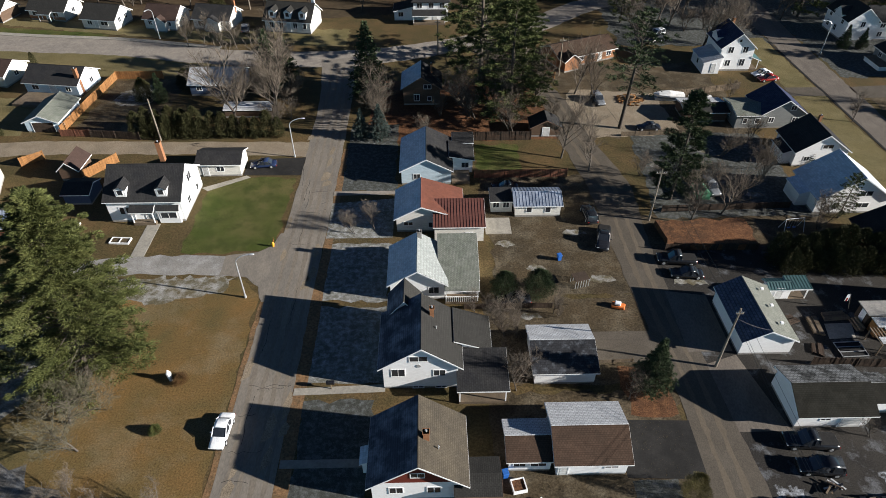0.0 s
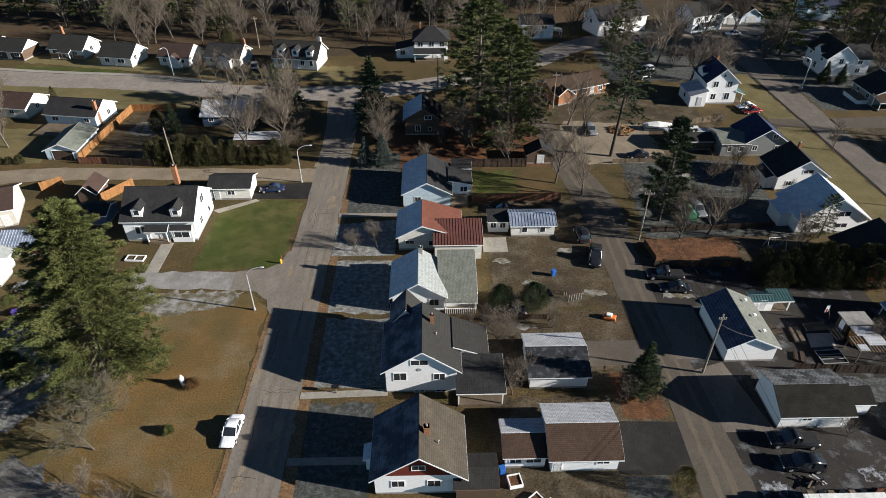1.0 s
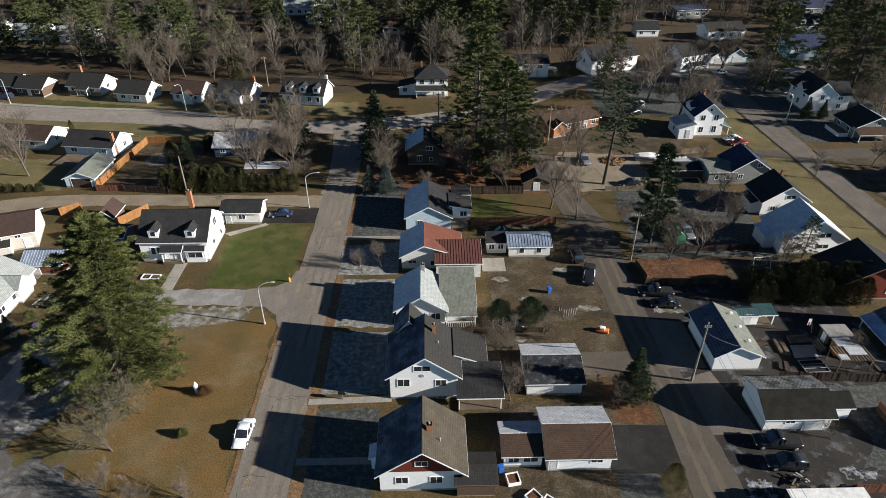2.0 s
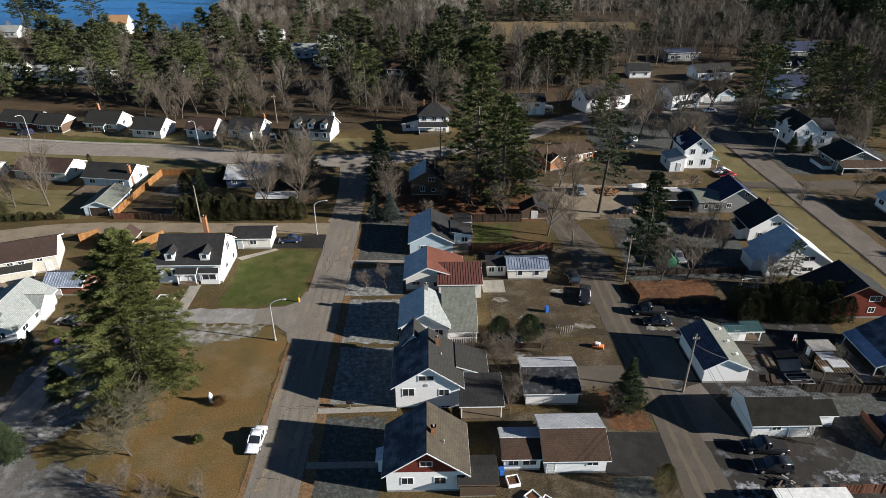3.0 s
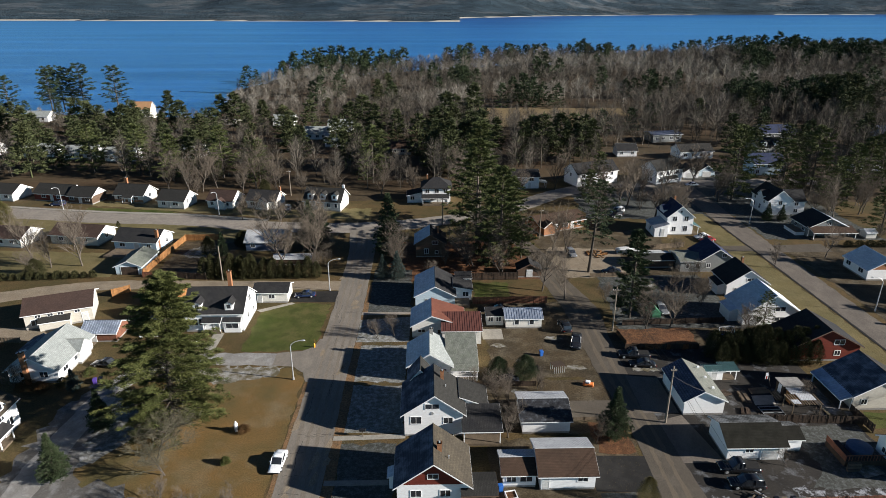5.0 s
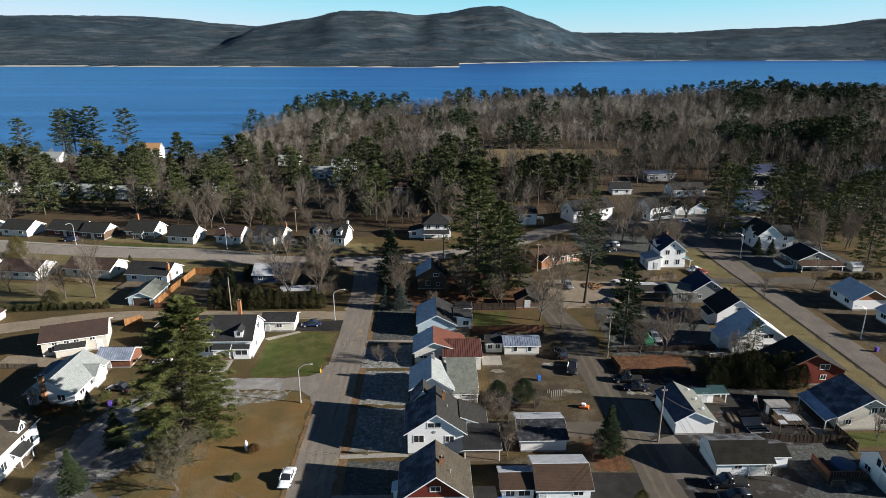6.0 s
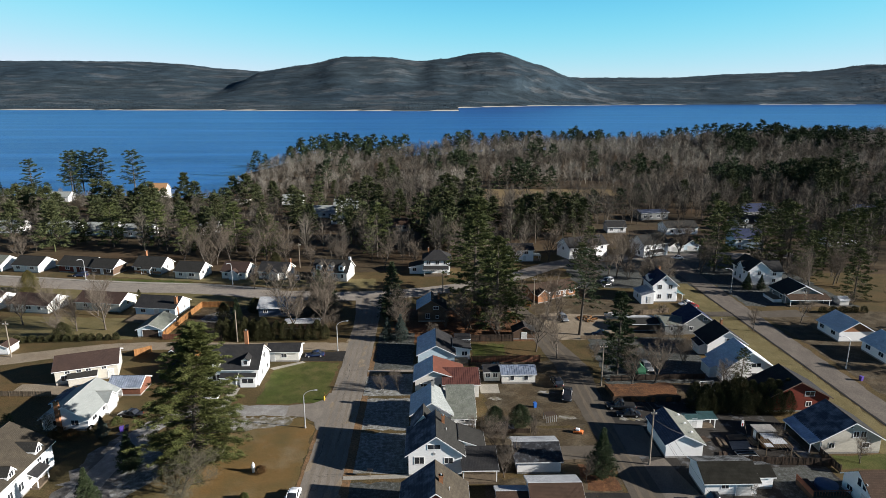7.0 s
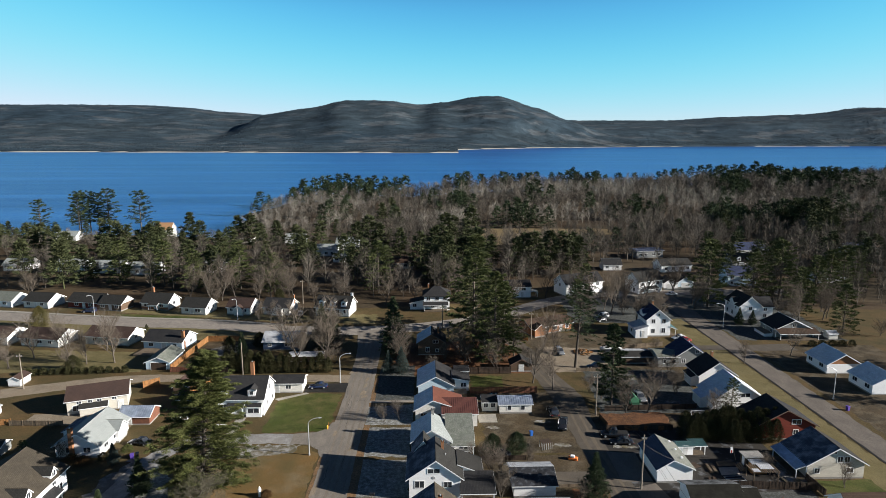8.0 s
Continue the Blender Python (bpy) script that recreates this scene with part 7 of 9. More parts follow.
def place(proto, spots, rnd):
    """The first at the prototype itself, the rest as copies; spots of (x, y, scale)."""
    for i, (x, y, s) in enumerate(spots):
        m = pose(x, y, 0, 0, 0, rnd.uniform(0, 360)) @ Matrix.Diagonal((s, s, s, 1))
        if i == 0:
            proto.matrix_basis = m
        else:
            ob = copy_thing(proto, m)
            ob.matrix_basis = m


rnd = random.Random(5)
rng = np.random.default_rng(11)

# big pine on the open lot
w, c = plume(25.4, 9.5, rng, limbs=270, blades=112, first=0.03, size=0.31, bulge=0.64, clump=0.1, flat=0.34, per=7, lift=0.12, ragged=0.38, tip=0.04)
p = plant("pine_tree", "large full white pine with soft green needles", "tree", w, c, BARK, NEEDLE, "pines")
p.matrix_basis = pose(-41.7, 48.6, 0, -6.5, 3.0, 0)
# tall pines among the houses
w, c = plume(27.0, 7.4, rng, limbs=130, blades=62, first=0.06, size=0.5, bulge=0.62, clump=0.12, flat=0.35, per=4, ragged=0.4)
p = plant("pine_tree", "tall ragged pine among the houses", "tree", w, c, BARK, NEEDLE_TALL, "pines")
place(p, [(15.5, 110.5, 0.95), (10.5, 122.0, 1.1), (12.5, 139.0, 1.15), (18.5, 116.0, 0.8)], rnd)
w, c = plume(24.0, 5.6, rng, limbs=70, blades=34, first=0.36, size=0.5, bulge=0.42, clump=0.17, flat=0.42, per=3, ragged=0.45, tip=0.14)
p = plant("pine_tree", "tall pine with a bare lower trunk", "tree", w, c, BARK, NEEDLE_DK, "pines")
place(p, [(36.6, 106.5, 0.96)], rnd)
p.matrix_basis = pose(36.6, 106.5, 0, 0, 3, 0) @ Matrix.Diagonal((0.96, 0.96, 0.96, 1))
w, c = conifer(16.8, 5.0, rng, first=0.05, step=0.45, per=9, clumps=9, needles=6, ragged=0.25, bulge=0.85, nsize=0.6, lift=0.02, thin=(0.28, 0.48))
p = plant("spruce_tree", "dark dense spruce beside the street", "tree", w, c, BARK, NEEDLE_DK, "spruces")
place(p, [(-12.4, 118.5, 1.0), (-33.5, 124.5, 0.78), (-30.6, 128, 0.6), (-55.0, 118.5, 0.4)], rnd)
w, c = conifer(8.6, 3.3, rng, first=0.04, step=0.26, per=11, clumps=9, needles=26, ragged=0.2, bulge=1.1, nsize=0.32, lift=0.05, thin=(0.1, 0.19))
p = plant("spruce_tree", "small dense dark spruce beside the gravel", "tree", w, c, BARK, NEEDLE_DK, "spruces")
place(p, [(25.6, 45.2, 1.0), (-53.6, 38.1, 0.85), (-52.4, 48.8, 0.82), (99.2, 143.5, 0.66), (103.4, 143.2, 0.58)], rnd)
w, c = conifer(7.0, 2.6, rng, first=0.04, step=0.27, per=11, clumps=10, needles=14, ragged=0.22, bulge=0.95, nsize=0.26, lift=0.06, thin=(0.2, 0.36))
p = plant("blue_spruce", "small frosted blue spruce on the lawn", "tree", w, c, BARK, NEEDLE_BLUE, "spruces")
place(p, [(-13.0, 104.0, 0.85), (-9.6, 103.6, 1.0), (67.0, 93.0, 0.55), (-62.0, 59.2, 0.6)], rnd)
w, c = plume(19.5, 4.2, rng, limbs=120, blades=50, first=0.08, size=0.42, bulge=0.6, clump=0.15, flat=0.4, per=4, tip=0.08)
p = plant("pine_tree", "dense dark green pine beside the alley", "tree", w, c, BARK, NEEDLE_DK, "pines")
place(p, [(39.4, 83.0, 1.0)], rnd)
w, c = plume(13.5, 3.3, rng, limbs=76, blades=40, first=0.1, size=0.3, bulge=0.55, clump=0.15, flat=0.4, per=3, tip=0.14)
p = plant("pine_tree", "medium green pine beside the alley", "tree", w, c, BARK, NEEDLE_TALL, "pines")
place(p, [(64.6, 77.4, 0.62), (-77.0, 57.0, 0.45)], rnd)
# small bush on the lot
for (x, y, rx, hh, mt, lb) in ((-31.1, 40.4, 0.7, 1.1, NEEDLE, "small green pine seedling on the lot"), (-30.4, 47.4, 1.0, 1.2, NEEDLE_RUST, "russet shrub behind the white post"),
                               (9.9, 61.6, 2.1, 3.9, NEEDLE_DK, "rounded dark evergreen bush"), (14.6, 61.6, 2.3, 4.2, NEEDLE_DK, "rounded dark evergreen bush"), (26.3, 31.6, 1.5, 4.2, NEEDLE_GOLD, "rounded golden cedar beside the alley"),
                               (-59.0, 120.0, 2.0, 5.0, NEEDLE_OLIVE, "olive cedar at the yard corner"), (-52.0, 126.0, 2.2, 4.2, NEEDLE_OLIVE, "olive cedar beside the house"), (-96.0, 107.5, 2.4, 4.2, NEEDLE_OLIVE, "olive cedar at the lane"),
                               (-128, 146.5, 3.0, 7.0, NEEDLE_GOLD, "broad golden cedar beside the street"), (-57.0, 172.0, 2.4, 6.0, NEEDLE_OLIVE, "yellowish cedar at the wood's edge"), (-90.0, 137.6, 0.8, 3.2, NEEDLE_OLIVE, "narrow columnar olive cedar"),
                               (-64.5, 60.4, 1.2, 1.6, NEEDLE_OLIVE, "low olive-green garden shrub"), (-70.0, 59.4, 1.8, 1.9, NEEDLE_RUST, "russet garden shrub beside the house"), (-67.5, 59.0, 1.5, 1.7, NEEDLE_RUST, "russet garden shrub beside the house"), (-61.5, 63.6, 1.2, 1.5, NEEDLE, "low green garden shrub")):
    e = plant("shrub", lb, "shrub", None, bushy(rx, rx, hh, int(4500 * max(1, rx * hh / 3)), rng, size=0.15 if rx < 1.9 else 0.2, pointed=0.72), BARK, mt)
    e.matrix_basis = pose(x, y, 0)
# cedar hedges: rows of single cedars
c = bushy(1.5, 1.4, 4.6, 3800, rng, size=0.3, pointed=0.6)
p = plant("hedge_cedar", "dark clipped cedar in a dense hedge row", "hedge", None, c, BARK, NEEDLE_OLIVE, "cedar hedge")
place(p, [(50.2 + 1.85 * k + rnd.uniform(-0.2, 0.2), 67.0 + rnd.uniform(-0.4, 0.4), rnd.uniform(1.15, 1.5)) for k in range(11)] + [(50.8 + 2.1 * k, 65.0 + rnd.uniform(-0.4, 0.4), rnd.uniform(0.8, 1.1)) for k in range(9)] + [(-55.4 + 2.05 * k, 105.2 + rnd.uniform(-0.5, 0.5), rnd.uniform(0.85, 1.1)) for k in range(14)]
      + [(-54.4 + 2.4 * k, 107.4 + rnd.uniform(-0.5, 0.5), rnd.uniform(0.9, 1.15)) for k in range(5)], rnd)
c = bushy(1.3, 0.9, 1.5, 1100, rng, size=0.3, pointed=0.4)
p = plant("hedge_shrub", "low olive-brown hedge shrub along the lane", "hedge", None, c, BARK, NEEDLE_OLIVE, "low hedge")
place(p, [(-106 + 2.0 * k, 104.4 + 0.15 * k, rnd.uniform(0.85, 1.15)) for k in range(13)] + [(122 - 3.0 * k, 121.5, 1.1) for k in range(5)], rnd)

# bare trees in the town
kinds = []
for k, (hh, sp, st, lv) in enumerate(((11.0, 0.75, 1, 4), (9.0, 0.8, 2, 4), (13.0, 0.5, 1, 4), (6.0, 0.8, 4, 4))):
    w, c = bare(hh, sp, rng, levels=lv, stems=st, kids=(10, 7, 6, 5) if st == 1 else (8, 6, 5, 5) if st == 2 else (6, 5, 4, 4), twig=0.014, first=0.2, up=0.42)
    kinds.append(plant("bare_tree", ("broad leafless tree with fine grey twigs", "forked leafless tree with fine grey twigs", "tall slim leafless tree with grey bark", "leafless many-stemmed shrub with grey twigs")[k], "tree", w, c, BARK, TWIGS_DARK, "bare trees"))
place(kinds[0], [(-37.5, 109.5, 1.4), (27.6, 91.5, 0.95), (-95, 112, 0.85), (99.3, 114.0, 0.75), (40.6, 76.6, 0.7), (-31.0, 112.5, 1.3), (83, 108, 0.55), (-112, 117, 1.0), (118, 142, 1.1), (130, 148, 1.1)], rnd)
place(kinds[1], [(9.0, 53.8, 0.62), (22.6, 43.6, 0.5), (12.8, 112.5, 1.25), (44.0, 82.5, 0.9), (-9.0, 76.0, 0.5), (-12.0, 75.0, 0.45), (57.5, 92.0, 0.75), (52.5, 96.0, 0.7), (70.3, 47.7, 0.5), (48.1, 38.0, 0.3)], rnd)
place(kinds[2], [(30.5, 121.0, 0.95), (33.6, 117.0, 0.8), (-58.0, 147.5, 0.55), (-46.0, 146.0, 0.6), (23.5, 96.0, 0.85), (46.5, 79.0, 0.7), (-103, 118, 0.9), (-88.0, 113, 0.9)], rnd)
place(kinds[3], [(38.0, 86.0, 0.9), (36.2, 90.0, 0.8), (56.5, 88.0, 1.0), (60.0, 101.5, 0.9), (48.0, 87.0, 0.8), (62.5, 118.5, 0.7), (60.0, 74.5, 1.2), (-72.5, 60.0, 0.75), (-37.4, 32.7, 0.7), (-28.0, 31.5, 0.6), (-33.0, 30.5, 0.7), (24.0, 110.0, 0.8), (2.0, 112.0, 0.9), (-38.5, 118.0, 1.0), (-30.0, 108.5, 0.9)], rnd)

w, c = bare(9.5, 0.75, rng, levels=5, stems=1, kids=(11, 6, 5, 4, 5), twig=0.014, first=0.12, up=0.1)
p = plant("bare_tree", "dense lichen-grey leafless tree under the pine", "tree", w, c, BARK, TWIGS_LICHEN, "bare trees")
place(p, [(-41.2, 41.8, 1.0), (-38.8, 38.2, 0.7)], rnd)

def more(x0, y0, x1, y1, n, lo=0.6, hi=1.05):
    for _ in range(n):
        x, y = rnd.uniform(x0, x1), rnd.uniform(y0, y1)
        if any(a - 0.5 < x < c2 + 0.5 and b4 - 0.5 < y < d + 0.5 for a, b4, c2, d in FOOT):
            continue
        sc = rnd.uniform(lo, hi)
        m = pose(x, y, 0, 0, 0, rnd.uniform(0, 360)) @ Matrix.Diagonal((sc, sc, sc, 1))
        copy_thing(rnd.choice(kinds), m).matrix_basis = m


more(-39, 106, -27, 124, 8)
more(-10, 103, 25, 130, 13, 0.7, 1.2)
more(-60, 147.5, -24, 152, 3, 0.4, 0.6)
more(-120, 106, -86, 124, 4, 0.7, 1.0)
more(112, 125, 140, 162, 9, 0.7, 1.2)
more(50, 140, 80, 186, 16, 0.8, 1.2)
more(92, 160, 125, 190, 10, 0.8, 1.2)
more(-160, 172, -20, 184, 13, 0.8, 1.3)
more(-20, 170, 45, 182, 6, 0.9, 1.2)
more(8.8, 44, 11.2, 56, 7, 0.25, 0.5)
more(4, 56.5, 18, 58.2, 5, 0.25, 0.4)
more(58, 48.4, 61, 53, 3, 0.3, 0.45)

# ---- woods towards the lake: pines, spruces and leafless hardwoods ----


def scatter(protos, spots):
    """Many trees of a few shapes joined into arrays; spots of (x, y, scale, turn, shape)."""
    vs, fs, o = [], [], 0
    for x, y, z, s, a, k in spots:
        v, f = protos[k]
        ca, sa = math.cos(a), math.sin(a)
        q = np.empty_like(v)
        q[:, 0] = (v[:, 0] * ca - v[:, 1] * sa) * s + x
        q[:, 1] = (v[:, 0] * sa + v[:, 1] * ca) * s + y
        q[:, 2] = v[:, 2] * s + z
        vs.append(q)
        fs.append(f + o)
        o += len(v)
    return np.concatenate(vs), np.concatenate(fs)


def fan_tree(H, rng, n, wide=0.27, width=0.16):
    """A leafless wood tree seen from afar: stem and a rounded crown of fine branches."""
    an, cz = rng.uniform(0, 6.283, n), rng.uniform(-0.75, 1, n)
    rad = np.sqrt(1 - cz ** 2) * rng.uniform(0.55, 1.12, n)
    tip = np.stack([np.cos(an) * rad * H * wide, np.sin(an) * rad * H * wide, H * (0.62 + 0.37 * cz * rng.uniform(0.75, 1.08, n))], 1)
    root = tip * np.array([0.35, 0.35, 1.0]) - np.stack([0 * an, 0 * an, H * rng.uniform(0.06, 0.2, n)], 1)
    D = tip - root
    ln = np.linalg.norm(D, axis=1)
    v, f = tri_block(root, D / ln[:, None], ln, width * rng.uniform(0.5, 1.5, n), rng)
    return join([stick((0, 0, -0.3), (rng.normal() * 0.3, rng.normal() * 0.3, H * 0.8), H * 0.011 + 0.03, 0.05, 3), (v, f)])


far_pines = []
for k in range(6):
    w, c = plume(21.0, 7.6 - 0.7 * (k % 3), rng, limbs=46, blades=14, first=0.08 + 0.07 * (k % 3), size=1.24, bulge=0.72, clump=0.19, flat=0.55, per=5, ragged=0.38, lift=0.08, tip=0.07)
    far_pines.append(join([c, stick((0, 0, -0.2), (0, 0, 19.5), 0.28, 0.05, 4)]))
lo_pines = []
for k in range(5):
    w, c = plume(18.0, 6.0, rng, limbs=30, blades=8, first=0.06, size=1.75, bulge=0.7, clump=0.24, flat=0.5, per=3, ragged=0.36, tip=0.06)
    lo_pines.append(c)
near_fans = [fan_tree(14.0, rng, 240, 0.2 + 0.05 * (k % 3), 0.085) for k in range(6)]
lo_fans = [fan_tree(12.5, rng, 120, 0.26 + 0.05 * (k % 3), 0.17) for k in range(6)]
pine_a, pine_b, fan_a, fan_b, fan_c = [], [], [], [], []
wr = random.Random(21)
KEEP = [(22, 292, 112, 354)]
# pines that stand out of the wood: place and height, stand by stand
NEAR_PINES = [(-193, 248, 20), (-189, 250, 18), (-179, 246, 19), (-171, 240, 17), (-162, 259, 21), (-156, 256, 20), (-151, 256, 18), (-135, 245, 20), (-140, 245, 17), (-132, 248, 18), (-132, 289, 20), (-122, 277, 17), (-97, 232, 18), (-98, 248, 18), (-104, 282, 19), (-97, 283, 20), (-88, 266, 17),
              (-82, 276, 17), (-67, 254, 18), (-62, 243, 17), (-59, 275, 17), (-42, 236, 16), (-37, 250, 20), (-32, 258, 22), (-26, 251, 19), (-28, 388, 18), (-33, 363, 17), (-22, 341, 16)]
STREET_PINES = [(-6, 229, 18), (1, 235, 20), (6, 235, 18), (14, 212, 22), (17, 208, 20), (36, 214, 18), (40, 218, 19), (44, 216, 20), (51, 218, 20), (57, 222, 19), (61, 219, 19), (65, 222, 17), (-160, 214, 17), (-174, 212, 18), (-148, 210, 16), (-118, 208, 17), (-84, 212, 17), (-70, 206, 16), (-92, 200, 15), (-30, 214, 17), (-20, 206, 16),
                (-200, 222, 18), (-210, 232, 18), (-106, 216, 17), (-58, 222, 17), (-52, 214, 16), (-126, 232, 16), (-16, 248, 17), (10, 250, 18), (26, 226, 17)]
TIP_PINES = [(-117, 531, 17), (-114, 573, 19), (-109, 589, 20), (-105, 600, 20), (-95, 602, 21), (-86, 604, 21), (-75, 600, 20), (-62, 570, 17), (-96, 585, 16), (-83, 584, 16), (-102, 560, 16), (-72, 588, 18), (-140, 465, 17), (-132, 461, 13), (-46, 595, 14), (-36, 605, 18), (-26, 610, 19), (-30, 590, 15), (18, 620, 16), (30, 628, 17), (41, 634, 18), (36, 615, 15)]
CREST_PINES = [(80, 645, 16), (92, 650, 14), (102, 655, 15), (140, 668, 16), (152, 675, 17), (170, 684, 18), (178, 690, 17), (196, 696, 18), (212, 700, 16), (226, 696, 18), (244, 690, 16), (280, 710, 16), (292, 722, 18), (306, 730, 18), (318, 738, 18), (334, 744, 19), (350, 752, 19), (362, 756, 19), (370, 750, 16), (440, 770, 16), (458, 780, 18), (520, 800, 17), (540, 800, 15), (600, 840, 16)]
DARK_FIRS = [(43, 357, 15), (53, 380, 16), (60, 389, 18), (65, 377, 17), (69, 363, 15), (131, 396, 13), (137, 397, 14), (145, 402, 15), (155, 409, 15), (158, 396, 14), (162, 394, 12), (184, 362, 14), (191, 369, 15), (198, 372, 15), (203, 372, 15), (205, 366, 15), (208, 362, 14), (177, 342, 13), (186, 342, 13), (189, 331, 13), (167, 281, 12), (195, 355, 13), (182, 352, 12), (149, 394, 13),
             (296, 383, 14), (81, 264, 14), (98, 276, 13), (111, 289, 13), (120, 300, 12)]
EAST_PINES = [(222, 336, 16), (240, 357, 18), (236, 338, 22), (242, 338, 23), (251, 342, 22), (243, 318, 18), (230, 322, 17), (255, 330, 18), (196, 246, 15), (206, 230, 16), (190, 214, 17), (214, 222, 18), (225, 236, 17), (180, 228, 15), (142, 214, 16), (152, 220, 15), (128, 212, 15), (134, 246, 15), (150, 250, 14)]
STANDS = [(-120, 590, 40, 30, 0.3), (195, 352, 22, 14, 0.75), (148, 398, 18, 8, 0.5), (56, 374, 18, 14, 0.5), (242, 335, 16, 16, 0.4), (-160, 240, 50, 25, 0.22), (-40, 235, 40, 25, 0.16), (270, 420, 60, 25, 0.12), (330, 560, 120, 60, 0.1)]   # pine stands: place, spread, share
CLEAR = [(-64, 204, -38, 292), (-20, 218, -6, 240), (70, 198, 118, 240), (98, 246, 120, 268), (116, 180, 154, 242), (150, 246, 182, 280), (152, 184, 178, 210), (40, 170, 122, 206), (20, 165, 44, 190), (-12, 150, 12, 172), (170, 162, 188, 188), (98, 140, 116, 160), (208, 240, 232, 270)]

GLADES = [(-160, 320), (-214, 314), (-165, 230), (-146, 226), (-128, 222), (-108, 304), (-78, 300), (-190, 232), (-55, 264), (-46, 282), (-13, 232)]   # houses among the trees


def woods(x0, x1, y0, y1, cell, near):
    y = y0
    while y < y1:
        x = x0
        while x < x1:
            px, py = x + wr.uniform(-0.45, 0.45) * cell, y + wr.uniform(-0.45, 0.45) * cell
            x += cell
            if abs(px) > 0.82 * (py + 75) or land(px, py) < 5:
                continue
            edge = 178 + (0.14 * (-px - 20) if px < -20 else 0.55 * max(0, px - 20) if px < 60 else 27 if px < 110 else -16 if px > 116 else 0)
            if py < edge or any(a < px < c2 and b < py < d for a, b, c2, d in KEEP) or any(a < px < c2 and b < py < d for a, b, c2, d in CLEAR):
                continue
            if any(abs(px - hx - (py - hy) * hx / (hy + 60)) < 7 and hy - 32 < py < hy + 10 for hx, hy in GLADES) and wr.random() < 0.8:
                continue
            n = 0.5 + 0.75 * noise.noise((px * 0.02, py * 0.02, 0.5)) + 0.4 * noise.noise((px * 0.07, py * 0.07, 4.5))
            pineish = (0.05 if near else 0.10) + sum(am * math.exp(-((px - cx) / sx) ** 2 - ((py - cy) / sy) ** 2) for cx, cy, sx, sy, am in STANDS)
            low = (0.62 + 0.38 * min(1.0, land(px, py) / 60)) * (1 + 0.5 * min(1.0, max(0.0, (py - 470) / 110)))     # low along the shore, tall towards the headland's crest
            s = wr.choice((0.5, 0.65, 0.8, 0.9, 1.0, 1.1, 1.25)) * wr.uniform(0.92, 1.08) * low
            sp = (px, py, ground_z(px, py), s, wr.uniform(0, 6.28), wr.randrange(5))
            if px < -30 and 200 < py < 360:
                sp = (px, py, sp[2], min(s * 0.85, 0.95) * (0.62 if 285 < py and px < -110 else 1), *sp[4:])
            if n < pineish or wr.random() < 0.02:
                (pine_a if near else pine_b).append((px, py, sp[2], sp[3] * 0.85, *sp[4:]))
            elif near:
                if px > 30 or wr.random() < 0.66:
                    fan_a.append(sp)
            else:
                (fan_c if noise.noise((px * 0.011, py * 0.025, 9.5)) + 0.5 * noise.noise((px * 0.05, py * 0.05, 3.5)) > (0.05 if px < 130 else 0.22) else fan_b).append(sp)
        y += cell


woods(-330, 330, 150, 330, 6.0, True)
woods(-420, 760, 330, 900, 8.0, False)
for stand, spots, high, shapes in ((NEAR_PINES, pine_a, 21.0, 6), (STREET_PINES, pine_a, 21.0, 6), (EAST_PINES, pine_a, 21.0, 6), (TIP_PINES, pine_b, 18.0, 5), (CREST_PINES, pine_b, 18.0, 5), (DARK_FIRS, pine_b, 18.0, 5)):
    for x, y, hh in stand:
        hh *= 1 + 0.42 * min(1.0, max(0.0, (y - 470) / 110))
        spots.append((x, y, ground_z(x, y), hh / high, wr.uniform(0, 6.28), wr.randrange(shapes)))
for x, y in ((52, 300), (66, 296), (41, 303), (88, 306), (58, 352), (78, 350), (30, 340)):       # bushes in the field
    fan_a.append((x, y, 0.3, wr.uniform(0.3, 0.5), wr.uniform(0, 6.28), wr.randrange(6)))
for k in range(26):      # white-stemmed aspens at the field's edge
    fan_c.append((wr.uniform(-20, 30), wr.uniform(330, 366), 0.0, wr.uniform(0.95, 1.35), wr.uniform(0, 6.28), wr.randrange(6)))
for label, protos, spots, mt, nm in (("dark green pines of the wood behind the houses", far_pines, pine_a, NEEDLE_MID, "pine_wood"), ("dark conifers of the wood towards the lake", lo_pines, pine_b, NEEDLE_DK, "conifer_wood"),
                                     ("leafless grey hardwoods behind the houses", near_fans, fan_a, TWIGS, "hardwood"), ("leafless brown woods towards the lake", lo_fans, fan_b, TWIGS, "brown_wood"),
                                     ("pale grey aspen woods towards the lake", lo_fans, fan_c, TWIGS_PALE, "aspen_wood")):
    if spots:
        v, f = scatter(protos, spots)
        tagged(new(nm, mesh_np(nm, v, f, mt)), label, "trees", "", "stuff")

# tall lone pines at the shore, and the tall pines in the wood's front
w, c = plume(27.0, 7.0, rng, limbs=64, blades=44, first=0.24, size=0.75, bulge=0.4, clump=0.19, flat=0.38, per=3, ragged=0.45, tip=0.16)
p = plant("pine_tree", "tall pine with a bare trunk near the shore", "tree", w, c, BARK, NEEDLE_DK, "shore pines")
place(p, [(-236, 328, 0.85), (-219, 339, 0.93), (-225, 352, 0.96), (-218, 350, 0.96), (-213, 351, 0.92), (-206, 350, 1.02), (-182, 341, 1.0)], rnd)
w, c = plume(23.0, 7.4, rng, limbs=76, blades=30, first=0.08, size=0.72, bulge=0.6, clump=0.15, flat=0.5, per=4, ragged=0.4, tip=0.07)
p = plant("pine_tree", "full green pine at the edge of the wood", "tree", w, c, BARK, NEEDLE_TALL, "wood-edge pines")
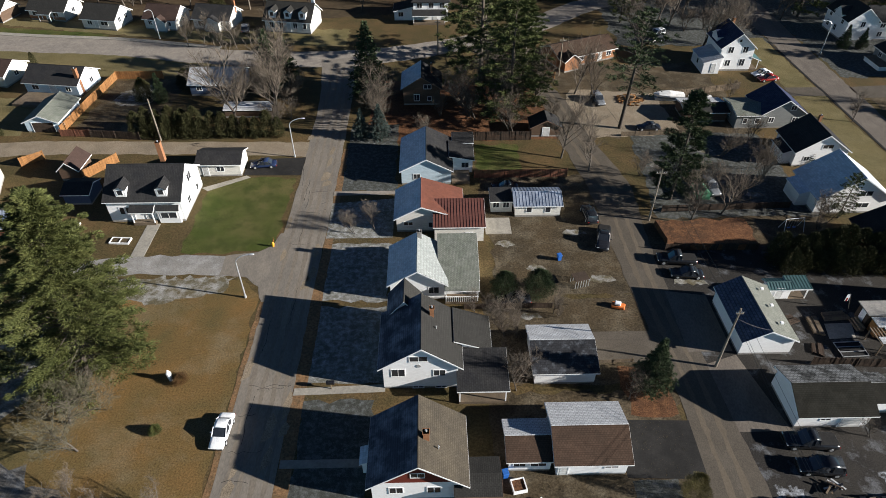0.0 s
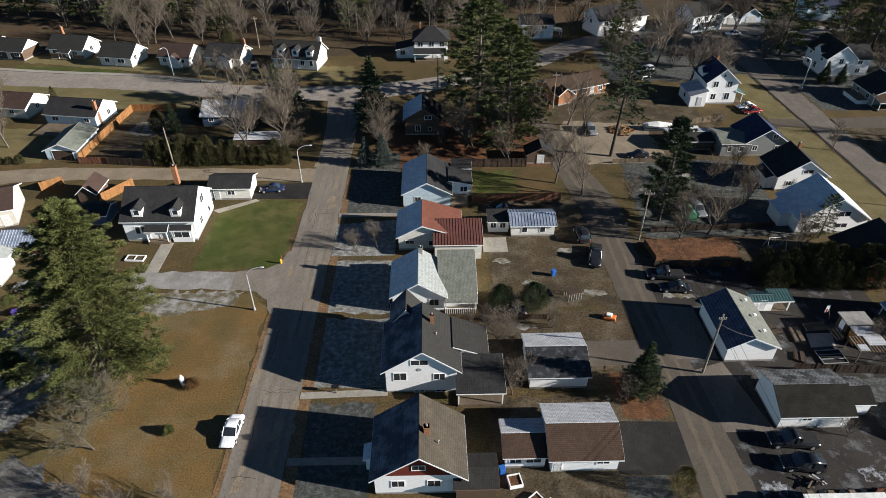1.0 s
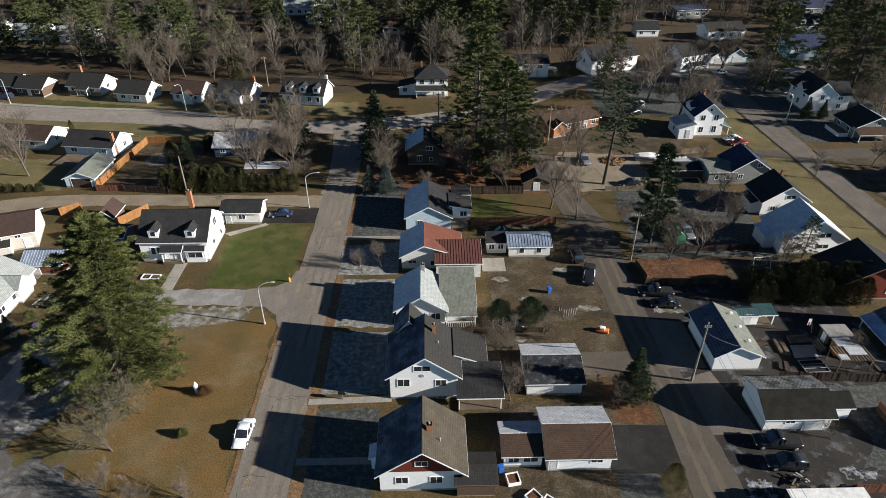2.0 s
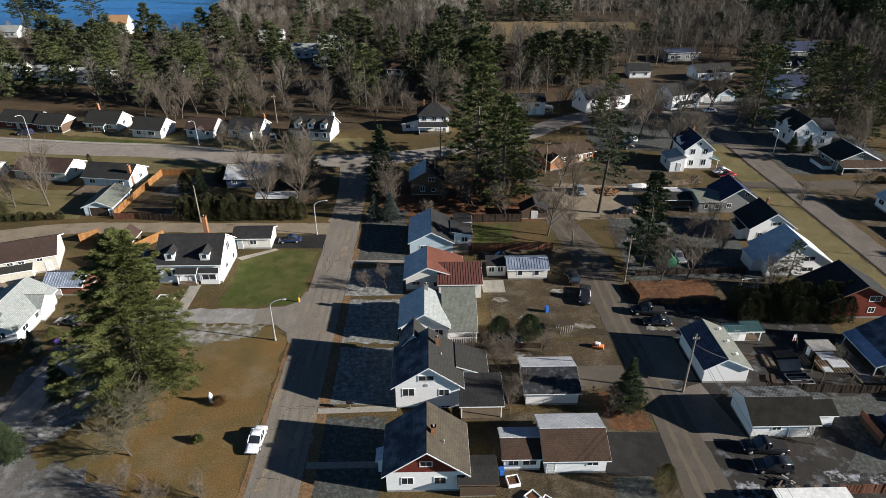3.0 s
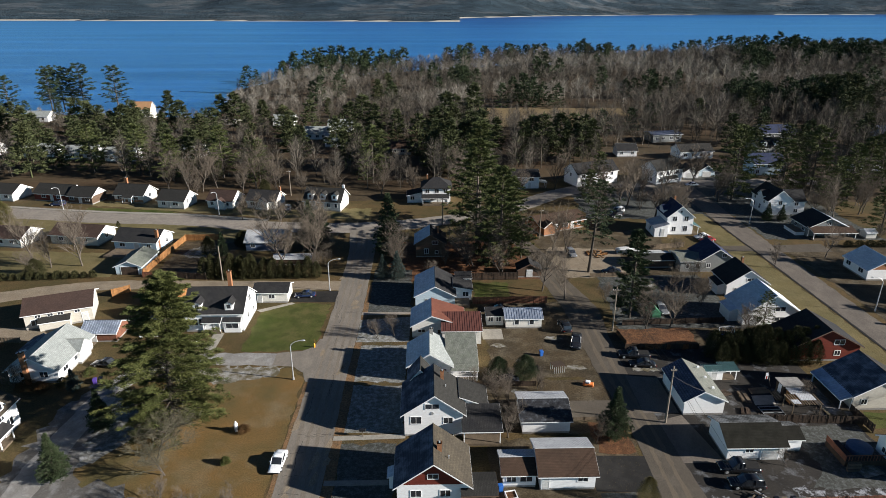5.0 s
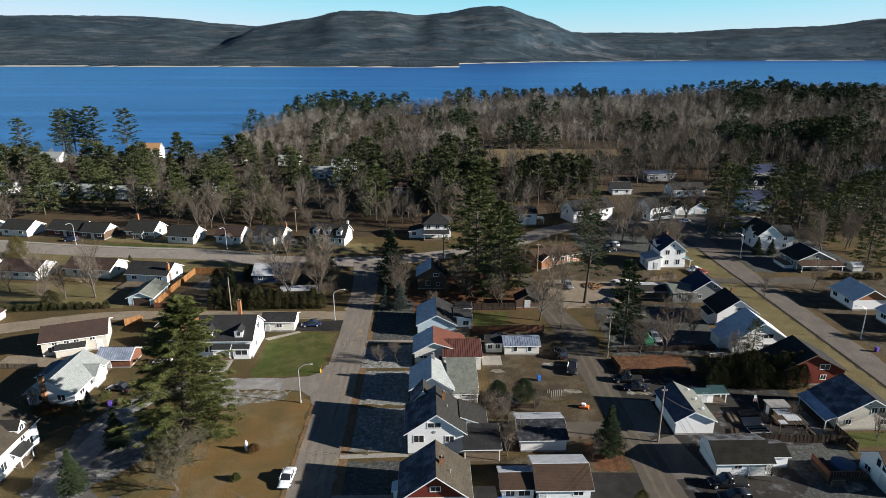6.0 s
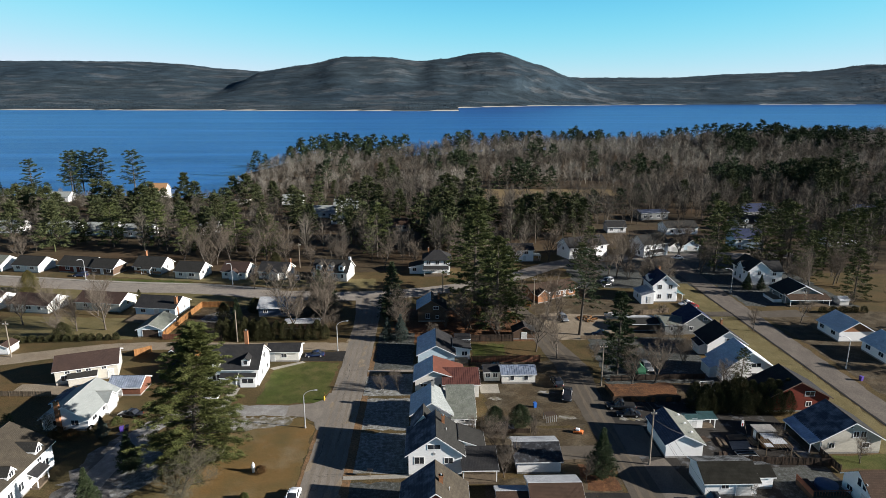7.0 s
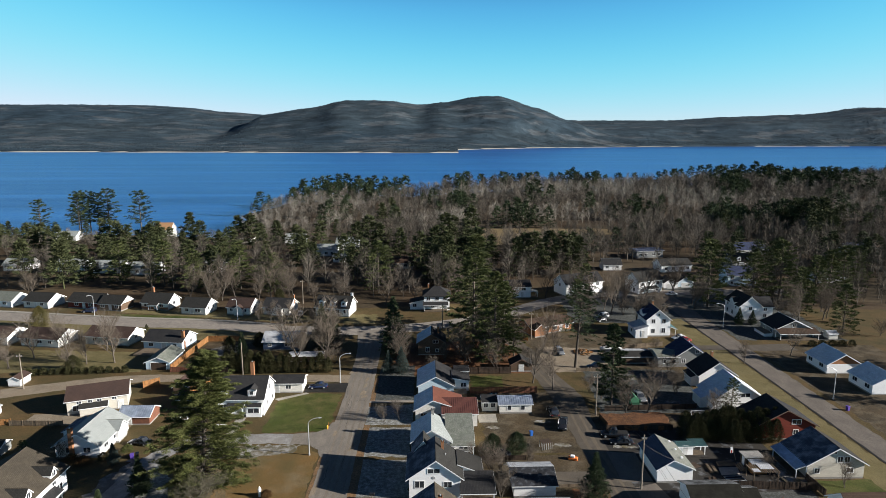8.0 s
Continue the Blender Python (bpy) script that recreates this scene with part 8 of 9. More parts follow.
# Pines at (128, 104) and (127, 78): unseen, added to shade the lawns.
place(p, [(-22, 188, 0.9), (-62, 186, 0.72), (-78, 196, 0.85), (-95, 192, 0.75), (-110, 200, 0.85), (-130, 205, 0.8), (98, 164.5, 1.08), (115, 166, 0.86), (126, 168, 1.04), (138, 166, 0.8), (156, 178, 0.87), (124, 152, 0.75), (126, 132, 0.7), (128, 104, 0.65), (127, 78, 0.6), (147, 172, 0.85), (166, 186, 0.8), (49.7, 161, 0.5), (56, 174, 0.62)], rnd)

# far shore: tiny trees over the hills
v, f = [], []
cone = np.array([(-1, -0.6, 0), (1, -0.6, 0), (0, 1.1, 0), (0, 0, 1.25)]) * 2.9
cf = np.array([(0, 1, 3), (1, 2, 3), (2, 0, 3)])
o = 0
k = 0
while k < 70000:
    x = wr.uniform(-3300, 3600)
    y = far_shore_y(x) + (wr.random() ** 1.6) * 1750 + 22
    if y > 4450 or abs(x) > 0.78 * (y + 60):
        continue
    k += 1
    s = wr.uniform(0.6, 1.3) * (1.25 if y < far_shore_y(x) + 90 else 1.0)
    a = wr.uniform(0, 6.28)
    q = cone.copy() * s
    q[:, 0], q[:, 1] = q[:, 0] * math.cos(a) - q[:, 1] * math.sin(a), q[:, 0] * math.sin(a) + q[:, 1] * math.cos(a)
    v.append(q + np.array([x, y, far_z(x, y) - 1.0]))
    f.append(cf + o)
    o += 4
# Foliage paler and bluer than near trees: distance haze put into its colour.
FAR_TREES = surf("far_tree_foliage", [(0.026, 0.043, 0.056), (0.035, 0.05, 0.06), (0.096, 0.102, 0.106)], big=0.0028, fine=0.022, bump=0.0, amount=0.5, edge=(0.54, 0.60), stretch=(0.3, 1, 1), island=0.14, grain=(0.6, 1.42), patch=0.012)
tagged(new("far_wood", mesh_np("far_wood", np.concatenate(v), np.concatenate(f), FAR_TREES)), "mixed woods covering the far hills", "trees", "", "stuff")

# houses half hidden in the wood
for x, y, wx, dy, ze, zr, lb in ((-55, 264, 12, 8, 3.4, 5.8, "white house with a pale roof among the pines"), (-46, 282, 12, 8, 3.6, 6.0, "white house with a pale roof among the pines"), (-44, 248, 9, 7, 3.2, 5.4, "white cottage with a pale roof among the pines"), (-160, 320, 9.5, 8, 6, 9.5, "cream house with an orange roof near the shore"), (-214, 314, 12, 8, 3.4, 5.6, "white house with a pale roof near the shore"),
                                 (-165, 230, 13, 8, 3.2, 5.4, "white cottage among the pines"), (-146, 226, 13, 8, 3.2, 5.4, "white cottage among the pines"), (-128, 222, 12, 8, 3.2, 5.4, "white cottage among the pines"), (-100, 226, 9, 8, 3.4, 5.6, "white cottage among the pines"), (-108, 304, 12, 8, 3.4, 5.6, "brown-roofed house among the pines"), (-78, 300, 11, 8, 3.4, 5.6, "white house with a pale roof among the pines"), (-190, 232, 12, 8, 3.2, 5.4, "white cottage among the pines"),
                                 (-13.5, 232, 8, 7, 3.0, 4.8, "low brown-roofed house in the wood")):
    house(lb, x - wx / 2, x + wx / 2, y, y + dy, ze, zr, "x", OFFWHITE if "cream" in lb else BEIGE if "brown" in lb else WHITE, (R_ORANGE, R_ORANGE) if "orange" in lb else (R_BROWN, R_BROWN) if "brown" in lb else (R_PALE, R_PALE), over=0.4, wins="S-3,1.2,1.4,1.1 S0.5,1.2,1.4,1.1 S3.4,1.2,1.2,1.1")


# ---- dry grass tufts ----


def paved(x, y):
    return abs(x + 19.7) < 3.4 or (y > 66.1 and y < 70.6 and x < -20 and x > -47) or abs(x - 30.6) < 3.0 or (98 < y < 103.2 and x < -20) or abs(x - 87) < 3.4 or any(a < x < c2 and b4 < y < d for a, b4, c2, d in FOOT)


def tufts(name, label, mat, zones, hgt, seed):
    g = np.random.default_rng(seed)
    P = []
    for x0, y0, x1, y1, dens in zones:
        n = int((x1 - x0) * (y1 - y0) * dens)
        q = np.stack([g.uniform(x0, x1, n), g.uniform(y0, y1, n)], 1)
        P += [(x, y, 0.0) for x, y in q if not paved(x, y) and noise.noise((x * 0.35, y * 0.35, seed)) > -0.12]
    P = np.array(P)
    n = len(P)
    D = g.normal(size=(n, 3)) * np.array([0.5, 0.5, 0.15]) + np.array([0, 0, 1.0])
    D /= np.linalg.norm(D, axis=1, keepdims=True)
    v, f = tri_block(P, D, hgt * g.uniform(0.4, 1.4, n), hgt * g.uniform(0.3, 0.8, n), g)
    tagged(new(name, mesh_np(name, v, f, mat)), label, "grass", "", "stuff")


STRAW = surf("straw_tufts", [(0.143, 0.098, 0.0476), (0.0875, 0.0756, 0.0385), (0.07, 0.0686, 0.0294)], big=0.07, fine=2.0, bump=0.0, amount=0.6, island=0.4)
STRAW_ICE = surf("frosted_tufts", [(0.118, 0.118, 0.105), (0.0784, 0.0756, 0.0612), (0.225, 0.225, 0.22)], big=0.2, fine=2.0, bump=0.0, amount=0.5, island=0.4)
BLADE = surf("green_tufts", [(0.077, 0.084, 0.0315), (0.091, 0.084, 0.035), (0.063, 0.07, 0.0245)], big=0.2, fine=2.0, bump=0.0, amount=0.5, island=0.4)
LEAF = surf("fallen_leaves", [(0.168, 0.084, 0.0385), (0.126, 0.063, 0.0315), (0.196, 0.112, 0.0525)], big=0.4, fine=2.0, bump=0.0, amount=0.5, island=0.4)
tufts("dry_grass", "tufts of dry brown grass", STRAW, [(-44, 26, -24.5, 65, 12), (-7, 26, 28, 62, 14), (7, 60, 28, 102, 10), (-60, 70, -23, 98, 6), (-120, 104, -24, 140, 2.5), (76, 40, 83.5, 150, 6), (34, 76, 64, 130, 4), (91, 60, 125, 150, 2.5)], 0.11, 1)
tufts("frosted_grass", "frosted grass in the shade of houses", STRAW_ICE, [(-15.4, 24, -6.6, 74, 45), (53, 34, 62, 46.6, 8), (20, 24, 25.2, 33.4, 30), (92, 60, 125, 122, 4)], 0.08, 2)
tufts("green_grass", "short green grass of the lawns", BLADE, [(-37.5, 71.2, -23.6, 90.8, 30), (7.8, 91.2, 16, 101, 25), (-15, 86.5, -6, 109, 18)], 0.07, 3)
tufts("fallen_leaf", "fallen brown leaves under trees", LEAF, [(22, 41.5, 26.6, 48.6, 40), (-12, 102, 25, 128, 7), (-40, 30, -30, 46, 6)], 0.09, 4)
# ---- street furniture ----
street_lamp(-25.7, 61.5, 7.6, (1.9, 0.2))
street_lamp(-24.6, 97.4, 7.6, (2.1, 0.3))
street_lamp(-66.5, 145.2 + 7.4, 7.6, (-0.6, -1.8), "tall galvanised street lamp with a curved arm beside the pavement")
street_lamp(-117.0, 158.6, 7.6, (-0.6, -1.8), "tall galvanised street lamp with a curved arm beside the pavement")
street_lamp(92.6, 140.6, 7.8, (-2.0, 0.2))
street_lamp(92.4, 84.6, 7.8, (-2.0, 0.2))
utility_pole(34.6, 48.2, 10.2, 0.9)
utility_pole(34.4, 77.5, 9.6, 1.6)
utility_pole(-50.6, 103.6, 8.6, 0)
utility_pole(28.6, 130.0, 8.6, 1.4)
utility_pole(-101.5, 95.5, 9.0, 1.4)
utility_pole(-48.5, 172.5, 9.0, 1.4)
utility_pole(2.0, 141.5, 8.5, 1.2)
wires("overhead_wires", [((34.1, 48.1, 9.7), (33.9, 77.4, 9.1), 0.6), ((35.1, 48.1, 9.7), (34.9, 77.4, 9.1), 0.6), ((34.1, 48.1, 9.7), (33.8, 6.0, 9.4), 0.7), ((35.1, 48.1, 9.7), (34.9, 6.0, 9.4), 0.7), ((34.6, 48.1, 8.4), (34.3, 6.0, 8.2), 0.7),
                          ((33.9, 77.4, 9.1), (28.3, 130, 8.0), 0.9), ((34.6, 48.2, 8.6), (41.0, 50.0, 4.4), 0.3), ((34.4, 77.4, 8.6), (47.0, 66.0, 6.0), 0.4)], "black overhead wires strung between timber poles")
utility_pole(34.3, 6.0, 9.8, 1.6)

# ---- fences ----
fence("board_fence", "red-brown board fence behind the yard", [(7.4, 89.9), (23.4, 89.9)], 1.7, WOOD_RED)
fence("board_fence", "dark board fence round the back lawn", [(7.8, 102.4), (18.8, 102.4)], 1.9, WOOD_DK)
fence("board_fence", "orange cedar fence stepping back from the lane", [(-70.2, 106.4), (-69.6, 118), (-68.6, 130.2), (-58.5, 130.2)], 1.8, WOOD_OR)
fence("board_fence", "red-brown fence along the lane", [(-70.0, 105.6), (-64.4, 105.4)], 1.5, WOOD_RED)
fence("board_fence", "dark red fence along the lane", [(-64.2, 105.2), (-54.6, 104.0)], 1.6, WOOD_DK)
fence("board_fence", "short orange cedar screen", [(-59.4, 91.0), (-55.8, 96.4)], 1.9, WOOD_OR)
fence("board_fence", "short orange cedar screen", [(-72.4, 95.2), (-69.4, 97.6)], 1.8, WOOD_OR)
fence("board_fence", "orange cedar fence beside the sandy yard", [(-101, 74.5), (-92, 76.0)], 1.4, WOOD_OR)
fence("board_fence", "weathered fence beside the sandy yard", [(-92, 75.6), (-80.5, 75.2)], 1.2, WOOD)
fence("board_fence", "dark fence beside the leaf-covered bed", [(34.8, 70.2), (48.6, 69.95)], 1.25, WOOD_DK, board=0.2, gap=0.03)
fence("board_fence", "dark fence between the back yards", [(46.4, 48.2), (65.0, 47.0)], 1.5, WOOD_DK)
fence("board_fence", "dark fence at the end of the yard", [(65.0, 50.2), (65.3, 45.0)], 1.5, WOOD_DK)
fence("board_fence", "grey fence beside the white house", [(50.0, 119.0), (66.0, 122.5)], 1.5, WOOD)
fence("board_fence", "brown fence in front of the brick bungalow", [(22.4, 134.6), (27.4, 128.4)], 1.6, WOOD_OR)
fence("board_fence", "low weathered fence between yards", [(36.2, 103.4), (50.0, 104.0)], 1.0, WOOD)
fence("board_fence", "low weathered fence between yards", [(37.0, 79.6), (58.0, 80.2)], 1.3, WOOD_DK)
fence("board_fence", "low dark fence behind the bungalow", [(4.2, 58.6), (16.0, 58.6)], 1.0, WOOD_DK)
fence("board_fence", "low weathered fence in front of the pull-in", [(19.8, 49.0), (24.6, 49.2)], 0.6, WOOD)

# ---- vehicles ----
vehicle("sedan", -23.6, 40.1, 176, P_WHITE, "white sedan parked on the street's edge")
vehicle("pickup", 41.0, 37.4, 86, P_BLACK, "black pickup truck with a grey bed parked in the yard", "pickup truck")
vehicle("suv", 40.6, 34.3, 84, P_BLACK, "black car with a dark blue hood beside the truck")
vehicle("sedan", 36.2, 64.6, 84, P_BLACK, "dark car parked before the leaf-covered bed")
vehicle("pickup", 35.6, 67.6, 84, P_BLACK, "black pickup truck parked before the leaf-covered bed", "pickup truck")
vehicle("pickup", 26.0, 72.6, 165, P_BLACK, "black pickup truck parked beside the alley", "pickup truck")
vehicle("suv", 25.0, 78.6, 5, P_BLACK, "black car parked beside the alley")
vehicle("sedan", -29.6, 94.4, 96, P_NAVY, "dark blue sedan in the black driveway")
vehicle("sedan", 12.4, 86.6, 88, P_BLACK, "black car parked behind the metal-roofed shed")
vehicle("suv", 34.6, 117.4, 190, P_GREY, "silver grey car parked on the gravel")
vehicle("suv", 46.8, 85.6, 190, P_GREY, "silver car parked in the back yard")
vehicle("sedan", 73.6, 129.0, 100, P_WHITE, "white car parked beside the tall white house")
vehicle("sedan", 74.0, 126.6, 100, P_RED, "red car parked beside the tall white house")
vehicle("suv", 56.6, 152.0, 120, P_WHITE, "white car parked under bare trees")
vehicle("suv", 55.0, 148.0, 120, P_BLACK, "black car parked under bare trees")
vehicle("sedan", 91.5, 181.5, 95, P_WHITE, "white car on the far street")
vehicle("sedan", -60.5, 66.8, 80, P_BLACK, "dark car half hidden by the pine")
vehicle("suv", -46.5, 157.6, 10, P_GREY, "pale car beside the small house")
vehicle("sedan", 42.0, 106.0, 90, P_BLACK, "dark red-black car on the gravel")
vehicle("suv", -121.0, 163.0, 90, P_NAVY, "dark blue car before the bungalow")
vehicle("sedan", 11.0, 59.9, 92, P_BLACK, "black car parked behind the low fence")
vehicle("sedan", -97.5, 60.0, 90, P_BLACK, "dark car parked in the shaded yard")

# ---- boats and clutter ----
e = thing("boat", 49.6, 118.2, 0, 84, "boat under a pale tarpaulin on blocks", "boat")
bm = bmesh.new()
loft(bm, [(-3.0, [(0.2, 0.5), (1.0, 0.9), (1.05, 1.2), (0.6, 1.45)]), (0, [(0.2, 0.4), (1.1, 0.85), (1.2, 1.25), (0.5, 1.8)]), (2.2, [(0.15, 0.5), (0.8, 0.95), (0.9, 1.3), (0.4, 1.6)]), (3.2, [(0.03, 1.0), (0.1, 1.1), (0.12, 1.3), (0.08, 1.4)])])
part("tarpaulin", bm, TARP, e)
part("trailer", boxbm(-0.7, 0.7, -2.6, 2.8, 0.0, 0.45), GALV, e)
e = thing("boat", 56.0, 117.4, 0, 88, "low white-covered trailer beside the boat", "trailer")
part("cover", boxbm(-0.9, 0.9, -2.4, 2.4, 0.4, 0.95, bevel=0.12), TARP, e)
part("frame", boxbm(-0.7, 0.7, -2.2, 2.2, 0.0, 0.42), GALV, e)

e = thing("marker_post", -31.6, 47.6, 0, 20, "white-capped marker post in the lot", "post")
bm = bmesh.new()
tube(bm, (0, 0, 0), (0, 0, 1.3), 0.22, 0.32, 10)
tube(bm, (0, 0, 1.3), (0, 0, 1.9), 0.32, 0.03, 10)
part("cap", bm, P_WHITE, e)
e = thing("fire_hydrant", -23.9, 72.3, 0, 0, "yellow fire hydrant beside the lawn", "hydrant")
bm = bmesh.new()
tube(bm, (0, 0, 0), (0, 0, 0.7), 0.16, 0.14, 10)
tube(bm, (0, 0, 0.7), (0, 0, 0.9), 0.18, 0.05, 10)
tube(bm, (-0.25, 0, 0.5), (0.25, 0, 0.5), 0.08, 0.08, 8)
part("body", bm, P_YELLOW, e)
bm = bmesh.new()
tube(bm, (0.18, 0.1, 0.0), (0.18, 0.1, 1.7), 0.025, 0.02, 6)
part("marker_rod", bm, P_ORANGE, e)
e = thing("mailbox", -12.2, 45.9, 0, 0, "dark mailbox on a post beside the walk", "mailbox")
part("post", boxbm(-0.06, 0.06, -0.06, 0.06, 0, 1.0), WOOD, e)
part("box", boxbm(-0.5, 0.5, -0.22, 0.22, 1.0, 1.4, bevel=0.06), P_BLACK, e)
for x, y, a, s in ((8.6, 33.0, 10, 1.5), (10.6, 30.6, 38, 1.5), (12.2, 29.9, 52, 1.4)):
    e = thing("raised_bed", x, y, 0, a, "white-edged raised planter box with dark soil", "planter", "raised planters")
    for b4 in ((-s / 2, s / 2, -s / 2, -s / 2 + 0.12), (-s / 2, s / 2, s / 2 - 0.12, s / 2), (-s / 2, -s / 2 + 0.12, -s / 2 + 0.12, s / 2 - 0.12), (s / 2 - 0.12, s / 2, -s / 2 + 0.12, s / 2 - 0.12)):
        part("side", boxbm(*b4, 0, 0.5), TRIM, e)
    part("soil", boxbm(-s / 2 + 0.12, s / 2 - 0.12, -s / 2 + 0.12, s / 2 - 0.12, 0, 0.38), G_LITTER, e)


def bin_(x, y, mat, label):
    e = thing("wheeled_bin", x, y, 0, 12, label, "bin")
    bm = bmesh.new()
    vs = box(bm, -0.3, 0.3, -0.35, 0.35, 0.0, 0.95)
    for q in vs[:4]:
        q.co.x *= 0.8
        q.co.y *= 0.8
    part("body", bm, mat, e)
    part("lid", boxbm(-0.33, 0.33, -0.38, 0.38, 0.95, 1.03, bevel=0.03), mat, e)


bin_(7.3, 34.2, P_BLUE, "blue plastic bin beside the annex")
bin_(18.6, 68.4, P_BLUE, "blue plastic bin in the brown yard")
bin_(-59.4, 61.0, P_PURPLE, "purple plastic bin beside the driveway")
bin_(-58.6, 61.4, P_BLACK, "dark plastic bin beside the driveway")
bin_(91.8, 78.6, P_PURPLE, "purple plastic bin beside the street")
e = thing("toy_vehicle", 25.0, 58.6, 0, 70, "small orange and white ride-on toy", "toy")
part("body", boxbm(-0.5, 0.5, -0.9, 0.9, 0.0, 0.5, bevel=0.1), P_ORANGE, e)
part("seat", boxbm(-0.35, 0.35, -0.3, 0.5, 0.5, 0.85, bevel=0.08), P_WHITE, e)
e = thing("dog_house", 20.6, 63.2, 0, 15, "small wire cage in the yard", "cage")
for k in range(6):
    part("bar", boxbm(-1.0 + 0.4 * k - 0.03, -1.0 + 0.4 * k + 0.03, -0.8, -0.74, 0, 1.4), GALV, e)
    part("bar", boxbm(-1.0 + 0.4 * k - 0.03, -1.0 + 0.4 * k + 0.03, 0.74, 0.8, 0, 1.4), GALV, e)
part("roof_panel", boxbm(-1.05, 1.05, -0.85, 0.85, 1.4, 1.46), WOOD_DK, e)
e = thing("tent", 44.8, 84.4, 0, 0, "green tarpaulin shelter in the back yard", "shelter")
bm = bmesh.new()
loft(bm, [(-1.6, [(1.2, 0), (1.0, 1.2), (0.02, 2.1)]), (1.6, [(1.2, 0), (1.0, 1.2), (0.02, 2.1)])])
part("cover", bm, TARP_GREEN, e)
e = thing("raised_pool", 59.3, 40.2, 0, 0, "dark covered round pool inside a wooden deck", "pool")
bm = bmesh.new()
tube(bm, (0.8, 0.4, 0), (0.8, 0.4, 1.2), 1.7, 1.7, 24)
tube(bm, (0.8, 0.4, 1.2), (0.8, 0.4, 1.45), 1.7, 0.3, 24)
part("pool_cover", bm, NAVY, e)
part("deck", boxbm(-3.0, 3.0, -2.4, -1.4, 0, 0.9), WOOD_DK, e)
part("deck", boxbm(-3.0, -1.2, -1.4, 2.2, 0, 0.9), WOOD_DK, e)
for k in range(14):
    part("baluster", boxbm(-3.0 + 0.44 * k, -2.94 + 0.44 * k, -2.4, -2.34, 0.9, 1.8), WOOD_RED, e)
part("rail", boxbm(-3.0, 3.0, -2.42, -2.32, 1.8, 1.88), WOOD_RED, e)
part("side_screen", boxbm(-3.04, -2.96, -2.3, 2.2, 0.9, 1.8), WOOD_RED, e)
for k in range(3):
    part("step", boxbm(-2.6 - 0.3 * k, -0.8 - 0.3 * k, -2.8 - 0.35 * k, -2.4 - 0.35 * k, 0, 0.7 - 0.22 * k), WOOD, e)
for x, y, a, l, d in ((-56.9, 77.7, 4, 3.6, 1.5), (-47.3, 74.0, -4, 3.0, 1.4)):
    e = thing("planter_bed", x, y, 0, a, "low white-edged garden bed with bare soil", "planter", "garden beds")
    for b4 in ((-l / 2, l / 2, -d / 2, -d / 2 + 0.12), (-l / 2, l / 2, d / 2 - 0.12, d / 2), (-l / 2, -l / 2 + 0.12, -d / 2 + 0.12, d / 2 - 0.12), (l / 2 - 0.12, l / 2, -d / 2 + 0.12, d / 2 - 0.12), (-0.06, 0.06, -d / 2 + 0.12, d / 2 - 0.12)):
        part("side", boxbm(*b4, 0, 0.28), TRIM, e)
    part("soil", boxbm(-l / 2 + 0.12, l / 2 - 0.12, -d / 2 + 0.12, d / 2 - 0.12, 0, 0.16), YARD, e)
e = thing("swing_set", 55.8, 74.6, 0, 6, "white tubular swing set in the shaded yard", "swing set")
for sx in (-1.5, 1.5):
    for sy in (-0.8, 0.8):
        bm = bmesh.new()
        tube(bm, (sx * 1.08, sy, 0), (sx, 0, 2.2), 0.045, 0.045, 6)
        part("leg", bm, P_WHITE, e)
bm = bmesh.new()
tube(bm, (-1.55, 0, 2.2), (1.55, 0, 2.2), 0.05, 0.05, 6)
part("top_bar", bm, P_WHITE, e)
for k in (-0.8, 0.1):
    seat = part("seat", boxbm(k, k + 0.5, -0.12, 0.12, 0.5, 0.54), P_BLUE, e)
    for q in (0.03, 0.47):
        bm = bmesh.new()
        tube(bm, (k + q, 0, 0.54), (k + q, 0, 2.2), 0.012, 0.012, 4)
        part("chain", bm, GALV, seat)
# flat-roofed sheds and pergola in the back yard
e = thing("garden_shed", 57.8, 55.4, 0, 0, "dark wooden shed with a flat grey roof", "shed")
part("wall", boxbm(-1.6, 1.5, -1.1, 1.1, 0, 2.25), WOOD_DK, e)
part("roof", boxbm(-1.9, 1.8, -1.3, 1.3, 2.25, 2.4), STONE, e)
part("door", boxbm(-1.63, -1.6, -0.5, 0.4, 0.1, 1.95), TRIM, e)
e = thing("garden_shed", 57.8, 53.2, 0, 0, "low shed with orange board wall and frosted roof", "shed")
part("wall", boxbm(-1.3, 1.4, -0.8, 0.8, 0, 2.0), WOOD_OR, e)
part("roof", boxbm(-1.5, 1.6, -0.95, 0.9, 2.0, 2.12), R_ICE, e)
e = thing("pergola", 57.4, 50.8, 0, 0, "weathered pergola with frosted panels on its slats", "pergola")
for px, py in ((-2.2, -1.3), (2.2, -1.3), (-2.2, 1.3), (2.2, 1.3)):
    part("post", boxbm(px - 0.07, px + 0.07, py - 0.07, py + 0.07, 0, 2.1), WOOD, e)
for k in range(12):
    part("slat", boxbm(-2.4 + 0.42 * k, -2.24 + 0.42 * k, -1.5, 1.4, 2.1, 2.2), WOOD, e)
part("roof_panel", boxbm(-0.6, 1.9, -0.4, 1.3, 2.21, 2.24), R_ICE, e)
part("roof_panel", boxbm(-2.2, -1.0, -1.3, -0.2, 2.21, 2.24), R_ICE, e)
e = thing("garden_steps", 55.2, 54.6, 0, 0, "pale wooden steps beside the shed", "steps")
for k in range(3):
    part("step", boxbm(-0.25 + 0.3 * k, 0.05 + 0.3 * k, -1.1, 1.0, 0, 0.25 + 0.22 * k), WOOD, e)
e = thing("cold_frame", 52.5, 50.4, 0, 2, "dark garden frame with pale metal bars", "garden frame")
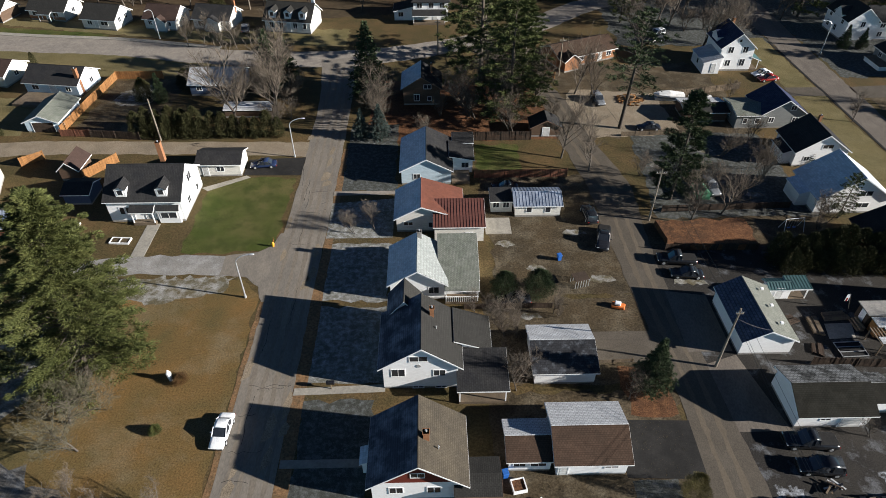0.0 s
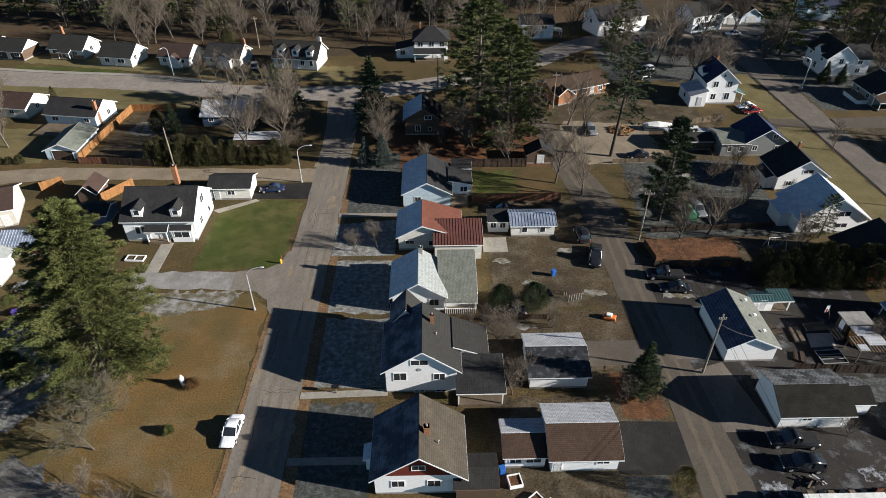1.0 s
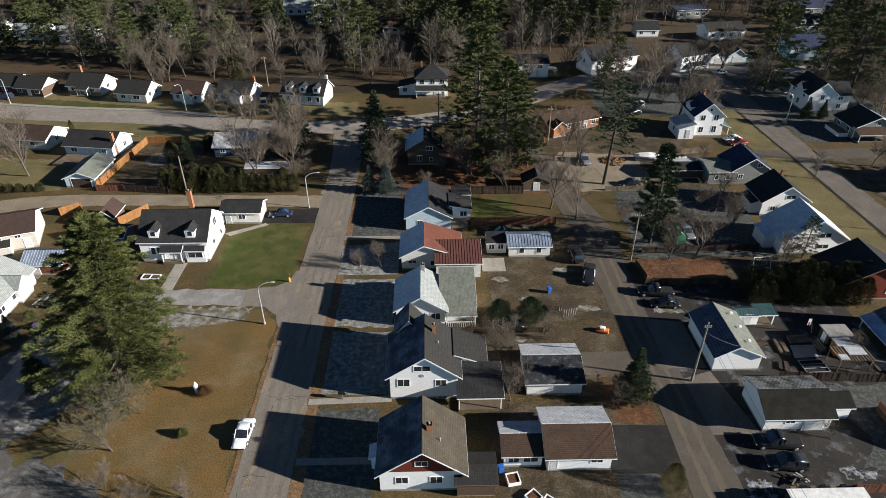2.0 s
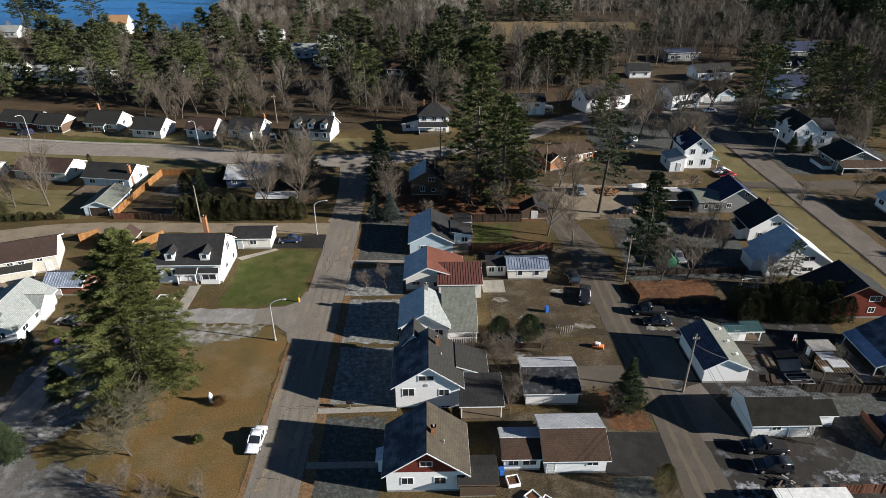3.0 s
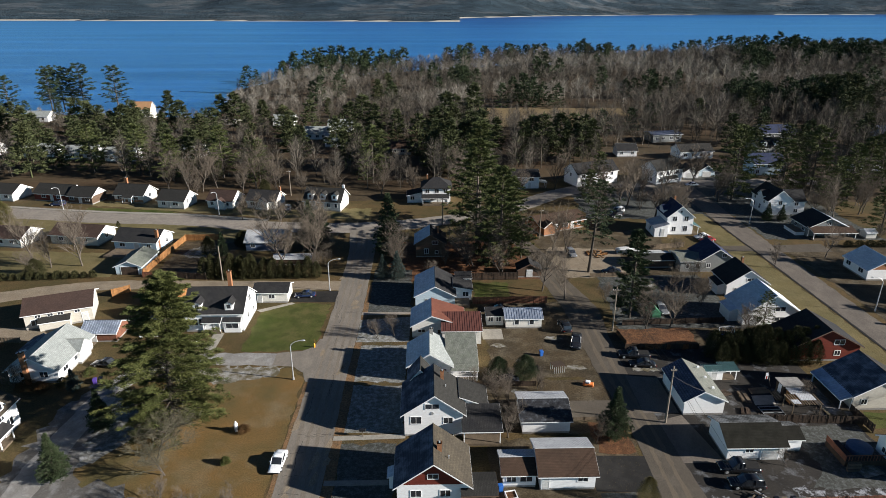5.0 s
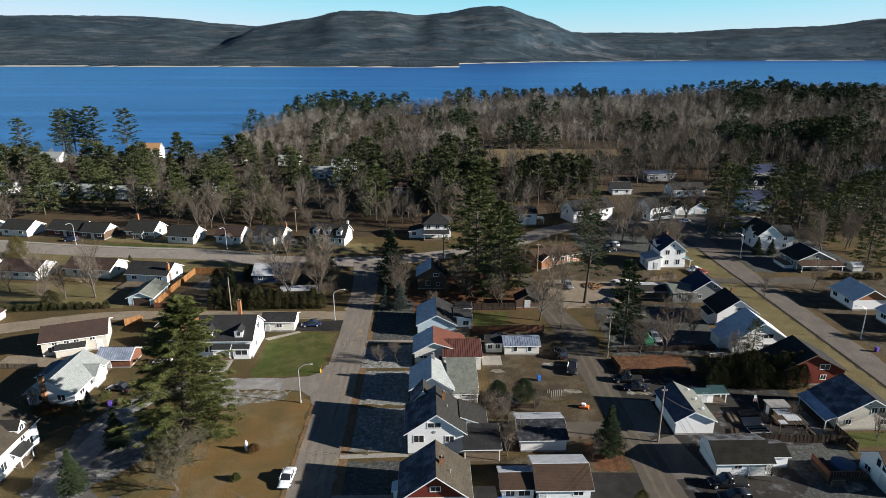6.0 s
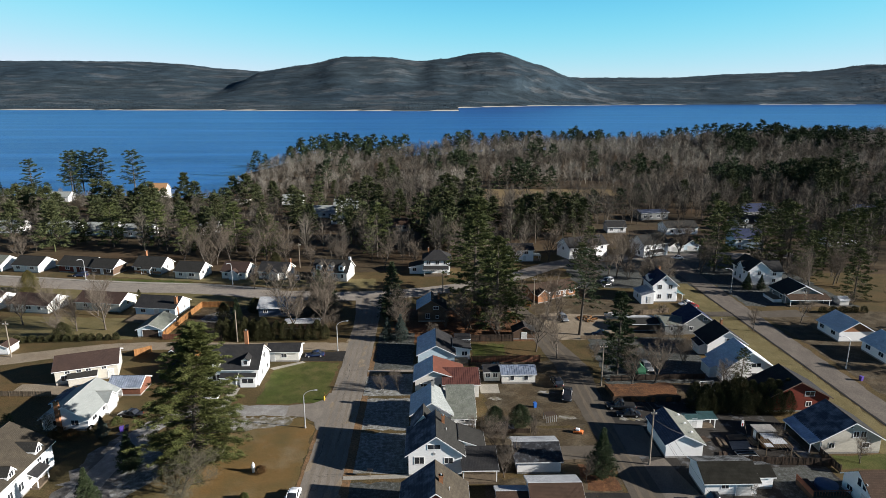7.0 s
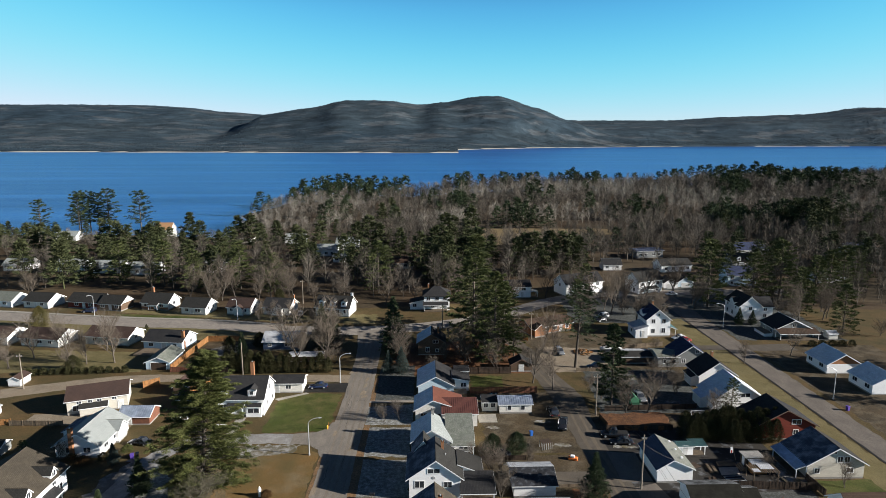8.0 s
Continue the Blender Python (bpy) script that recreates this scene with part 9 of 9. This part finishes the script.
part("bed", boxbm(-1.7, 1.7, -1.2, 1.2, 0, 0.18), RUBBER, e)
for k in range(4):
    part("bar", boxbm(-1.7, 1.7, -1.2 + 0.78 * k, -1.14 + 0.78 * k, 0.2, 0.3), GALV, e)
for px in (-1.7, 1.64):
    part("side_bar", boxbm(px, px + 0.06, -1.2, 1.2, 0.2, 0.3), GALV, e)
e = thing("flag", 56.0, 57.6, 0, 0, "white and red flag on a slanting pole", "flag")
bm = bmesh.new()
tube(bm, (0, 0, 0), (-0.9, 0, 2.9), 0.04, 0.03, 6)
part("pole", bm, POLE, e)
part("cloth", boxbm(-1.2, -0.75, -0.02, 0.02, 1.5, 2.7), P_WHITE, e)
part("red_band", boxbm(-1.1, -0.85, -0.024, -0.02, 1.5, 2.1), P_RED, e)
# shed with a bright metal roof, its fence and the things stored beside it
e = thing("storage_shed", 42.0, 28.0, 0, 0, "low storage shed with a bright frosted metal roof", "shed")
part("wall", boxbm(-4.1, 4.0, -1.6, 1.4, 0, 2.3), WOOD_DK, e)
part("roof", boxbm(-4.3, 4.2, -1.9, 1.5, 2.3, 2.42), TARP, e)
for k in range(6):
    part("crate", boxbm(-3.6 + 1.1 * k, -3.0 + 1.1 * k, 1.52, 2.0, 0, 2.2 + 0.15 * (k % 2)), P_BLACK if k % 2 else WOOD, e)
fence("board_fence", "red-brown board fence beside the storage shed", [(46.4, 30.4), (60.0, 30.6)], 1.6, WOOD_RED)
e = thing("junk_pile", 41.0, 32.2, 0, 4, "pile of frosted scrap and boards beside the cars", "scrap")
for k in range(12):
    q = part("board", boxbm(-0.8, 0.8, -0.09, 0.09, 0, 0.08), (WOOD, GALV, P_BLACK, WOOD_DK)[k % 4], e)
    q.matrix_basis = pose(rnd.uniform(-0.7, 0.7), rnd.uniform(-0.4, 0.4), 0.05 + 0.05 * k, rnd.uniform(-8, 8), rnd.uniform(-8, 8), rnd.uniform(-50, 50))
for k, (x, y, a, l) in enumerate(((47.0, 55.6, 20, 2.4), (50.0, 54.6, 84, 3.4), (48.4, 50.6, 70, 2.2), (53.4, 56.2, 5, 3.6))):
    e = thing("timber_stack", x, y, 0, a, "stack of weathered boards in the yard", "timber", "yard timber")
    for j in range(6):
        part("board", boxbm(-l / 2 + 0.05 * j, l / 2 - 0.07 * j, -0.7 + 0.24 * j, -0.5 + 0.24 * j, 0, 0.18 + 0.06 * (j % 3)), WOOD if k % 2 else WOOD_DK, e)
e = thing("wood_pile", 41.5, 118.0, 0, 15, "loose pile of split firewood on the gravel", "firewood")
for j in range(60):
    a = rnd.uniform(0, 360)
    bm = bmesh.new()
    rr = rnd.uniform(0, 1) ** 0.5 * 2.6
    tube(bm, (-0.5, 0, 0), (0.5, 0, 0), 0.13, 0.12, 5)
    lg = part("log", bm, WOOD_OR if j % 3 else WOOD, e)
    lg.matrix_basis = pose(rr * math.cos(j * 2.4), rr * math.sin(j * 2.4), 0.12 + max(0, 0.9 - rr * 0.33) * rnd.uniform(0.2, 1), rnd.uniform(-15, 15), rnd.uniform(-15, 15), a)
